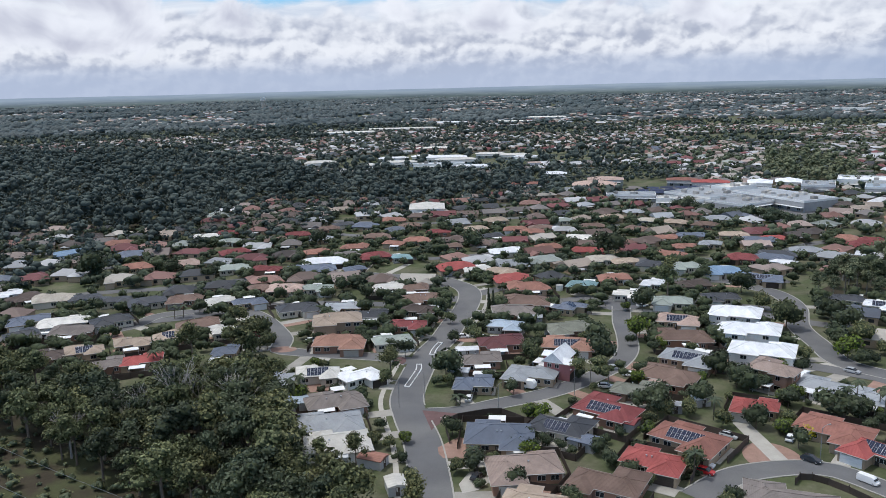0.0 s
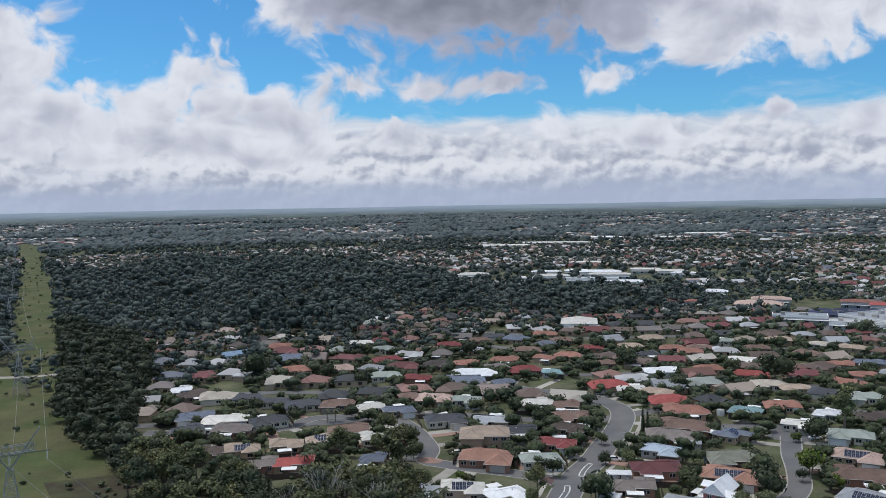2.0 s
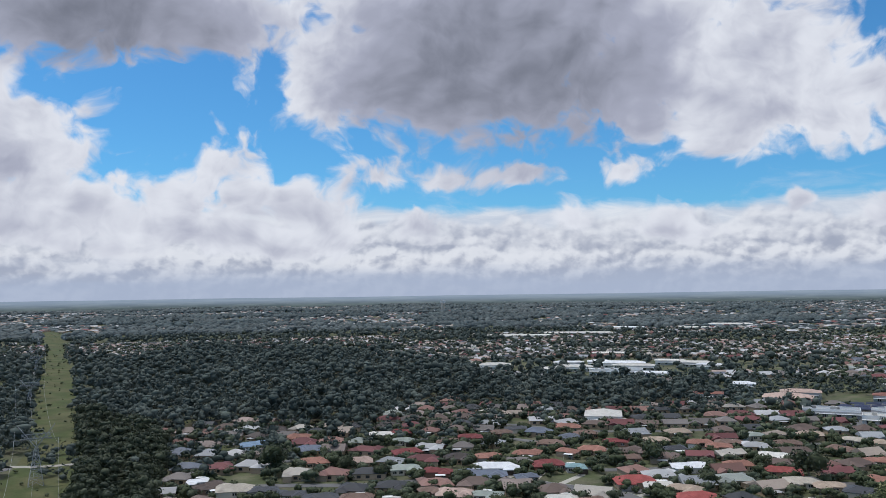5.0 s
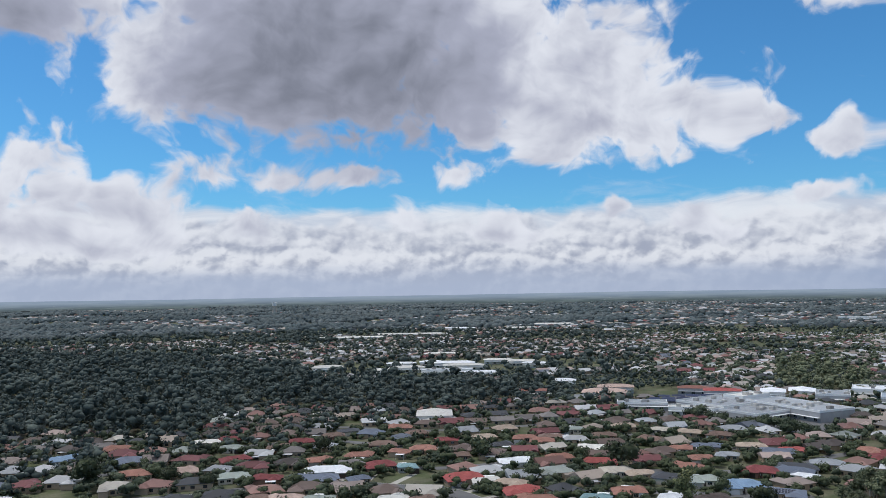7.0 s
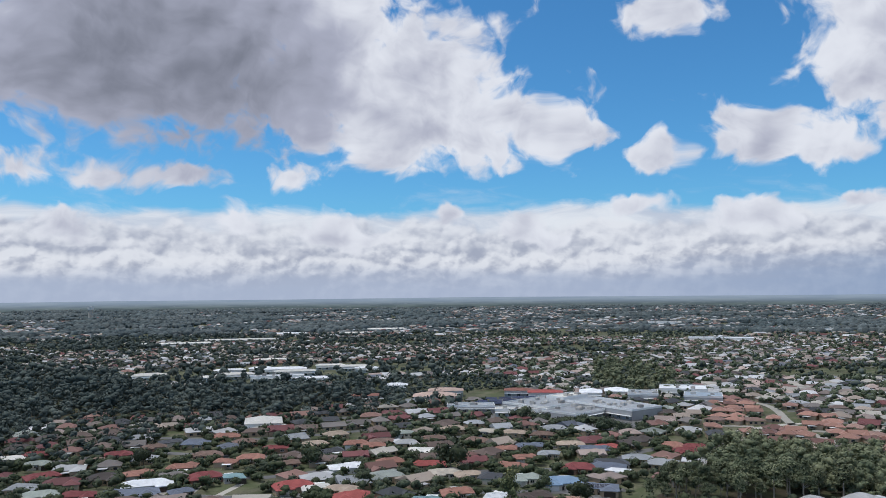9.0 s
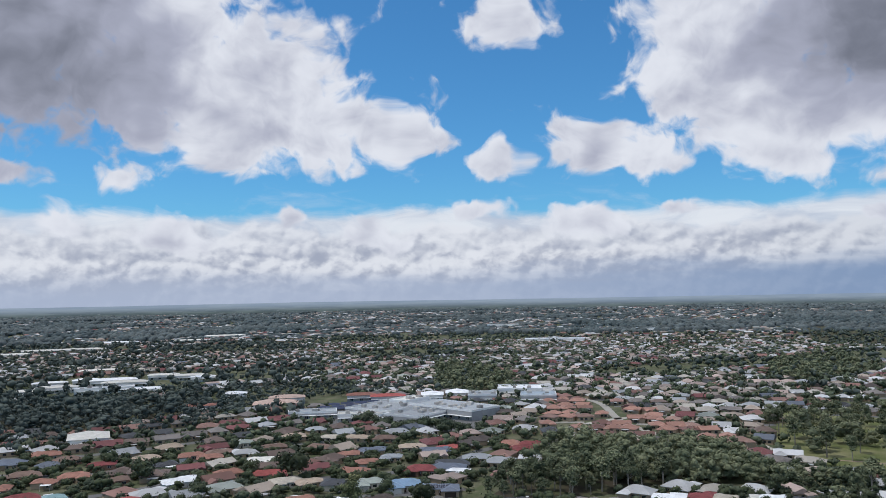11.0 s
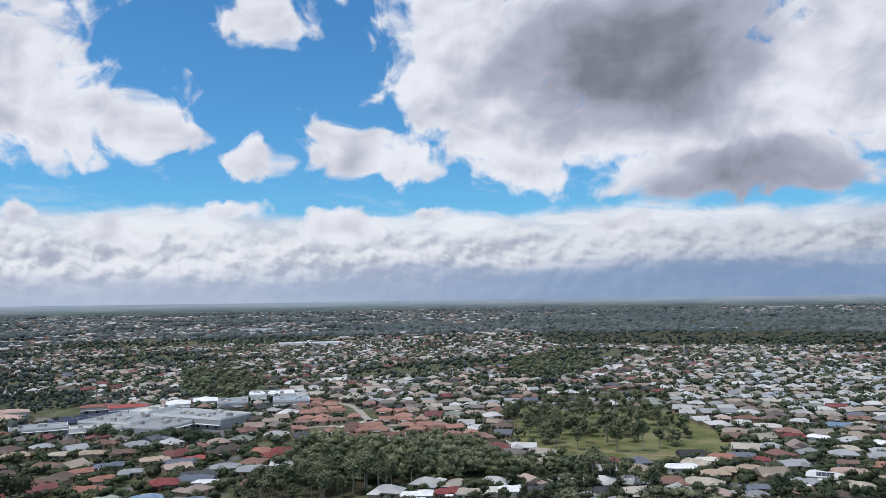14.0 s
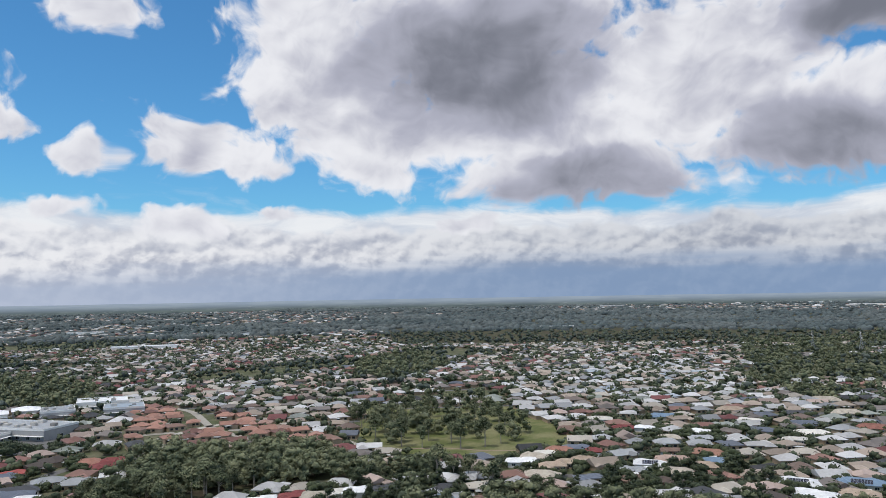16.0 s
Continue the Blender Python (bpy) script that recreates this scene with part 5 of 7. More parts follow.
def crown_mesh(seed, kind, leaves, size, mat, ico=ICO1):
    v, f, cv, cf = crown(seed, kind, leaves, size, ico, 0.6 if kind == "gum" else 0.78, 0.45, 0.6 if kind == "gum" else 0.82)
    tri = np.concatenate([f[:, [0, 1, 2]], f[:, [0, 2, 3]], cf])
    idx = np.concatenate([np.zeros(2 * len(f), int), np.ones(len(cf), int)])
    return array_mesh("crown", np.concatenate([v, cv]), tri, [mat, M_CORE_SHADE], idx)


def trunk_mesh(seed, kind, mat):
    rng = np.random.default_rng(seed)
    c, r = lobes_for(rng, kind)
    s = Shape()
    s.bar((0, 0, -0.02), (0.005, 0.004, 0.32), 0.022, 0, 7, 0.016)
    s.bar((0.005, 0.004, 0.32), (0, 0, 0.62), 0.016, 0, 6, 0.008)
    for q in c[:6]:
        s.bar((0, 0, 0.28 + 0.25 * q[2]), q, 0.009, 0, 5, 0.003)
    return s.mesh("trunk", mat)


TREES = {}
for kind_, n_, leaves_, size_, mat_ in (("gum", 5, 1050, 0.022, M_GUM), ("gum_dark", 3, 950, 0.023, M_DARKLEAF), ("gum_park", 4, 800, 0.026, M_BELT), ("spread", 2, 900, 0.028, M_GUM), ("round", 4, 430, 0.054, M_DARKLEAF), ("lime", 2, 450, 0.06, M_LIME),
                                        ("olive", 3, 560, 0.046, M_GUM), ("tall", 2, 500, 0.02, M_DARKLEAF), ("shrub", 3, 300, 0.09, M_DARKLEAF), ("yellow", 1, 500, 0.09, M_YELLOW)):
    shape_ = {"gum_dark": "gum", "gum_park": "gum", "lime": "round", "olive": "round", "yellow": "shrub"}.get(kind_, kind_)
    TREES[kind_] = [(crown_mesh(100 + i, shape_, leaves_, size_, mat_, ICO2 if i < 1 else ICO1), trunk_mesh(100 + i, shape_, M_GUMBARK if kind_ in ("gum_park", "spread") else M_BARK)) for i in range(n_)]
TREE_LABEL = dict(gum="tall eucalypt with olive-green open crown", gum_dark="tall dark green eucalypt", gum_park="tall grey-green eucalypt with open crown", spread="flat-topped spreading gum with pale trunk", round="dark green rounded yard tree", lime="bright lime green garden tree",
                  olive="olive green spreading yard tree", tall="slender dark green pencil pine", shrub="low dark green garden shrub", yellow="bright yellow-leaved low garden shrub")
TREE_AT = []


def tree(x, y, h, kind, wide=1.0):
    rnd = random.Random(int(x * 31 + y * 17 + h * 5))
    c, t = rnd.choice(TREES[kind])
    shrub = kind in ("shrub", "yellow")
    ob = thing("shrub" if shrub else "tree", x, y, rnd.uniform(0, 360), TREE_LABEL[kind], "shrub" if shrub else "tree", "trees and shrubs")
    ob.scale = (h * wide, h * wide, h)
    part("crown", c, ob)
    part("trunk", t, ob)
    TREE_AT.append((x, y))
    return ob


def scatter(poly, gap, seed, limit=100000, tries=12):
    """Points at random in an outline, no two nearer than gap."""
    rng = random.Random(seed)
    xs, ys = [p[0] for p in poly], [p[1] for p in poly]
    cell, out = {}, []
    area = (max(xs) - min(xs)) * (max(ys) - min(ys))
    for _ in range(int(tries * area / gap ** 2)):
        x, y = rng.uniform(min(xs), max(xs)), rng.uniform(min(ys), max(ys))
        k = (int(x // gap), int(y // gap))
        if not within(x, y, poly):
            continue
        if any((x - a) ** 2 + (y - b) ** 2 < gap ** 2 for i in (-1, 0, 1) for j in (-1, 0, 1) for a, b in cell.get((k[0] + i, k[1] + j), ())):
            continue
        cell.setdefault(k, []).append((x, y))
        out.append((x, y))
        if len(out) >= limit:
            break
    return out


def clear_of_houses(x, y, gap=7.0):
    return all((x - a) ** 2 + (y - b) ** 2 > gap * gap for a, b in HOUSE_SPOTS)


LOW = {}
for lod_, leaves_, size_, core_, inner_ in (("mid", 430, 0.034, 0.66, 0.66), ("far", 54, 0.048, 0.86, 0.8), ("tiny", 9, 0.1, 0.95, 0.8)):
    for kind_ in ("gum", "round", "belt"):
        LOW[lod_, kind_] = [crown(300 + i, kind_, leaves_, size_ * (1.5 if kind_ == "round" else 1.0), ICO1, core_, 0.3, inner_) for i in range(6)]


def wood(name, spots, label, lod="mid", kind="gum", height=(13, 20), mats=(None, None), seed=1, category="trees"):
    """Many trees in one mesh."""
    rng = np.random.default_rng(seed)
    vs, fs, ms, n = [], [], [], 0
    for x, y in spots:
        v, f, cv, cf = LOW[lod, kind][rng.integers(0, 6)]
        if lod != "mid":
            cf = cf[:(90 if lod == "far" else 60 if kind == "belt" else 30)]
        h, a = rng.uniform(*height) * (1 + 0.3 * noise.noise((x / 45, y / 45, seed))), rng.uniform(0, 6.28)
        wide = h * rng.uniform(0.8, 1.35)
        pts = np.concatenate([v, cv])
        q = np.stack([(pts[:, 0] * math.cos(a) - pts[:, 1] * math.sin(a)) * wide + x, (pts[:, 0] * math.sin(a) + pts[:, 1] * math.cos(a)) * wide + y, pts[:, 2] * h + land(x, y) - 0.1 * h], 1)
        vs.append(q)
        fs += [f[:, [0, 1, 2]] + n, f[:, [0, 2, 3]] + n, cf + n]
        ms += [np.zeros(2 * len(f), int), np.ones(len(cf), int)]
        n += len(q)
    if not vs:
        return None
    return tagged(new(name, array_mesh(name, np.concatenate(vs), np.concatenate(fs), list(mats), np.concatenate(ms), True)), label, category, kind="stuff")


# the wood beside the power line
patch("forest_floor", NEAR_WOOD, 0.06, M_LITTER, "dark leaf litter and bare earth under the wood", "ground")
near_ = [p for p in scatter(NEAR_WOOD, 4.7, 5) if clear_of_houses(*p, 8)]
near_.sort(key=lambda p: math.hypot(*p))
rnd_ = random.Random(8)
for x_, y_ in near_[:140]:
    tree(x_, y_, rnd_.uniform(8.5, 16.5) + max(0, 3 + x_ / 25) * rnd_.random(), rnd_.choice(("gum", "gum", "gum_dark")), rnd_.uniform(0.95, 1.25))
wood("eucalypt_wood", near_[140:], "dense olive-green eucalypt wood", "mid", "gum", (9, 15), (M_GUM, M_CORE_SHADE), 3)

# ---- garden trees ----
YARD_TREES = []
YARD_TREES.append([
    (-11.0, 179.6, 3.2, 'lime', 1.01), (-17.3, 222.2, 11.6, 'gum', 0.96), (-19.1, 218.2, 5.0, 'olive', 0.93), (-17.9, 187.5, 3.5, 'round', 0.97),
    (-18.3, 178.2, 4.0, 'olive', 0.93), (-14.6, 176.4, 3.5, 'olive', 0.93), (-21.7, 167.1, 9.0, 'gum', 0.96), (-7.5, 144.4, 11.5, 'gum', 0.96),
    (-11.6, 170.1, 2.7, 'shrub', 0.85), (-14.0, 241.6, 6.2, 'round', 0.97), (-18.8, 249.4, 4.2, 'round', 0.97), (-1.1, 222.3, 9.7, 'round', 0.97),
    (-29.8, 167.4, 7.7, 'gum', 0.96), (-9.5, 162.9, 2.2, 'shrub', 0.85),
])
YARD_TREES.append([
    (26.0, 259.9, 5.2, 'round', 0.97), (25.2, 234.7, 7.6, 'olive', 0.93), (40.0, 215.0, 8.6, 'spread', 0.95), (45.0, 214.5, 8.0, 'spread', 0.85), (46.7, 233.2, 9.1, 'round', 0.97),
    (48.6, 249.6, 8.1, 'round', 0.97), (17.5, 208.4, 5.0, 'round', 0.97), (19.5, 179.6, 3.7, 'round', 0.97), (22.5, 176.4, 3.6, 'round', 0.97),
    (25.6, 174.0, 3.0, 'round', 0.97), (27.8, 171.3, 2.6, 'round', 0.97), (14.9, 173.7, 4.2, 'round', 0.97), (34.3, 171.1, 4.4, 'round', 0.97),
    (35.7, 165.5, 4.3, 'round', 0.97), (13.3, 156.4, 5.2, 'round', 0.97),
])
YARD_TREES.append([
    (1.1, 163.7, 3.8, 'olive', 0.93), (1.8, 255.4, 4.3, 'round', 0.97), (12.8, 267.0, 4.5, 'round', 0.97), (36.5, 182.5, 1.9, 'olive', 0.93),
    (2.1, 220.3, 3.3, 'round', 0.97), (10.9, 210.4, 2.5, 'shrub', 0.85), (19.4, 197.8, 1.2, 'shrub', 0.85), (21.0, 198.3, 1.3, 'shrub', 0.85),
    (53.5, 193.8, 8.5, 'round', 0.97), (49.2, 196.6, 5.9, 'round', 0.97), (54.7, 191.0, 5.1, 'olive', 0.93), (61.1, 191.7, 5.1, 'olive', 0.93),
    (65.9, 199.2, 6.9, 'round', 0.97), (67.3, 184.5, 5.0, 'olive', 0.93),
])
YARD_TREES.append([
    (75.1, 183.5, 6.4, 'round', 0.97), (52.9, 161.9, 5.9, 'olive', 0.93), (38.6, 160.1, 4.2, 'round', 0.97), (42.0, 156.1, 3.1, 'olive', 0.93),
    (49.7, 186.8, 4.0, 'olive', 0.93), (40.2, 179.1, 3.7, 'round', 0.97), (79.9, 210.4, 7.3, 'round', 0.97), (82.4, 207.2, 6.4, 'round', 0.97),
    (86.5, 207.7, 5.3, 'round', 0.97), (85.8, 177.6, 3.6, 'yellow', 0.85), (88.5, 179.4, 2.9, 'yellow', 0.85), (95.3, 187.9, 8.2, 'round', 0.97),
    (98.4, 186.3, 8.2, 'round', 0.97), (102.5, 187.3, 6.5, 'round', 0.97),
])
YARD_TREES.append([
    (122.5, 225.3, 5.0, 'round', 0.97), (126.3, 226.3, 4.2, 'round', 0.97), (121.2, 231.3, 7.6, 'lime', 1.01), (133.7, 233.9, 4.9, 'olive', 0.93),
    (107.7, 230.1, 4.9, 'olive', 0.93), (72.6, 287.9, 9.4, 'round', 0.97), (85.7, 301.5, 18.2, 'gum', 0.96), (117.4, 309.4, 9.5, 'round', 0.97),
    (116.4, 283.9, 7.5, 'olive', 0.93), (115.5, 262.1, 11.0, 'olive', 0.93), (62.6, 254.9, 8.4, 'lime', 1.01), (132.3, 264.9, 10.6, 'round', 0.97),
    (132.1, 254.7, 9.9, 'round', 0.97), (130.7, 242.7, 8.7, 'olive', 0.93),
])
YARD_TREES.append([
    (122.8, 241.2, 8.3, 'round', 0.97), (76.8, 371.3, 15.8, 'round', 0.97), (61.7, 395.0, 8.3, 'round', 0.97), (-96.3, 298.0, 6.0, 'round', 0.97),
    (-115.7, 286.0, 7.8, 'round', 0.97), (-137.2, 299.4, 7.1, 'round', 0.97), (-64.5, 259.6, 10.6, 'olive', 0.93), (-77.3, 283.2, 7.5, 'olive', 0.93),
    (-80.9, 239.0, 15.0, 'gum', 0.96), (-59.4, 224.0, 19, 'gum', 1.01), (-164.8, 358.8, 14.2, 'round', 0.97), (-74.6, 260.7, 6.0, 'olive', 0.93),
    (-20.8, 296.2, 7.5, 'round', 0.97), (-22.6, 274.0, 5.5, 'round', 0.97),
])
YARD_TREES.append([
    (15.5, 293.5, 9.2, 'tall', 0.76), (17.0, 291.1, 9.1, 'tall', 0.76), (-30.1, 260.2, 4.3, 'round', 0.97), (-68.0, 346.6, 8.2, 'round', 0.97),
    (34.0, 359.6, 7.9, 'round', 0.97), (-67.5, 419.1, 10.7, 'round', 0.97), (13.6, 405.5, 11.9, 'round', 0.97), (-128.2, 364.9, 8.0, 'round', 0.97),
    (-109.1, 353.5, 7.1, 'round', 0.97), (-44.2, 327.4, 6.6, 'round', 0.97), (-1.0, 450.1, 9.1, 'round', 0.97), (-33.2, 311.8, 6.8, 'round', 0.97),
    (-60.2, 252.2, 6.7, 'olive', 0.93), (-46.0, 211.5, 3.3, 'olive', 0.93),
])
YARD_TREES.append([
    (88.1, 263.6, 4.4, 'round', 0.97), (64.7, 241.0, 4.4, 'round', 0.97), (59.1, 247.7, 4.1, 'round', 0.97), (37.0, 274.4, 4.6, 'round', 0.97),
    (37.7, 218.8, 3.7, 'round', 0.97), (53.0, 284.7, 4.3, 'round', 0.97), (110.0, 332.0, 6.7, 'round', 0.97), (66.5, 288.6, 3.6, 'lime', 1.01),
    (9.0, 255.3, 5.4, 'olive', 0.93), (0.6, 276.9, 4.8, 'olive', 0.93), (16.4, 241.1, 3.2, 'round', 0.97), (1.5, 206.5, 1.9, 'shrub', 0.85),
    (10.1, 193.4, 1.3, 'shrub', 0.85), (77.1, 219.3, 7.6, 'round', 0.97),
])
for plot in YARD_TREES:
    for x_, y_, h_, kind_, wide_ in plot:
        tree(x_, y_, h_, kind_, wide_)
rnd_, extra_, far_extra_ = random.Random(77), [], []
for x_, y_ in HOUSE_SPOTS[:220]:
    for _ in range(11 if math.hypot(x_, y_) > 240 else 6):
        a_, q_ = rnd_.uniform(0, 6.28), rnd_.uniform(8.5, 13)
        px_, py_ = x_ + q_ * math.cos(a_), y_ + q_ * math.sin(a_)
        if clear_of_houses(px_, py_, 8) and road_distance(px_, py_)[0] > 6.5 and all((px_ - a) ** 2 + (py_ - b) ** 2 > 12 for a, b in TREE_AT[-160:]):
            extra_.append((px_, py_))
extra_.sort(key=lambda p: math.hypot(*p))
for i_, (x_, y_) in enumerate(extra_[:150]):
    tree(x_, y_, *((rnd_.uniform(1.2, 2.6), "shrub", 1.0) if i_ % 2 else (rnd_.uniform(2.6, 5.5), rnd_.choice(("round", "olive", "lime", "round")), 1.0)))
wood("yard_trees", extra_[150:], "dark green trees in the yards between houses", "far", "round", (2.8, 6.8), (M_DARKLEAF, M_CORE_SHADE), 53)

# ---- the farther suburb, woods and hills ----
WOODS = [(SHOP_WOOD, 6.2), (WOOD_A, 8.0), (WOOD_B, 10.0), (WOOD_D, 10.0), (WOOD_E, 6.5)]
FOREST = SUBURB_EDGE[::-1] + [(-330, 470), (-420, 620), (-620, 880)] + WOOD_FAR_EDGE
patch("forest_floor", [p for p in SHOP_WOOD if p[1] > 235], 0.044, M_LITTER, "dark leaf litter under the tree belt", "ground")
for poly_ in (WOOD_A, WOOD_B, WOOD_C):
    patch("forest_floor", poly_, 0.06, M_LITTER, "dark leaf litter under a distant wood", "ground")
patch("forest_floor", FOREST, 0.04, M_LITTER, "dark leaf litter under the forest", "ground")
for i_, (poly_, gap_) in enumerate(WOODS):
    spots_ = [p for p in scatter(poly_, gap_, 20 + i_) if clear_of_houses(*p, 8)]
    if poly_ is WOOD_D:
        spots_ = [p for p in spots_ if noise.noise((p[0] / 90, p[1] / 60, 3)) > -0.12]
    if i_ == 0:
        spots_.sort(key=lambda p: math.hypot(*p))
        for x_, y_ in spots_[:36]:
            tree(x_, y_, random.Random(int(x_ * 7)).uniform(9, 17), "gum_park", 1.1)
        spots_ = spots_[36:]
    wood("eucalypt_wood", spots_, "dense grey-green belt of eucalypts", "mid" if i_ in (0, 4) else "far", "belt", (10, 15.5) if i_ == 0 else (9, 15), (M_BELT, M_BELT), 30 + i_)
spots_ = [p for p in scatter(PARK_WOOD, 12.5, 31) if clear_of_houses(*p, 8)]
random.Random(3).shuffle(spots_)
for x_, y_ in spots_[:36]:
    tree(x_, y_, random.Random(int(x_)).uniform(12, 18), "gum_park", 1.0)
wood("park_trees", spots_[36:120], "tall eucalypts standing on park grass", "mid", "belt", (13, 19), (M_BELT, M_BELT), 33)
spots_ = [p for p in scatter(FOREST, 8.8, 41) if not within(*p, CORRIDOR)]
wood("forest", [p for p in spots_ if math.hypot(*p) < 760], "wide dark eucalypt forest behind the suburb", "far", "belt", (11, 19), (M_FOREST, M_FOREST), 42)
wood("forest", [p for p in spots_ if math.hypot(*p) >= 760], "far side of the wide dark eucalypt forest", "tiny", "belt", (11, 18), (M_FOREST, M_FOREST), 40)
# forest on both sides of the cleared strip
WEST = [(-100, 178), (-140, 226), (-165, 240), (-196, 262), (-232, 307), (-303, 404), (-380, 505), (-330, 470), (-420, 620), (-700, 980), (-1150, 900), (-900, 500), (-600, 200), (-250, 60), (-60, 60)]
spots_ = [p for p in scatter(WEST, 8.5, 43) if not within(*p, CORRIDOR) and not within(*p, NEAR_WOOD) and math.atan2(p[0], p[1]) > -0.87 and math.hypot(*p) > 235 and math.hypot(p[0] + 322, p[1] - 345) > 30]
wood("eucalypt_wood", [p for p in spots_ if math.hypot(*p) < 420], "dark eucalypts beside the cleared strip", "mid", "belt", (11, 17), (M_DARKLEAF, M_DARKLEAF), 44)
wood("forest", [p for p in spots_ if 420 <= math.hypot(*p) < 700], "dark eucalypt forest beside the cleared strip", "far", "belt", (10, 18), (M_FOREST, M_FOREST), 45)
wood("forest", [p for p in spots_ if math.hypot(*p) >= 700], "far eucalypt forest beside the cleared strip", "tiny", "belt", (10, 18), (M_FOREST, M_FOREST), 39)
EDGE_WOOD = [(-137, 219), (-165, 240), (-196, 262), (-232, 307), (-261, 350), (-303, 404), (-340, 455), (-380, 505), (-330, 470), (-279, 440), (-245, 400), (-215, 350), (-195, 305), (-172, 262), (-150, 235)]
spots_ = [p for p in scatter(EDGE_WOOD, 6.5, 46) if not within(*p, CORRIDOR) and clear_of_houses(*p, 8)]
wood("eucalypt_wood", spots_, "eucalypts between the houses and the cleared strip", "mid", "belt", (10, 17), (M_DARKLEAF, M_DARKLEAF), 46)


spots_ = [p for p in scatter(CORRIDOR, 9.0, 47, 420) if random.Random(int(p[0] * p[1])).random() < 0.6]
spots_ += [p for p in scatter([(-131, 221), (-112, 204), (-85, 180), (-62, 160), (-40, 145), (-45, 112), (-90, 135), (-135, 185), (-150, 215)], 3.6, 49)]
wood("strip_scrub", spots_, "low rough scrub and saplings in the cleared strip", "far", "round", (0.9, 3.6), (M_GUM, M_DARKLEAF), 48, "scrub")
patch("scrub_floor", [(-150, 225), (-112, 204), (-65, 166), (-40, 145), (-30, 100), (-70, 100), (-135, 180), (-170, 215)], 0.07, M_LITTER, "dark rough ground under low scrub", "ground")
EDGE_BAND = [(-310, 360), (-279, 445), (-239, 490), (-156, 575), (-59, 588), (39, 618), (84, 664), (110, 600), (-60, 500), (-130, 420), (-190, 330), (-215, 300)]
spots_ = [p for p in scatter(EDGE_BAND, 11.0, 71) if clear_of_houses(*p, 8.5) and road_distance(*p)[0] > 7 and random.Random(int(p[0] * 3 + p[1])).random() < 0.75]
wood("eucalypt_wood", spots_, "dark tall trees among the houses at the forest edge", "far", "belt", (8, 15), (M_FOREST, M_FOREST), 72)


SHOP_GROVE = [(62, 736), (84, 664), (112, 602), (150, 690), (235, 645), (262, 665), (225, 745), (140, 800)]
wood("shop_trees", [p for p in scatter(SHOP_GROVE, 8.5, 91) if clear_of_houses(*p, 9)], "dark trees round the car parks behind the shops", "far", "belt", (6, 12), (M_FOREST, M_FOREST), 92)
row_ = random.Random(5)
spots_ = [(152 + 57 * k / 30 + row_.uniform(-4, 4), 519 + -71 * k / 30 + row_.uniform(-5, 5)) for k in range(31)]
wood("shop_trees", [p for p in spots_ if clear_of_houses(*p, 8)], "row of dark trees in front of the shops", "mid", "round", (6, 11), (M_DARKLEAF, M_DARKLEAF), 54)


def in_view(x, y):
    a = math.degrees(math.atan2(x, y))
    return -52 < a < 86


BLOCKED = [NEAR_WOOD, SHOP_WOOD, PARK, PARK_WOOD, WOOD_A, WOOD_B, WOOD_E, FOREST, CORRIDOR, WEST, EDGE_WOOD, SHOPS, SCHOOL, ESTATE, WOOD_C]
PALETTE = ["redbrown", "orange", "redbrown", "darkred", "darkred", "brown", "brown", "tanbrown", "greybrown", "tan", "beige", "cream", "white", "grey", "slate", "charcoal", "charcoal", "greybrown", "greengrey", "darkbrown", "pink"]
PALE = ["cream", "white", "beige", "beige", "grey", "tan", "pink", "greybrown", "tan", "cream"]


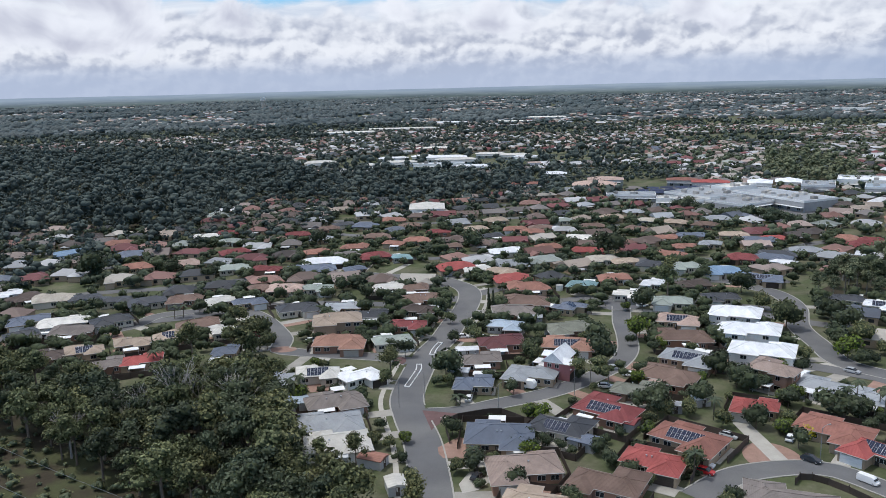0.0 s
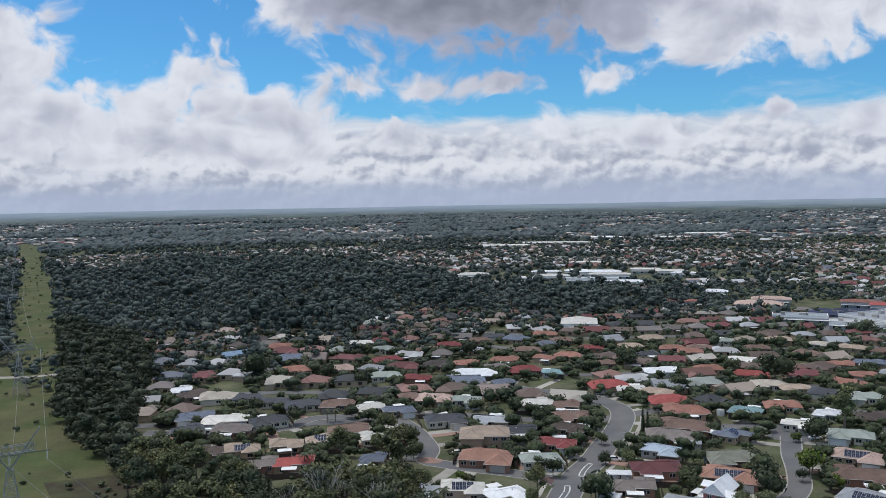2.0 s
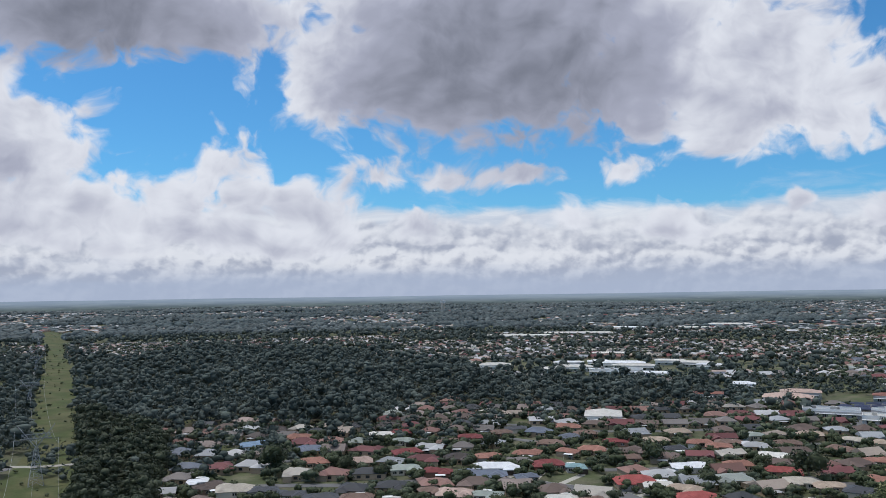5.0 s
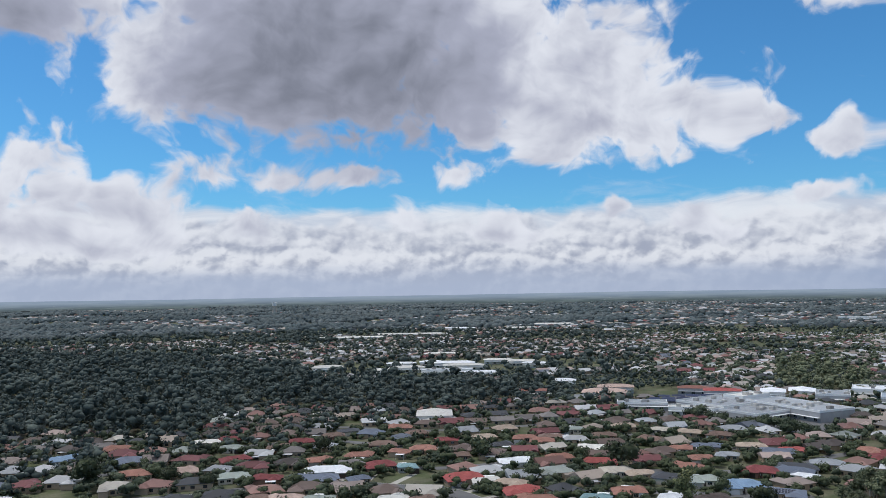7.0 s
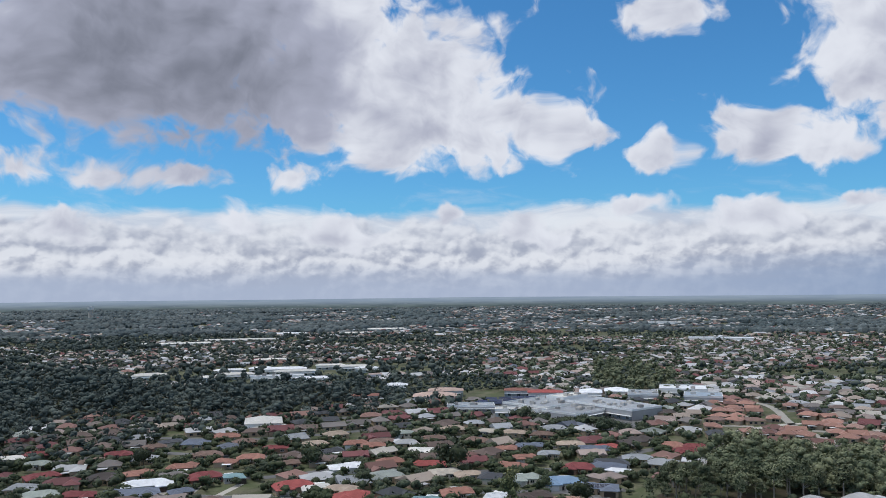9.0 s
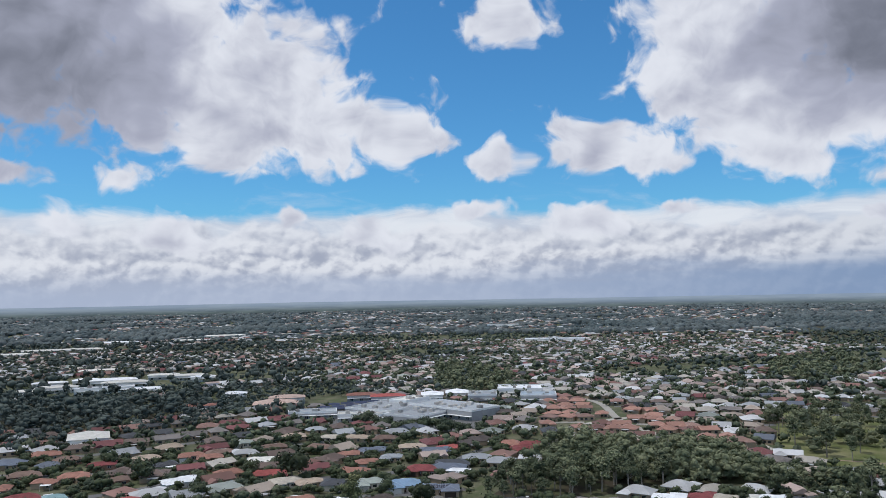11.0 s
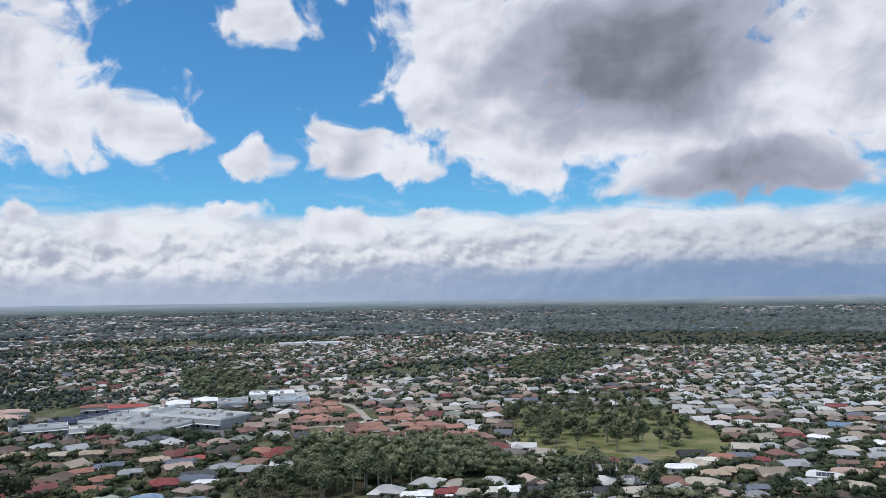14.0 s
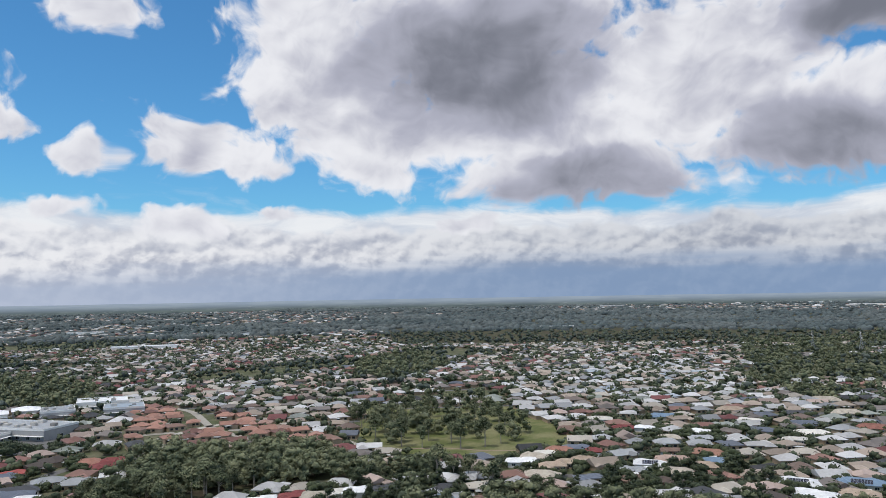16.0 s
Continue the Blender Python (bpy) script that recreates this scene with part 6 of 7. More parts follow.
class Rows:
    """Joined simple houses: walls, roof, dark windows; one material for each colour."""

    def __init__(self):
        self.s, self.names = Shape(), ["wall", "glass"]

    def put(self, x, y, rot, w, d, colour, openings=True, wing=True):
        if colour not in self.names:
            self.names.append(colour)
        s = Shape()
        s.box(-w / 2, w / 2, -d / 2, d / 2, -1, 2.75, 0)
        k = self.names.index(colour)
        turned = random.Random(int(x * 3 + y * 5))
        end = 1.0 if turned.random() < 0.22 else 0.0
        s.hip(-w / 2 - 0.5, w / 2 + 0.5, -d / 2 - 0.5, d / 2 + 0.5, 2.85, turned.uniform(18, 26), end, k)
        if wing and turned.random() < 0.7:
            q, sx = w * turned.uniform(0.3, 0.45), turned.choice((-1, 1))
            cx, out = sx * (w / 2 - q / 2), turned.uniform(1.5, 4)
            s.box(cx - q / 2 + 0.01, cx + q / 2 - 0.01, d / 2 - 1, d / 2 + out, -1, 2.73, 0)
            s.hip(cx - q / 2 - 0.5, cx + q / 2 + 0.5, d / 2 - q * 0.9, d / 2 + out + 0.5, 2.853, 22, end, k)
        if wing and turned.random() < 0.4:
            if "white" not in self.names:
                self.names.append("white")
            cx = turned.uniform(-0.25, 0.25) * w
            s.box(cx - 2.4, cx + 2.4, d / 2 + 0.6, d / 2 + 4.2, 2.3, 2.42, self.names.index("white"))
        if wing:
            q = w * 0.42
            sx = 1 if int(x + y) % 2 else -1
            cx = sx * (w / 2 - q / 2)
            s.box(cx - q / 2 + 0.01, cx + q / 2 - 0.01, -d / 2 - 3, -d / 2 + 1, -1, 2.74, 0)
            s.hip(cx - q / 2 - 0.5, cx + q / 2 + 0.5, -d / 2 - 3.5, -d / 2 + q * 0.9, 2.856, 22, 0, k)
        if openings:
            for sy in (-1, 1):
                for u in (-0.3, 0.05, 0.32):
                    yy = sy * (d / 2 + 0.03)
                    s.box(u * w - 0.9, u * w + 0.9, min(yy, yy - sy * 0.1), max(yy, yy - sy * 0.1), 0.8, 2.1, 1)
        c, n, z = math.cos(radians(rot)), math.sin(radians(rot)), land(x, y)
        self.s.add([(x + a * c - b * n, y + a * n + b * c, h + z) for a, b, h in s.v], [], 0)
        base = len(self.s.v) - len(s.v)
        self.s.f += [tuple(i + base for i in f) for f in s.f]
        self.s.m += s.m

    def done(self, name, label):
        mats = [WALL["tan"], M_GLASS] + [HAZED_ROOF[k] for k in self.names[2:]]
        return tagged(new(name, self.s.mesh(name, mats)), label, "houses", kind="stuff")


grid_ = {}
for x_, y_ in HOUSE_SPOTS:
    grid_.setdefault((int(x_ // 20), int(y_ // 20)), []).append((x_, y_))


def taken(x, y, gap):
    k = (int(x // 20), int(y // 20))
    return any((x - a) ** 2 + (y - b) ** 2 < gap * gap for i in (-1, 0, 1) for j in (-1, 0, 1) for a, b in grid_.get((k[0] + i, k[1] + j), ()))


def in_grove(x, y):
    """Inside the ragged wood at the east."""
    return within(x, y, WOOD_D) and noise.noise((x / 90, y / 60, 3)) > -0.2


def suburb(name, label, r0, r1, turn, seed, palette, keep, openings=True, skip=BLOCKED, many=(2, 3, 3, 4), gaps=(20, 27), step=(14.5, 18.0), paving=None, wide=(10.5, 15.5)):
    """Bent rows of houses back to back along streets, with yard trees."""
    rng = random.Random(seed)
    rows, lanes, yards = Rows(), Shape(), []
    ca, sa = math.cos(radians(turn)), math.sin(radians(turn))
    v, k = -r1, 0
    while v < r1:
        v += gaps[k % 2 == 0]
        k += 1
        u, run = -r1, []
        while u < r1:
            u += rng.uniform(*step)
            bend = 40 * noise.noise((u / 170, v / 230, seed)) + 22 * noise.noise((u / 70, v / 300, seed + 5))
            x, y = u * ca - (v + bend) * sa, u * sa + (v + bend) * ca
            r = math.hypot(x, y)
            ok = r0 < r < r1 and in_view(x, y) and keep(x, y) and not any(within(x, y, p) for p in skip) and not in_grove(x, y)
            if ok and k % 2:
                sx, sy = x + gaps[1] / 2 * sa, y - gaps[1] / 2 * ca
                run.append((sx, sy))
            elif len(run) > 2:
                strip(lanes, np.array(run), 6.5, 0.12)
                run = []
            else:
                run = []
            if not ok or taken(x, y, step[0] - 1.5) or road_distance(x, y)[0] < 11:
                continue
            w, d = rng.uniform(*wide), min(wide[1] - 3, rng.uniform(8.5, 11))
            if rng.random() < 0.07:
                yards += [(x + rng.uniform(-5, 5), y + rng.uniform(-5, 5)) for _ in range(4)]
                continue
            rows.put(x, y, turn + rng.uniform(-22, 22) + (180 if k % 2 else 0), w, d, rng.choice(palette(x, y) if callable(palette) else palette), openings, True)
            grid_.setdefault((int(x // 20), int(y // 20)), []).append((x, y))
            for _ in range(rng.choice(many)):
                a = rng.uniform(0, 6.28)
                yards.append((x + math.cos(a) * rng.uniform(8, 13), y + math.sin(a) * rng.uniform(8, 13)))
        if len(run) > 2:
            strip(lanes, np.array(run), 6.5, 0.12)
    rows.done(name, label)
    if lanes.f:
        tagged(new("road_far", lanes.mesh("road_far", paving or M_ASPHALT)), "grey asphalt streets between the farther houses", "road", kind="stuff")
    return yards


dim_ = lambda x, y: x < 0.17 * y + 320 * noise.noise((x / 300, y / 300, 4))
PALE_BLOCK = [(540, 330), (600, 440), (760, 470), (880, 390), (745, 235), (600, 240)]
mixed = lambda x, y: ["white", "cream", "beige", "grey", "beige", "lightblue", "tan"] if within(x, y, PALE_BLOCK) else PALETTE + PALE + PALE + ["charcoal", "greybrown", "tanbrown", "slate", "grey", "grey"]
right_ = lambda x, y: x > 0.62 * y - 60
left_ = lambda x, y: x <= 0.62 * y - 60
lanes_ = [smooth_line(q, 3.0) for q in ESTATE_LANES]
for q_ in lanes_:
    s_ = Shape()
    strip(s_, q_, 5.5, 0.14)
    tagged(new("road_estate", s_.mesh("road_estate", M_CONCRETE)), "pale concrete lane between terracotta-roofed units", "road", kind="structure")
yards_ = suburb("suburb_houses", "rows of brick houses with red, brown and grey roofs", 300, 640, 8, 4, PALETTE, left_, many=(5, 6, 7), gaps=(20, 27))
yards_ += suburb("suburb_houses", "rows of pale brick houses with beige and grey roofs", 225, 640, -42, 5, mixed, right_, many=(2, 3, 3), gaps=(18, 25), step=(13.5, 16.5), wide=(9.5, 14))
yards_ += suburb("suburb_houses", "dense rows of terracotta-roofed units", 330, 720, -35, 6, ["estate", "estate", "estate", "redbrown", "terracotta"], lambda x, y: within(x, y, ESTATE) and all(np.hypot(*(q - (x, y)).T).min() > 7.5 for q in lanes_), True, [SHOP_WOOD], (0, 0, 1, 1), (12.5, 21), (9.5, 12.5), M_CONCRETE, (8.0, 11.5))
yards_ = [p for p in yards_ if not taken(*p, 6.2) and road_distance(*p)[0] > 6]
wood("yard_trees", [p for p in yards_ if math.hypot(*p) > 430 and not dim_(*p)], "olive green trees in the farther yards", "tiny", "round", (3.5, 7.5), (M_DARKLEAF, M_DARKLEAF), 53)
wood("yard_trees", [p for p in yards_ if math.hypot(*p) > 430 and dim_(*p)], "dark green trees in the farther yards", "tiny", "round", (4, 8), (M_DARKLEAF, M_DARKLEAF), 52)
wood("yard_trees", [p for p in yards_ if math.hypot(*p) <= 430], "dark green trees in the yards along the streets", "far", "round", (3, 7), (M_DARKLEAF, M_DARKLEAF), 50)
yards_ = suburb("distant_houses", "distant houses with pale and red roofs", 640, 1500, 8, 7, PALETTE + PALE, lambda x, y: left_(x, y) and noise.noise((x / 260, y / 160, 1)) > -0.2, False, many=(3, 4, 5), gaps=(18, 24), step=(12.5, 15.5), wide=(9, 13.5))
yards_ += suburb("distant_houses", "distant houses with pale roofs", 640, 1500, -38, 8, mixed, lambda x, y: right_(x, y) and noise.noise((x / 260, y / 160, 2)) > -0.3, False, many=(3, 3, 4), gaps=(18, 24), step=(12.5, 15.5), wide=(9, 13.5))
wood("yard_trees", [p for p in yards_ if not taken(*p, 7) and not dim_(*p)], "olive trees between distant houses", "tiny", "round", (4.5, 8.8), (M_DARKLEAF, M_DARKLEAF), 55)
wood("yard_trees", [p for p in yards_ if not taken(*p, 7) and dim_(*p)], "dark trees between distant houses", "tiny", "round", (4.5, 9.5), (M_FOREST, M_DARKLEAF), 51)

# trees among the houses below the park
NEAR_EAST = [(r * math.sin(radians(a)), r * math.cos(radians(a))) for r, a in ((215, 46), (330, 46), (330, 56), (560, 56), (560, 84), (215, 84))]
spots_ = [p for p in scatter(NEAR_EAST, 9.5, 75) if not taken(*p, 8.5) and not within(*p, PARK) and not within(*p, SHOP_WOOD)]
wood("yard_trees", spots_, "dark green trees and tall shrubs among the houses", "far", "round", (3.5, 7.5), (M_DARKLEAF, M_DARKLEAF), 76)

LOW_BELT = [(213, 241), (250, 262), (289, 293), (308, 264), (303, 205), (330, 165), (392, 145), (358, 106), (316, 98), (265, 170)]
spots_ = [p for p in scatter(LOW_BELT, 6.5, 81) if not taken(*p, 8)]
wood("eucalypt_wood", spots_, "dark green tree belt in front of the eastern houses", "mid", "belt", (7, 12), (M_DARKLEAF, M_CORE_SHADE), 82)

# woods between the distant houses on the shaded side
SECTOR = [(r * math.sin(radians(a)), r * math.cos(radians(a))) for r, a in ((600, -32), (1000, -32), (1500, -32), (1560, -15), (1560, 0), (1500, 22), (1000, 22), (560, 22), (560, 0), (590, -16))]
spots_ = [p for p in scatter(SECTOR, 13.0, 73, 4200, 3) if noise.noise((p[0] / 210, p[1] / 120, 6)) > 0.12 and not taken(*p, 10.5) and not any(within(*p, q) for q in (SCHOOL, SHOPS, FOREST, CORRIDOR, WEST))]
wood("far_woods", spots_, "dark woods between the distant houses", "tiny", "round", (8, 14), (M_FOREST, M_FOREST), 74)

# distant houses and woods out to the hills
rng_ = random.Random(12)
rows_, woods_ = Rows(), []


def town(x, y):
    """How built-up a far place is."""
    return noise.noise((x / 520, y / 420, 7)) + 0.6 * noise.noise((x / 170, y / 150, 8)) + 0.12


for _ in range(31000):
    r_ = 640 + 2820 * rng_.random() ** 0.7
    a_ = radians(rng_.uniform(-50, 85))
    x_, y_ = r_ * math.sin(a_), r_ * math.cos(a_)
    if within(x_, y_, CORRIDOR) or within(x_, y_, SHOPS) or within(x_, y_, FOREST) or within(x_, y_, WEST):
        continue
    built_ = -1 if within(x_, y_, WOOD_C) else town(x_, y_) + (0.12 if a_ > 0.3 else -0.12 if a_ < -0.1 else 0)
    if r_ < 1500 and within(x_, y_, WOOD_C):
        woods_.append((x_, y_, 1.0))
    elif r_ < 1500:
        if not taken(x_, y_, 11):
            woods_.append((x_, y_, 1.0))
    elif built_ > 0.08 and rng_.random() < 0.5:
        rows_.put(x_, y_, rng_.uniform(-25, 25) - math.degrees(a_), rng_.uniform(10, 17), rng_.uniform(9, 12), rng_.choice(PALE + PALE + PALETTE), False, False)
    else:
        woods_.append((x_, y_, 0.62 if built_ > 0.1 else 1.0))
for k_, (x_, y_) in enumerate([(3281, 1141), (3809, 1169), (3611, 945), (3842, 842), (3548, 676), (2951, 755)]):
    for j_ in range(3):
        rows_.put(x_ + 70 * j_ - 60, y_ - 90 * j_ + 80, 12 + 7 * j_, 62 - 9 * (k_ % 3), 34, ("white", "cream", "grey")[(k_ + j_) % 3], False, False)
rows_.done("distant_houses", "scattered distant houses and halls with pale roofs")


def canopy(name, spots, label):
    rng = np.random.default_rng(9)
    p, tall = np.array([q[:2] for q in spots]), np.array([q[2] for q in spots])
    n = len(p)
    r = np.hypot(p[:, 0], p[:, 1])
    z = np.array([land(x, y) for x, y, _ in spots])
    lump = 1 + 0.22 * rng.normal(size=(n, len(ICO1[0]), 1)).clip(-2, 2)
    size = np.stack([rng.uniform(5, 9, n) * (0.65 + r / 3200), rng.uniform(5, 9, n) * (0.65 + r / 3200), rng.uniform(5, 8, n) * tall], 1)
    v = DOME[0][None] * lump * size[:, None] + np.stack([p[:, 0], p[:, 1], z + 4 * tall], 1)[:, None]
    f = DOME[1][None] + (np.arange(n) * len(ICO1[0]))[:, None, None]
    tagged(new(name, array_mesh(name, v.reshape(-1, 3), f.reshape(-1, 3), M_HAZED_WOODS)), label, "trees", kind="stuff")


wood("far_trees", [q[:2] for q in woods_ if math.hypot(q[0], q[1]) < 1700 and dim_(q[0], q[1])], "dark green trees among the distant houses", "tiny", "round", (8, 14), (M_FOREST, M_FOREST), 61)
wood("far_trees", [q[:2] for q in woods_ if math.hypot(q[0], q[1]) < 1700 and not dim_(q[0], q[1])], "grey-green trees among the distant houses", "tiny", "round", (6, 12), (M_DARKLEAF, M_FOREST), 62)
canopy("far_woods", [q for q in woods_ if math.hypot(q[0], q[1]) >= 1700], "distant grey-green woods with painted haze reaching to the horizon")

# ---- power line ----
def pylon(x, y, rot, h=27.0):
    """A lattice tower with a wide cross-arm."""
    ob = thing("power_pylon", x, y, rot, "grey galvanised lattice power pylon among trees", "pylon", "power pylons")
    legs = [(-3.2, -3.2), (3.2, -3.2), (3.2, 3.2), (-3.2, 3.2)]
    waist = h * 0.62
    for a, b in legs:
        part("leg", Shape().bar((a, b, -0.3), (a * 0.22, b * 0.22, waist), 0.16).mesh("leg", M_STEEL), ob)
    for k in range(5):
        z0, z1 = waist * k / 5, waist * (k + 1) / 5
        f0, f1 = 1 - 0.78 * k / 5, 1 - 0.78 * (k + 1) / 5
        s = Shape()
        for i in range(4):
            (a, b), (c, d) = legs[i], legs[(i + 1) % 4]
            s.bar((a * f0, b * f0, z0), (c * f1, d * f1, z1), 0.08).bar((c * f0, d * f0, z0), (a * f1, b * f1, z1), 0.08).bar((a * f1, b * f1, z1), (c * f1, d * f1, z1), 0.07)
        part("bracing", s.mesh("bracing", M_STEEL), ob)
    for sx in (-1, 1):
        s = Shape()
        for sy in (-0.7, 0.7):
            s.bar((0, sy, waist), (sx * 7.5, sy * 0.5, h), 0.14).bar((sx * 0.5, sy, waist + 3), (sx * 6, sy * 0.5, h - 4.5), 0.08)
        s.bar((sx * 7.5, -0.4, h), (sx * 7.5, 0.4, h), 0.1)
        part("horn", s.mesh("horn", M_STEEL), ob)
    s = Shape()
    for sy in (-0.7, 0.7):
        s.bar((-10, 0, h - 6.5), (10, 0, h - 6.5), 0.1).bar((-6.4, sy, h - 6), (6.4, sy, h - 6), 0.14).bar((-6.2, sy, h - 4), (6.2, sy, h - 4), 0.1)
        for i in range(8):
            s.bar((-6.2 + i * 1.55, sy, h - 6), (-5.4 + i * 1.55, sy, h - 4), 0.06).bar((-5.4 + i * 1.55, sy, h - 4), (-4.65 + i * 1.55, sy, h - 6), 0.06)
    part("crossarm", s.mesh("crossarm", M_STEEL), ob)
    for px in (-9, 0, 9):
        part("insulator", Shape().bar((px, 0, h - 6.5), (px, 0, h - 9), 0.14, 0, 6).mesh("insulator", M_WHITE), ob)
    return ob


PYLONS = [(20, 75, 58), (-152, 180, 40), (-260, 317, 40), (-420, 505, 40), (-600, 730, 40), (-900, 1100, 40)]
for x_, y_, r_ in PYLONS + [(*(1134, 293), 20), (*(1145, 237), 20)]:
    pylon(x_, y_, r_)
for k_ in range(len(PYLONS) - 1):
    (xa, ya, ra), (xb, yb, rb) = PYLONS[k_], PYLONS[k_ + 1]
    for off_ in (-9, 0, 9):
        ca_, sa_ = math.cos(radians(ra)), math.sin(radians(ra))
        s_ = Shape()
        pts_ = [(xa + off_ * ca_ + (xb - xa) * i / 14, ya + off_ * sa_ + (yb - ya) * i / 14, 18 - 26 * (i / 14) * (1 - i / 14)) for i in range(15)]
        s_.tube(pts_, 0.05)
        tagged(new("power_line", s_.mesh("power_line", M_STEEL)), "thin sagging grey power line between pylons", "cable", "power lines")


# ---- vehicles ----
def wheel_mesh():
    s = Shape()
    s.bar((0, -0.11, 0), (0, 0.11, 0), 0.33, 0, 12).bar((0, -0.12, 0), (0, 0.12, 0), 0.2, 1, 10)
    return s.mesh("wheel", [M_TYRE, M_ALU])


WHEEL = wheel_mesh()


def loft(profile, half, mat, name):
    """A body from side outlines: rows of (x, z_low, z_high, half width)."""
    s = Shape()
    v, f = [], []
    for x, z0, z1, w in profile:
        v += [(x, -w, z0), (x, w, z0), (x, w * 0.97, (z0 + z1) / 2), (x, w * 0.86, z1), (x, -w * 0.86, z1), (x, -w * 0.97, (z0 + z1) / 2)]
    n = len(profile)
    for i in range(n - 1):
        for j in range(6):
            f.append((i * 6 + j, i * 6 + (j + 1) % 6, (i + 1) * 6 + (j + 1) % 6, (i + 1) * 6 + j))
    f += [tuple(range(6))[::-1], tuple(range((n - 1) * 6, n * 6))]
    return s.add(v, f).mesh(name, mat)


BODY = [(-2.2, 0.4, 0.75, 0.8), (-2.1, 0.3, 0.9, 0.88), (-1.3, 0.25, 0.95, 0.9), (0.5, 0.25, 0.95, 0.9), (1.5, 0.25, 0.88, 0.88), (2.1, 0.3, 0.75, 0.82), (2.2, 0.4, 0.62, 0.76)]
CABIN = [(-1.9, 0.9, 0.95, 0.8), (-1.4, 0.9, 1.38, 0.74), (-0.2, 0.9, 1.46, 0.74), (0.4, 0.9, 1.4, 0.74), (1.2, 0.88, 0.92, 0.8)]
ROOFTOP = [(-1.45, 1.36, 1.42, 0.66), (-0.2, 1.44, 1.5, 0.68), (0.42, 1.38, 1.44, 0.66)]
VAN = [(-2.4, 0.4, 1.85, 0.92), (-2.2, 0.3, 1.98, 0.95), (1.0, 0.3, 1.98, 0.95), (1.5, 0.3, 1.75, 0.93), (2.1, 0.3, 1.0, 0.9), (2.5, 0.4, 0.8, 0.82)]
CAR_PARTS = {k: (loft(BODY, 0.9, m, "body"), loft(CABIN, 0.8, M_GLASS, "cabin_glass"), loft(ROOFTOP, 0.7, m, "roof"), loft(VAN, 0.95, m, "body")) for k, m in M_CAR.items()}
s_ = Shape()
s_.box(1.15, 1.95, -0.8, 0.8, 1.05, 1.6)
VAN_GLASS = s_.mesh("cabin_glass", M_GLASS)
LAMP = Shape().box(-0.04, 0.04, -0.2, 0.2, -0.07, 0.07).mesh("headlight", M_WHITE)


def car(x, y, rot, colour, van=False):
    ob = thing("van" if van else "car", x, y, rot, f"{colour} {'delivery van' if van else 'family car'} parked beside the street", "van" if van else "car", "parked vehicles", z=0.08)
    body, glass, top, vbody = CAR_PARTS[colour]
    if van:
        ob.scale = (0.9, 0.88, 0.85)
    part("body", vbody if van else body, ob)
    part("cabin_glass", VAN_GLASS if van else glass, ob)
    if not van:
        part("roof", top, ob)
    for a in (-1.35, 1.4):
        for b in (-0.82, 0.82):
            part("wheel", WHEEL, ob, pose(a, b, 0.33))
    for b in (-0.55, 0.55):
        part("headlight", LAMP, ob, pose(2.42 if van else 2.17, b, 0.66))
    return ob


car(88.1, 155.6, -55, 'white', True)
car(80.6, 165.7, -46, 'black')
car(80.7, 176.8, 55, 'white')
car(84.0, 181.7, 55, 'silver')
car(66.8, 178.8, -45, 'silver')
car(5.1, 205.6, 79, 'white')
car(24.4, 216.2, -21, 'white')
car(55.4, 161.3, -39, 'red')
car(56.4, 164.5, -39, 'white')
car(43.8, 212.3, -12, 'white')
car(97.0, 261.1, 40, 'silver')
car(5.6, 161.2, 57, 'black')
car(-35.8, 265.0, 8, 'white')
car(-32.5, 266.1, 7, 'white')
car(10.1, 260.3, -2, 'white')
car(4.7, 260.1, -1, 'white')
car(52.6, 220.7, -23, 'white')
car(73.9, 293.0, 16, 'white')
car(-46.6, 259.6, 10, 'white')
car(126.3, 284.5, 46, 'white')
car(134.5, 262.6, 3, 'silver')
car(-10.4, 268.9, 72, 'silver')
car(49.2, 226.6, 8, 'silver')
car(116.8, 219.6, -48, 'silver')


# ---- garden things ----
def caravan(x, y, rot):
    ob = thing("caravan", x, y, rot, "white touring caravan parked on a lawn", "caravan", z=0.05)
    part("body", loft([(-2.6, 0.7, 2.2, 1.05), (-2.3, 0.5, 2.6, 1.15), (2.0, 0.5, 2.6, 1.15), (2.6, 0.7, 1.9, 1.05)], 1.1, M_WHITE, "body"), ob)
    for sy in (-1, 1):
        part("window", Shape().box(-1.2, 0.2, -0.02, 0.02, 1.4, 2.0).mesh("window", M_GLASS), ob, pose(0, sy * 1.15, 0))
        part("wheel", WHEEL, ob, pose(0, sy, 0.33))
    part("drawbar", Shape().bar((2.5, 0.5, 0.6), (3.7, 0, 0.5), 0.05).bar((2.5, -0.5, 0.6), (3.7, 0, 0.5), 0.05).mesh("drawbar", M_STEEL), ob)


caravan(21.8, 213.4, -30)
caravan(-141.5, 269.0, 10)


def shed(x, y, rot, w, d, colour, label):
    ob = thing("garden_shed", x, y, rot, label, "shed", "garden sheds")
    part("wall", Shape().box(-w / 2, w / 2, -d / 2, d / 2, 0, 2.2).mesh("wall", WALL["grey"]), ob)
    s = Shape()
    s.hip(-w / 2 - 0.2, w / 2 + 0.2, -d / 2 - 0.2, d / 2 + 0.2, 2.3, 12, 1.0)
    part("roof", s.mesh("roof", ROOF[colour]), ob)
    part("door", DOOR, ob, pose(0, -d / 2 - 0.02, 0))


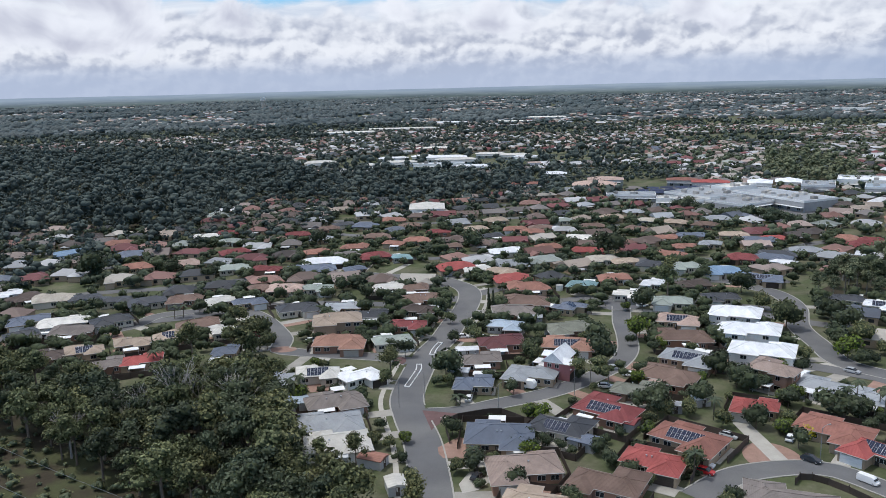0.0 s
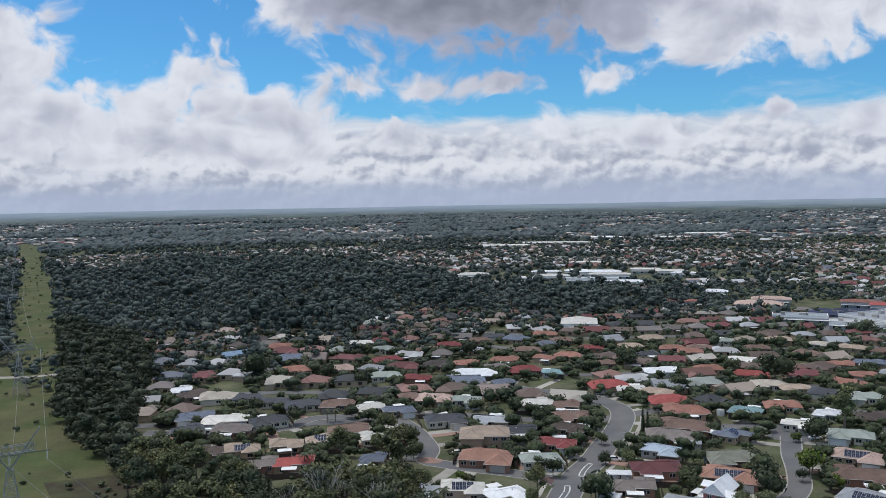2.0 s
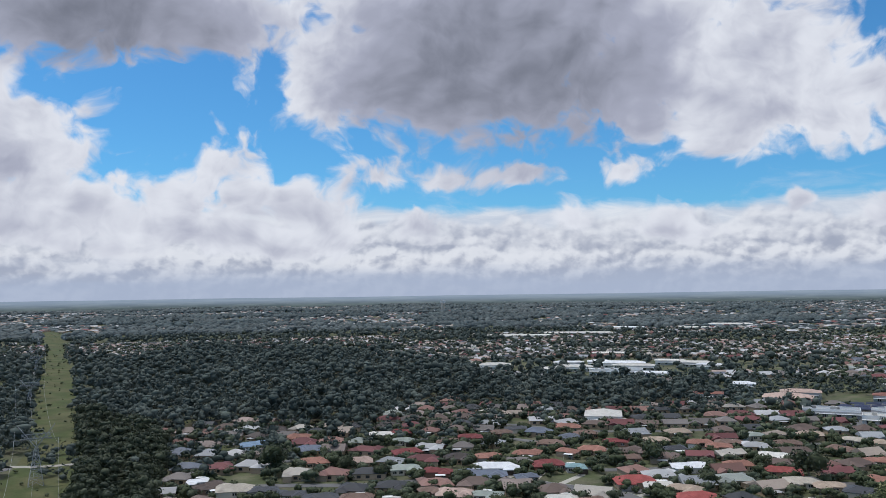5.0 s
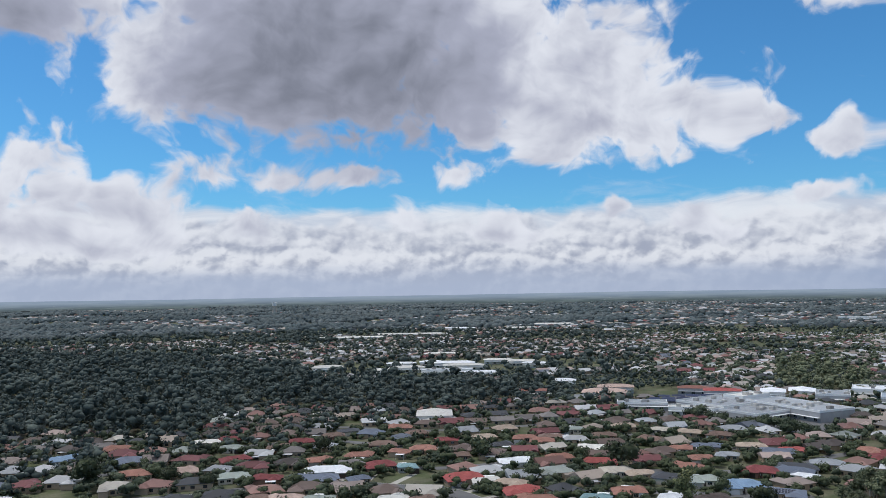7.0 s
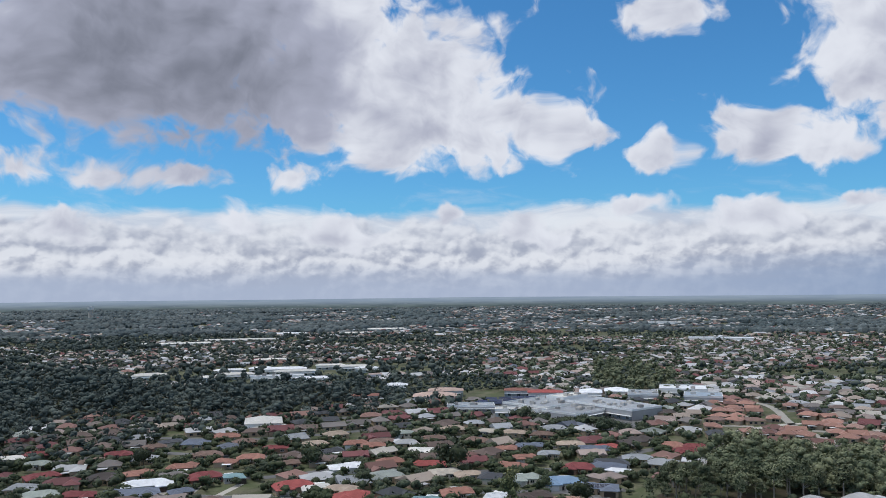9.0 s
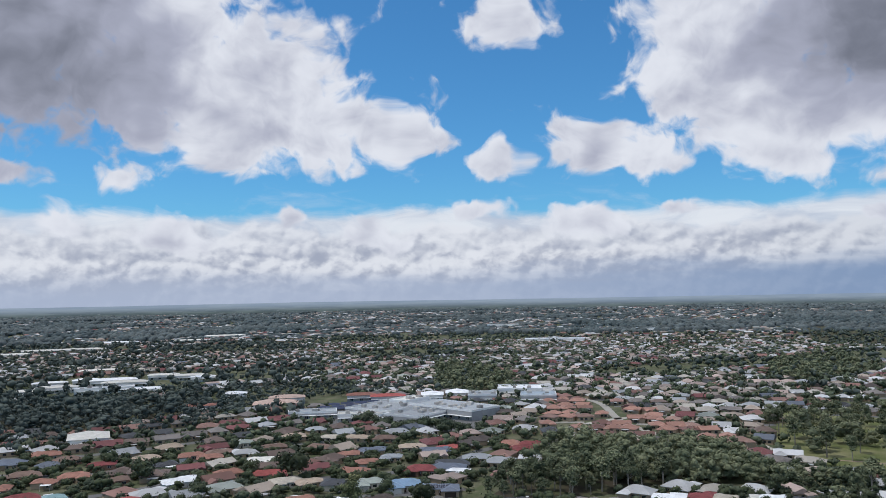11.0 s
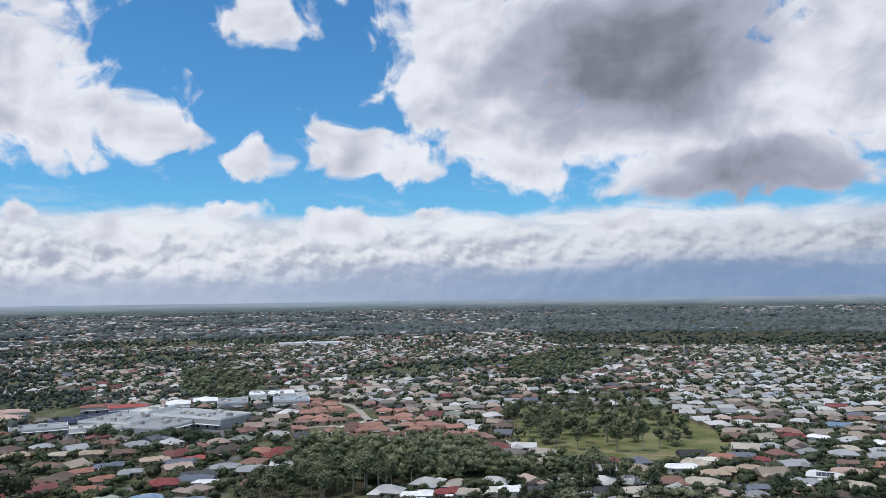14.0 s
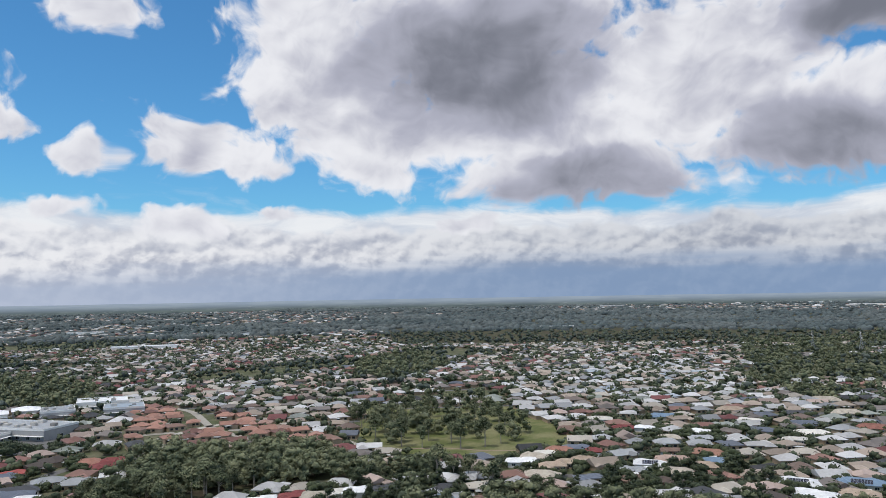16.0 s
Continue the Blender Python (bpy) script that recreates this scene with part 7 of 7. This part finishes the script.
shed(-41.6, 203.2, 12, 6.0, 6.0, 'lightblue', 'open carport with pale blue metal roof')
shed(-18.0, 168.6, 66, 4.0, 6.0, 'orange', 'small shed with faded orange roof')
shed(-26.5, 169.9, 9, 5.0, 4.0, 'white', 'small white metal garden shed')
shed(31.5, 175.4, -35, 6.5, 5.0, 'slate', 'slate-roofed shed in a back yard')
shed(-12.1, 156.7, 14, 4.0, 5.0, 'cream', 'small cream metal garden shed')
shed(57.8, 209.7, -30, 4.5, 4.5, 'pink', 'small garden shed with salmon roof')
shed(43.4, 185.7, -33, 6.0, 5.0, 'darkred', 'red-roofed garage shed beside a house')
shed(2.7, 223.3, 79, 4.0, 6.0, 'white', 'white metal awning beside a house')
shed(5.7, 242.5, 4, 7.0, 4.0, 'white', 'white flat-roofed carport on a driveway')
shed(15.1, 240.2, 6, 4.0, 4.0, 'white', 'flat white patio cover beside a house')
shed(66.3, 198.9, 12, 4.0, 3.5, 'white', 'small white gazebo on a lawn')
shed(58.7, 194.8, -17, 3.0, 3.0, 'grey', 'small grey metal garden shed')
shed(97.0, 216.9, -44, 10.0, 6.0, 'white', 'white patio roof beside the house')
shed(96.4, 201.8, -41, 10.0, 4.0, 'white', 'white carport roof beside a pool')
shed(27.9, 185.6, -34, 3.0, 3.0, 'white', 'small white metal yard awning')
shed(31.2, 276.4, -6, 5.0, 4.0, 'grey', 'small grey metal yard shed')
shed(-29.7, 274.4, 6, 8.0, 6.0, 'white', 'cream garage beside the two-storey house')
shed(-22.6, 255.7, 5, 5.0, 4.0, 'white', 'small white metal garden shed')
shed(-6.7, 292.3, 1, 6.0, 4.0, 'white', 'small white metal yard shed')


def water_tank(x, y):
    ob = thing("water_tank", x, y, 0, "cream corrugated rainwater tank beside a house", "tank", "water tanks")
    part("tank", Shape().bar((0, 0, 0), (0, 0, 2.4), 1.5, 0, 16).mesh("tank", M_WHITE), ob)
    part("lid", Shape().bar((0, 0, 2.4), (0, 0, 2.7), 1.5, 0, 16, 0.3).mesh("lid", M_GUTTER), ob)


water_tank(34.2, 261.9)
water_tank(96.2, 293.9)
water_tank(75.1, 327.0)
water_tank(46.2, 320.2)
water_tank(32.6, 280.3)


def pool(x, y, rot, w, d):
    ob = thing("swimming_pool", x, y, rot, "blue swimming pool with pale paving", "pool", z=0.06)
    part("paving", Shape().box(-w / 2 - 1, w / 2 + 1, -d / 2 - 1, d / 2 + 1, -0.1, 0.04).mesh("paving", M_CONCRETE), ob)
    part("water", Shape().box(-w / 2, w / 2, -d / 2, d / 2, 0.0, 0.055).mesh("water", M_WATER), ob)



pool(97.3, 209.4, -20, 8, 4)

def palm(x, y, h):
    rnd = random.Random(int(x * 9 + y))
    ob = thing("palm", x, y, 0, "garden palm with arching green fronds", "palm", "garden palms")
    part("trunk", Shape().bar((0, 0, -0.2), (0.15, 0.1, h), 0.16, 0, 7, 0.11).mesh("trunk", M_BARK), ob)
    for k in range(14):
        a, up, n = rnd.uniform(0, 6.28), rnd.uniform(-0.2, 1.0), 6
        v, f = [], []
        for i in range(n + 1):
            u = i / n
            r, z = 2.3 * u, h + up * 1.5 * u - 1.6 * u * u
            wd = 0.38 * math.sin(math.pi * min(0.97, u * 0.9 + 0.1))
            for sg in (-1, 0, 1):
                v.append((0.15 + r * math.cos(a) - sg * wd * math.sin(a), 0.1 + r * math.sin(a) + sg * wd * math.cos(a), z - abs(sg) * wd * 0.6))
        for i in range(n):
            f += [(i * 3, i * 3 + 1, i * 3 + 4, i * 3 + 3), (i * 3 + 1, i * 3 + 2, i * 3 + 5, i * 3 + 4)]
        part("frond", Shape().add(v, f).mesh("frond", M_DARKLEAF), ob)



palm(-41.9, 209.0, 7.0)
palm(-44.5, 208.5, 6.0)
palm(-43.0, 206.7, 6.0)
palm(1.5, 201.9, 3.0)
palm(2.6, 202.6, 2.6)
palm(4.6, 168.2, 4.0)
palm(104.6, 193.4, 8.0)
palm(107.2, 184.9, 8.0)
palm(109.1, 190.7, 7.0)
palm(66.4, 188.9, 6.0)
palm(64.3, 257.9, 5.0)
palm(-90.6, 238.6, 6.0)
palm(-92.3, 236.5, 6.0)
palm(52.3, 159.3, 6.0)
palm(99.6, 189.1, 8.0)
palm(-103.8, 291.1, 5.0)
palm(-100.8, 292.4, 5.0)


def dead_tree(x, y, h, seed):
    """Bare bleached branches."""
    rnd = random.Random(seed)
    ob = thing("dead_tree", x, y, rnd.uniform(0, 360), "bare bleached dead eucalypt in the wood", "tree", "dead trees")
    part("trunk", Shape().bar((0, 0, -0.3), (0.3, 0.1, h * 0.45), 0.3, 0, 7, 0.2).mesh("trunk", M_DEAD), ob)
    for k in range(6):
        s = Shape()

        def grow(p, d, n, r, depth):
            q = p + d * n
            s.bar(p, q, r, 0, 5, r * 0.6)
            if depth:
                for _ in range(3):
                    e = (d + Vector((rnd.uniform(-0.6, 0.6), rnd.uniform(-0.6, 0.6), rnd.uniform(-0.1, 0.5)))).normalized()
                    grow(p + d * n * rnd.uniform(0.5, 1), e, n * rnd.uniform(0.5, 0.8), r * 0.55, depth - 1)

        a = k * 1.05 + rnd.uniform(-0.4, 0.4)
        grow(Vector((0.3, 0.1, h * rnd.uniform(0.3, 0.45))), Vector((math.cos(a) * 0.6, math.sin(a) * 0.6, 0.9)).normalized(), h * 0.26, 0.15, 3)
        part("branch", s.mesh("branch", M_DEAD), ob)



dead_tree(-69.2, 191.6, 20, 0)
dead_tree(-77.5, 182.7, 16, 1)
dead_tree(-52.8, 188.5, 17, 2)
dead_tree(-60.9, 196.9, 16, 3)
dead_tree(-90.1, 175.3, 13, 4)
dead_tree(-64.8, 195.1, 15, 5)


def street_lamp(x, y, rot):
    ob = thing("street_lamp", x, y, rot, "slim grey steel street lamp with curved arm", "street lamp", "street lamps")
    part("pole", Shape().bar((0, 0, -0.2), (0, 0, 7.5), 0.09, 0, 6, 0.06).mesh("pole", M_STEEL), ob)
    part("arm", Shape().bar((0, 0, 7.5), (0.8, 0, 8.0), 0.05, 0, 5).bar((0.8, 0, 8.0), (1.9, 0, 8.1), 0.05, 0, 5).mesh("arm", M_STEEL), ob)
    part("lamp_head", Shape().box(1.7, 2.4, -0.15, 0.15, 8.0, 8.15).mesh("lamp_head", M_GUTTER), ob)



street_lamp(12.6, 197.6, 5)
street_lamp(-7.1, 207.6, 175)
street_lamp(-13.8, 201.4, 220)
street_lamp(6.4, 265.2, 340)
street_lamp(83.1, 166.7, 21)
street_lamp(34.2, 207.1, 230)

def hedge(x, y, rot, n, h=1.1):
    ob = thing("hedge", x, y, rot, "clipped dark green garden hedge", "hedge", "garden hedges")
    for k in range(n):
        part("clump", TREES["shrub"][k % 3][0], ob, Matrix.Translation((k * 1.1, 0.1 * (k % 2), -0.1)) @ Matrix.Diagonal((h * 0.95, h * 0.8, h, 1)))



hedge(45.4, 156.6, 26, 10)
hedge(-13.5, 171.7, 45, 3)
hedge(-9.5, 158.2, 95, 8)


def long_fence(pts, high, label):
    ob = thing("fence", *pts[0], 0, label, "fence", "street fences")
    x0, y0 = pts[0]
    for (xa, ya), (xb, yb) in zip(pts, pts[1:]):
        n = math.hypot(xb - xa, yb - ya)
        turn = math.degrees(math.atan2(yb - ya, xb - xa))
        part("fence_panel", Shape().box(0, n, -0.03, 0.03, 0, high).mesh("fence_panel", M_TIMBER), ob, pose(xa - x0, ya - y0, 0, 0, 0, turn))
        part("fence_post", POST, ob, pose(xa - x0, ya - y0, 0))


long_fence([(-0.4, 178.7), (-1.3, 185.4), (-1.0, 189.8), (1.8, 192.6), (6.5, 194.3), (10.0, 195.4), (13.2, 195.4), (16.6, 192.0), (20.5, 187.5)], 1.8, "dark timber fence curving round a street corner")
long_fence([(72.5, 155.2), (74.5, 157.6), (77.0, 157.2), (79.5, 155.0), (82.0, 151.5), (85.0, 146.0)], 1.5, "dark timber fence along the bend of the street")


def water_tower(x, y, h):
    ob = thing("water_tower", x, y, 0, "pale concrete water tower among distant woods", "tower")
    part("shaft", Shape().bar((0, 0, -2), (0, 0, h * 0.72), 7, 0, 16, 6).mesh("shaft", M_CONCRETE), ob)
    part("tank", Shape().bar((0, 0, h * 0.72), (0, 0, h), 8, 0, 20, 9).mesh("tank", M_WHITE), ob)


water_tower(-596, 2685, 40)
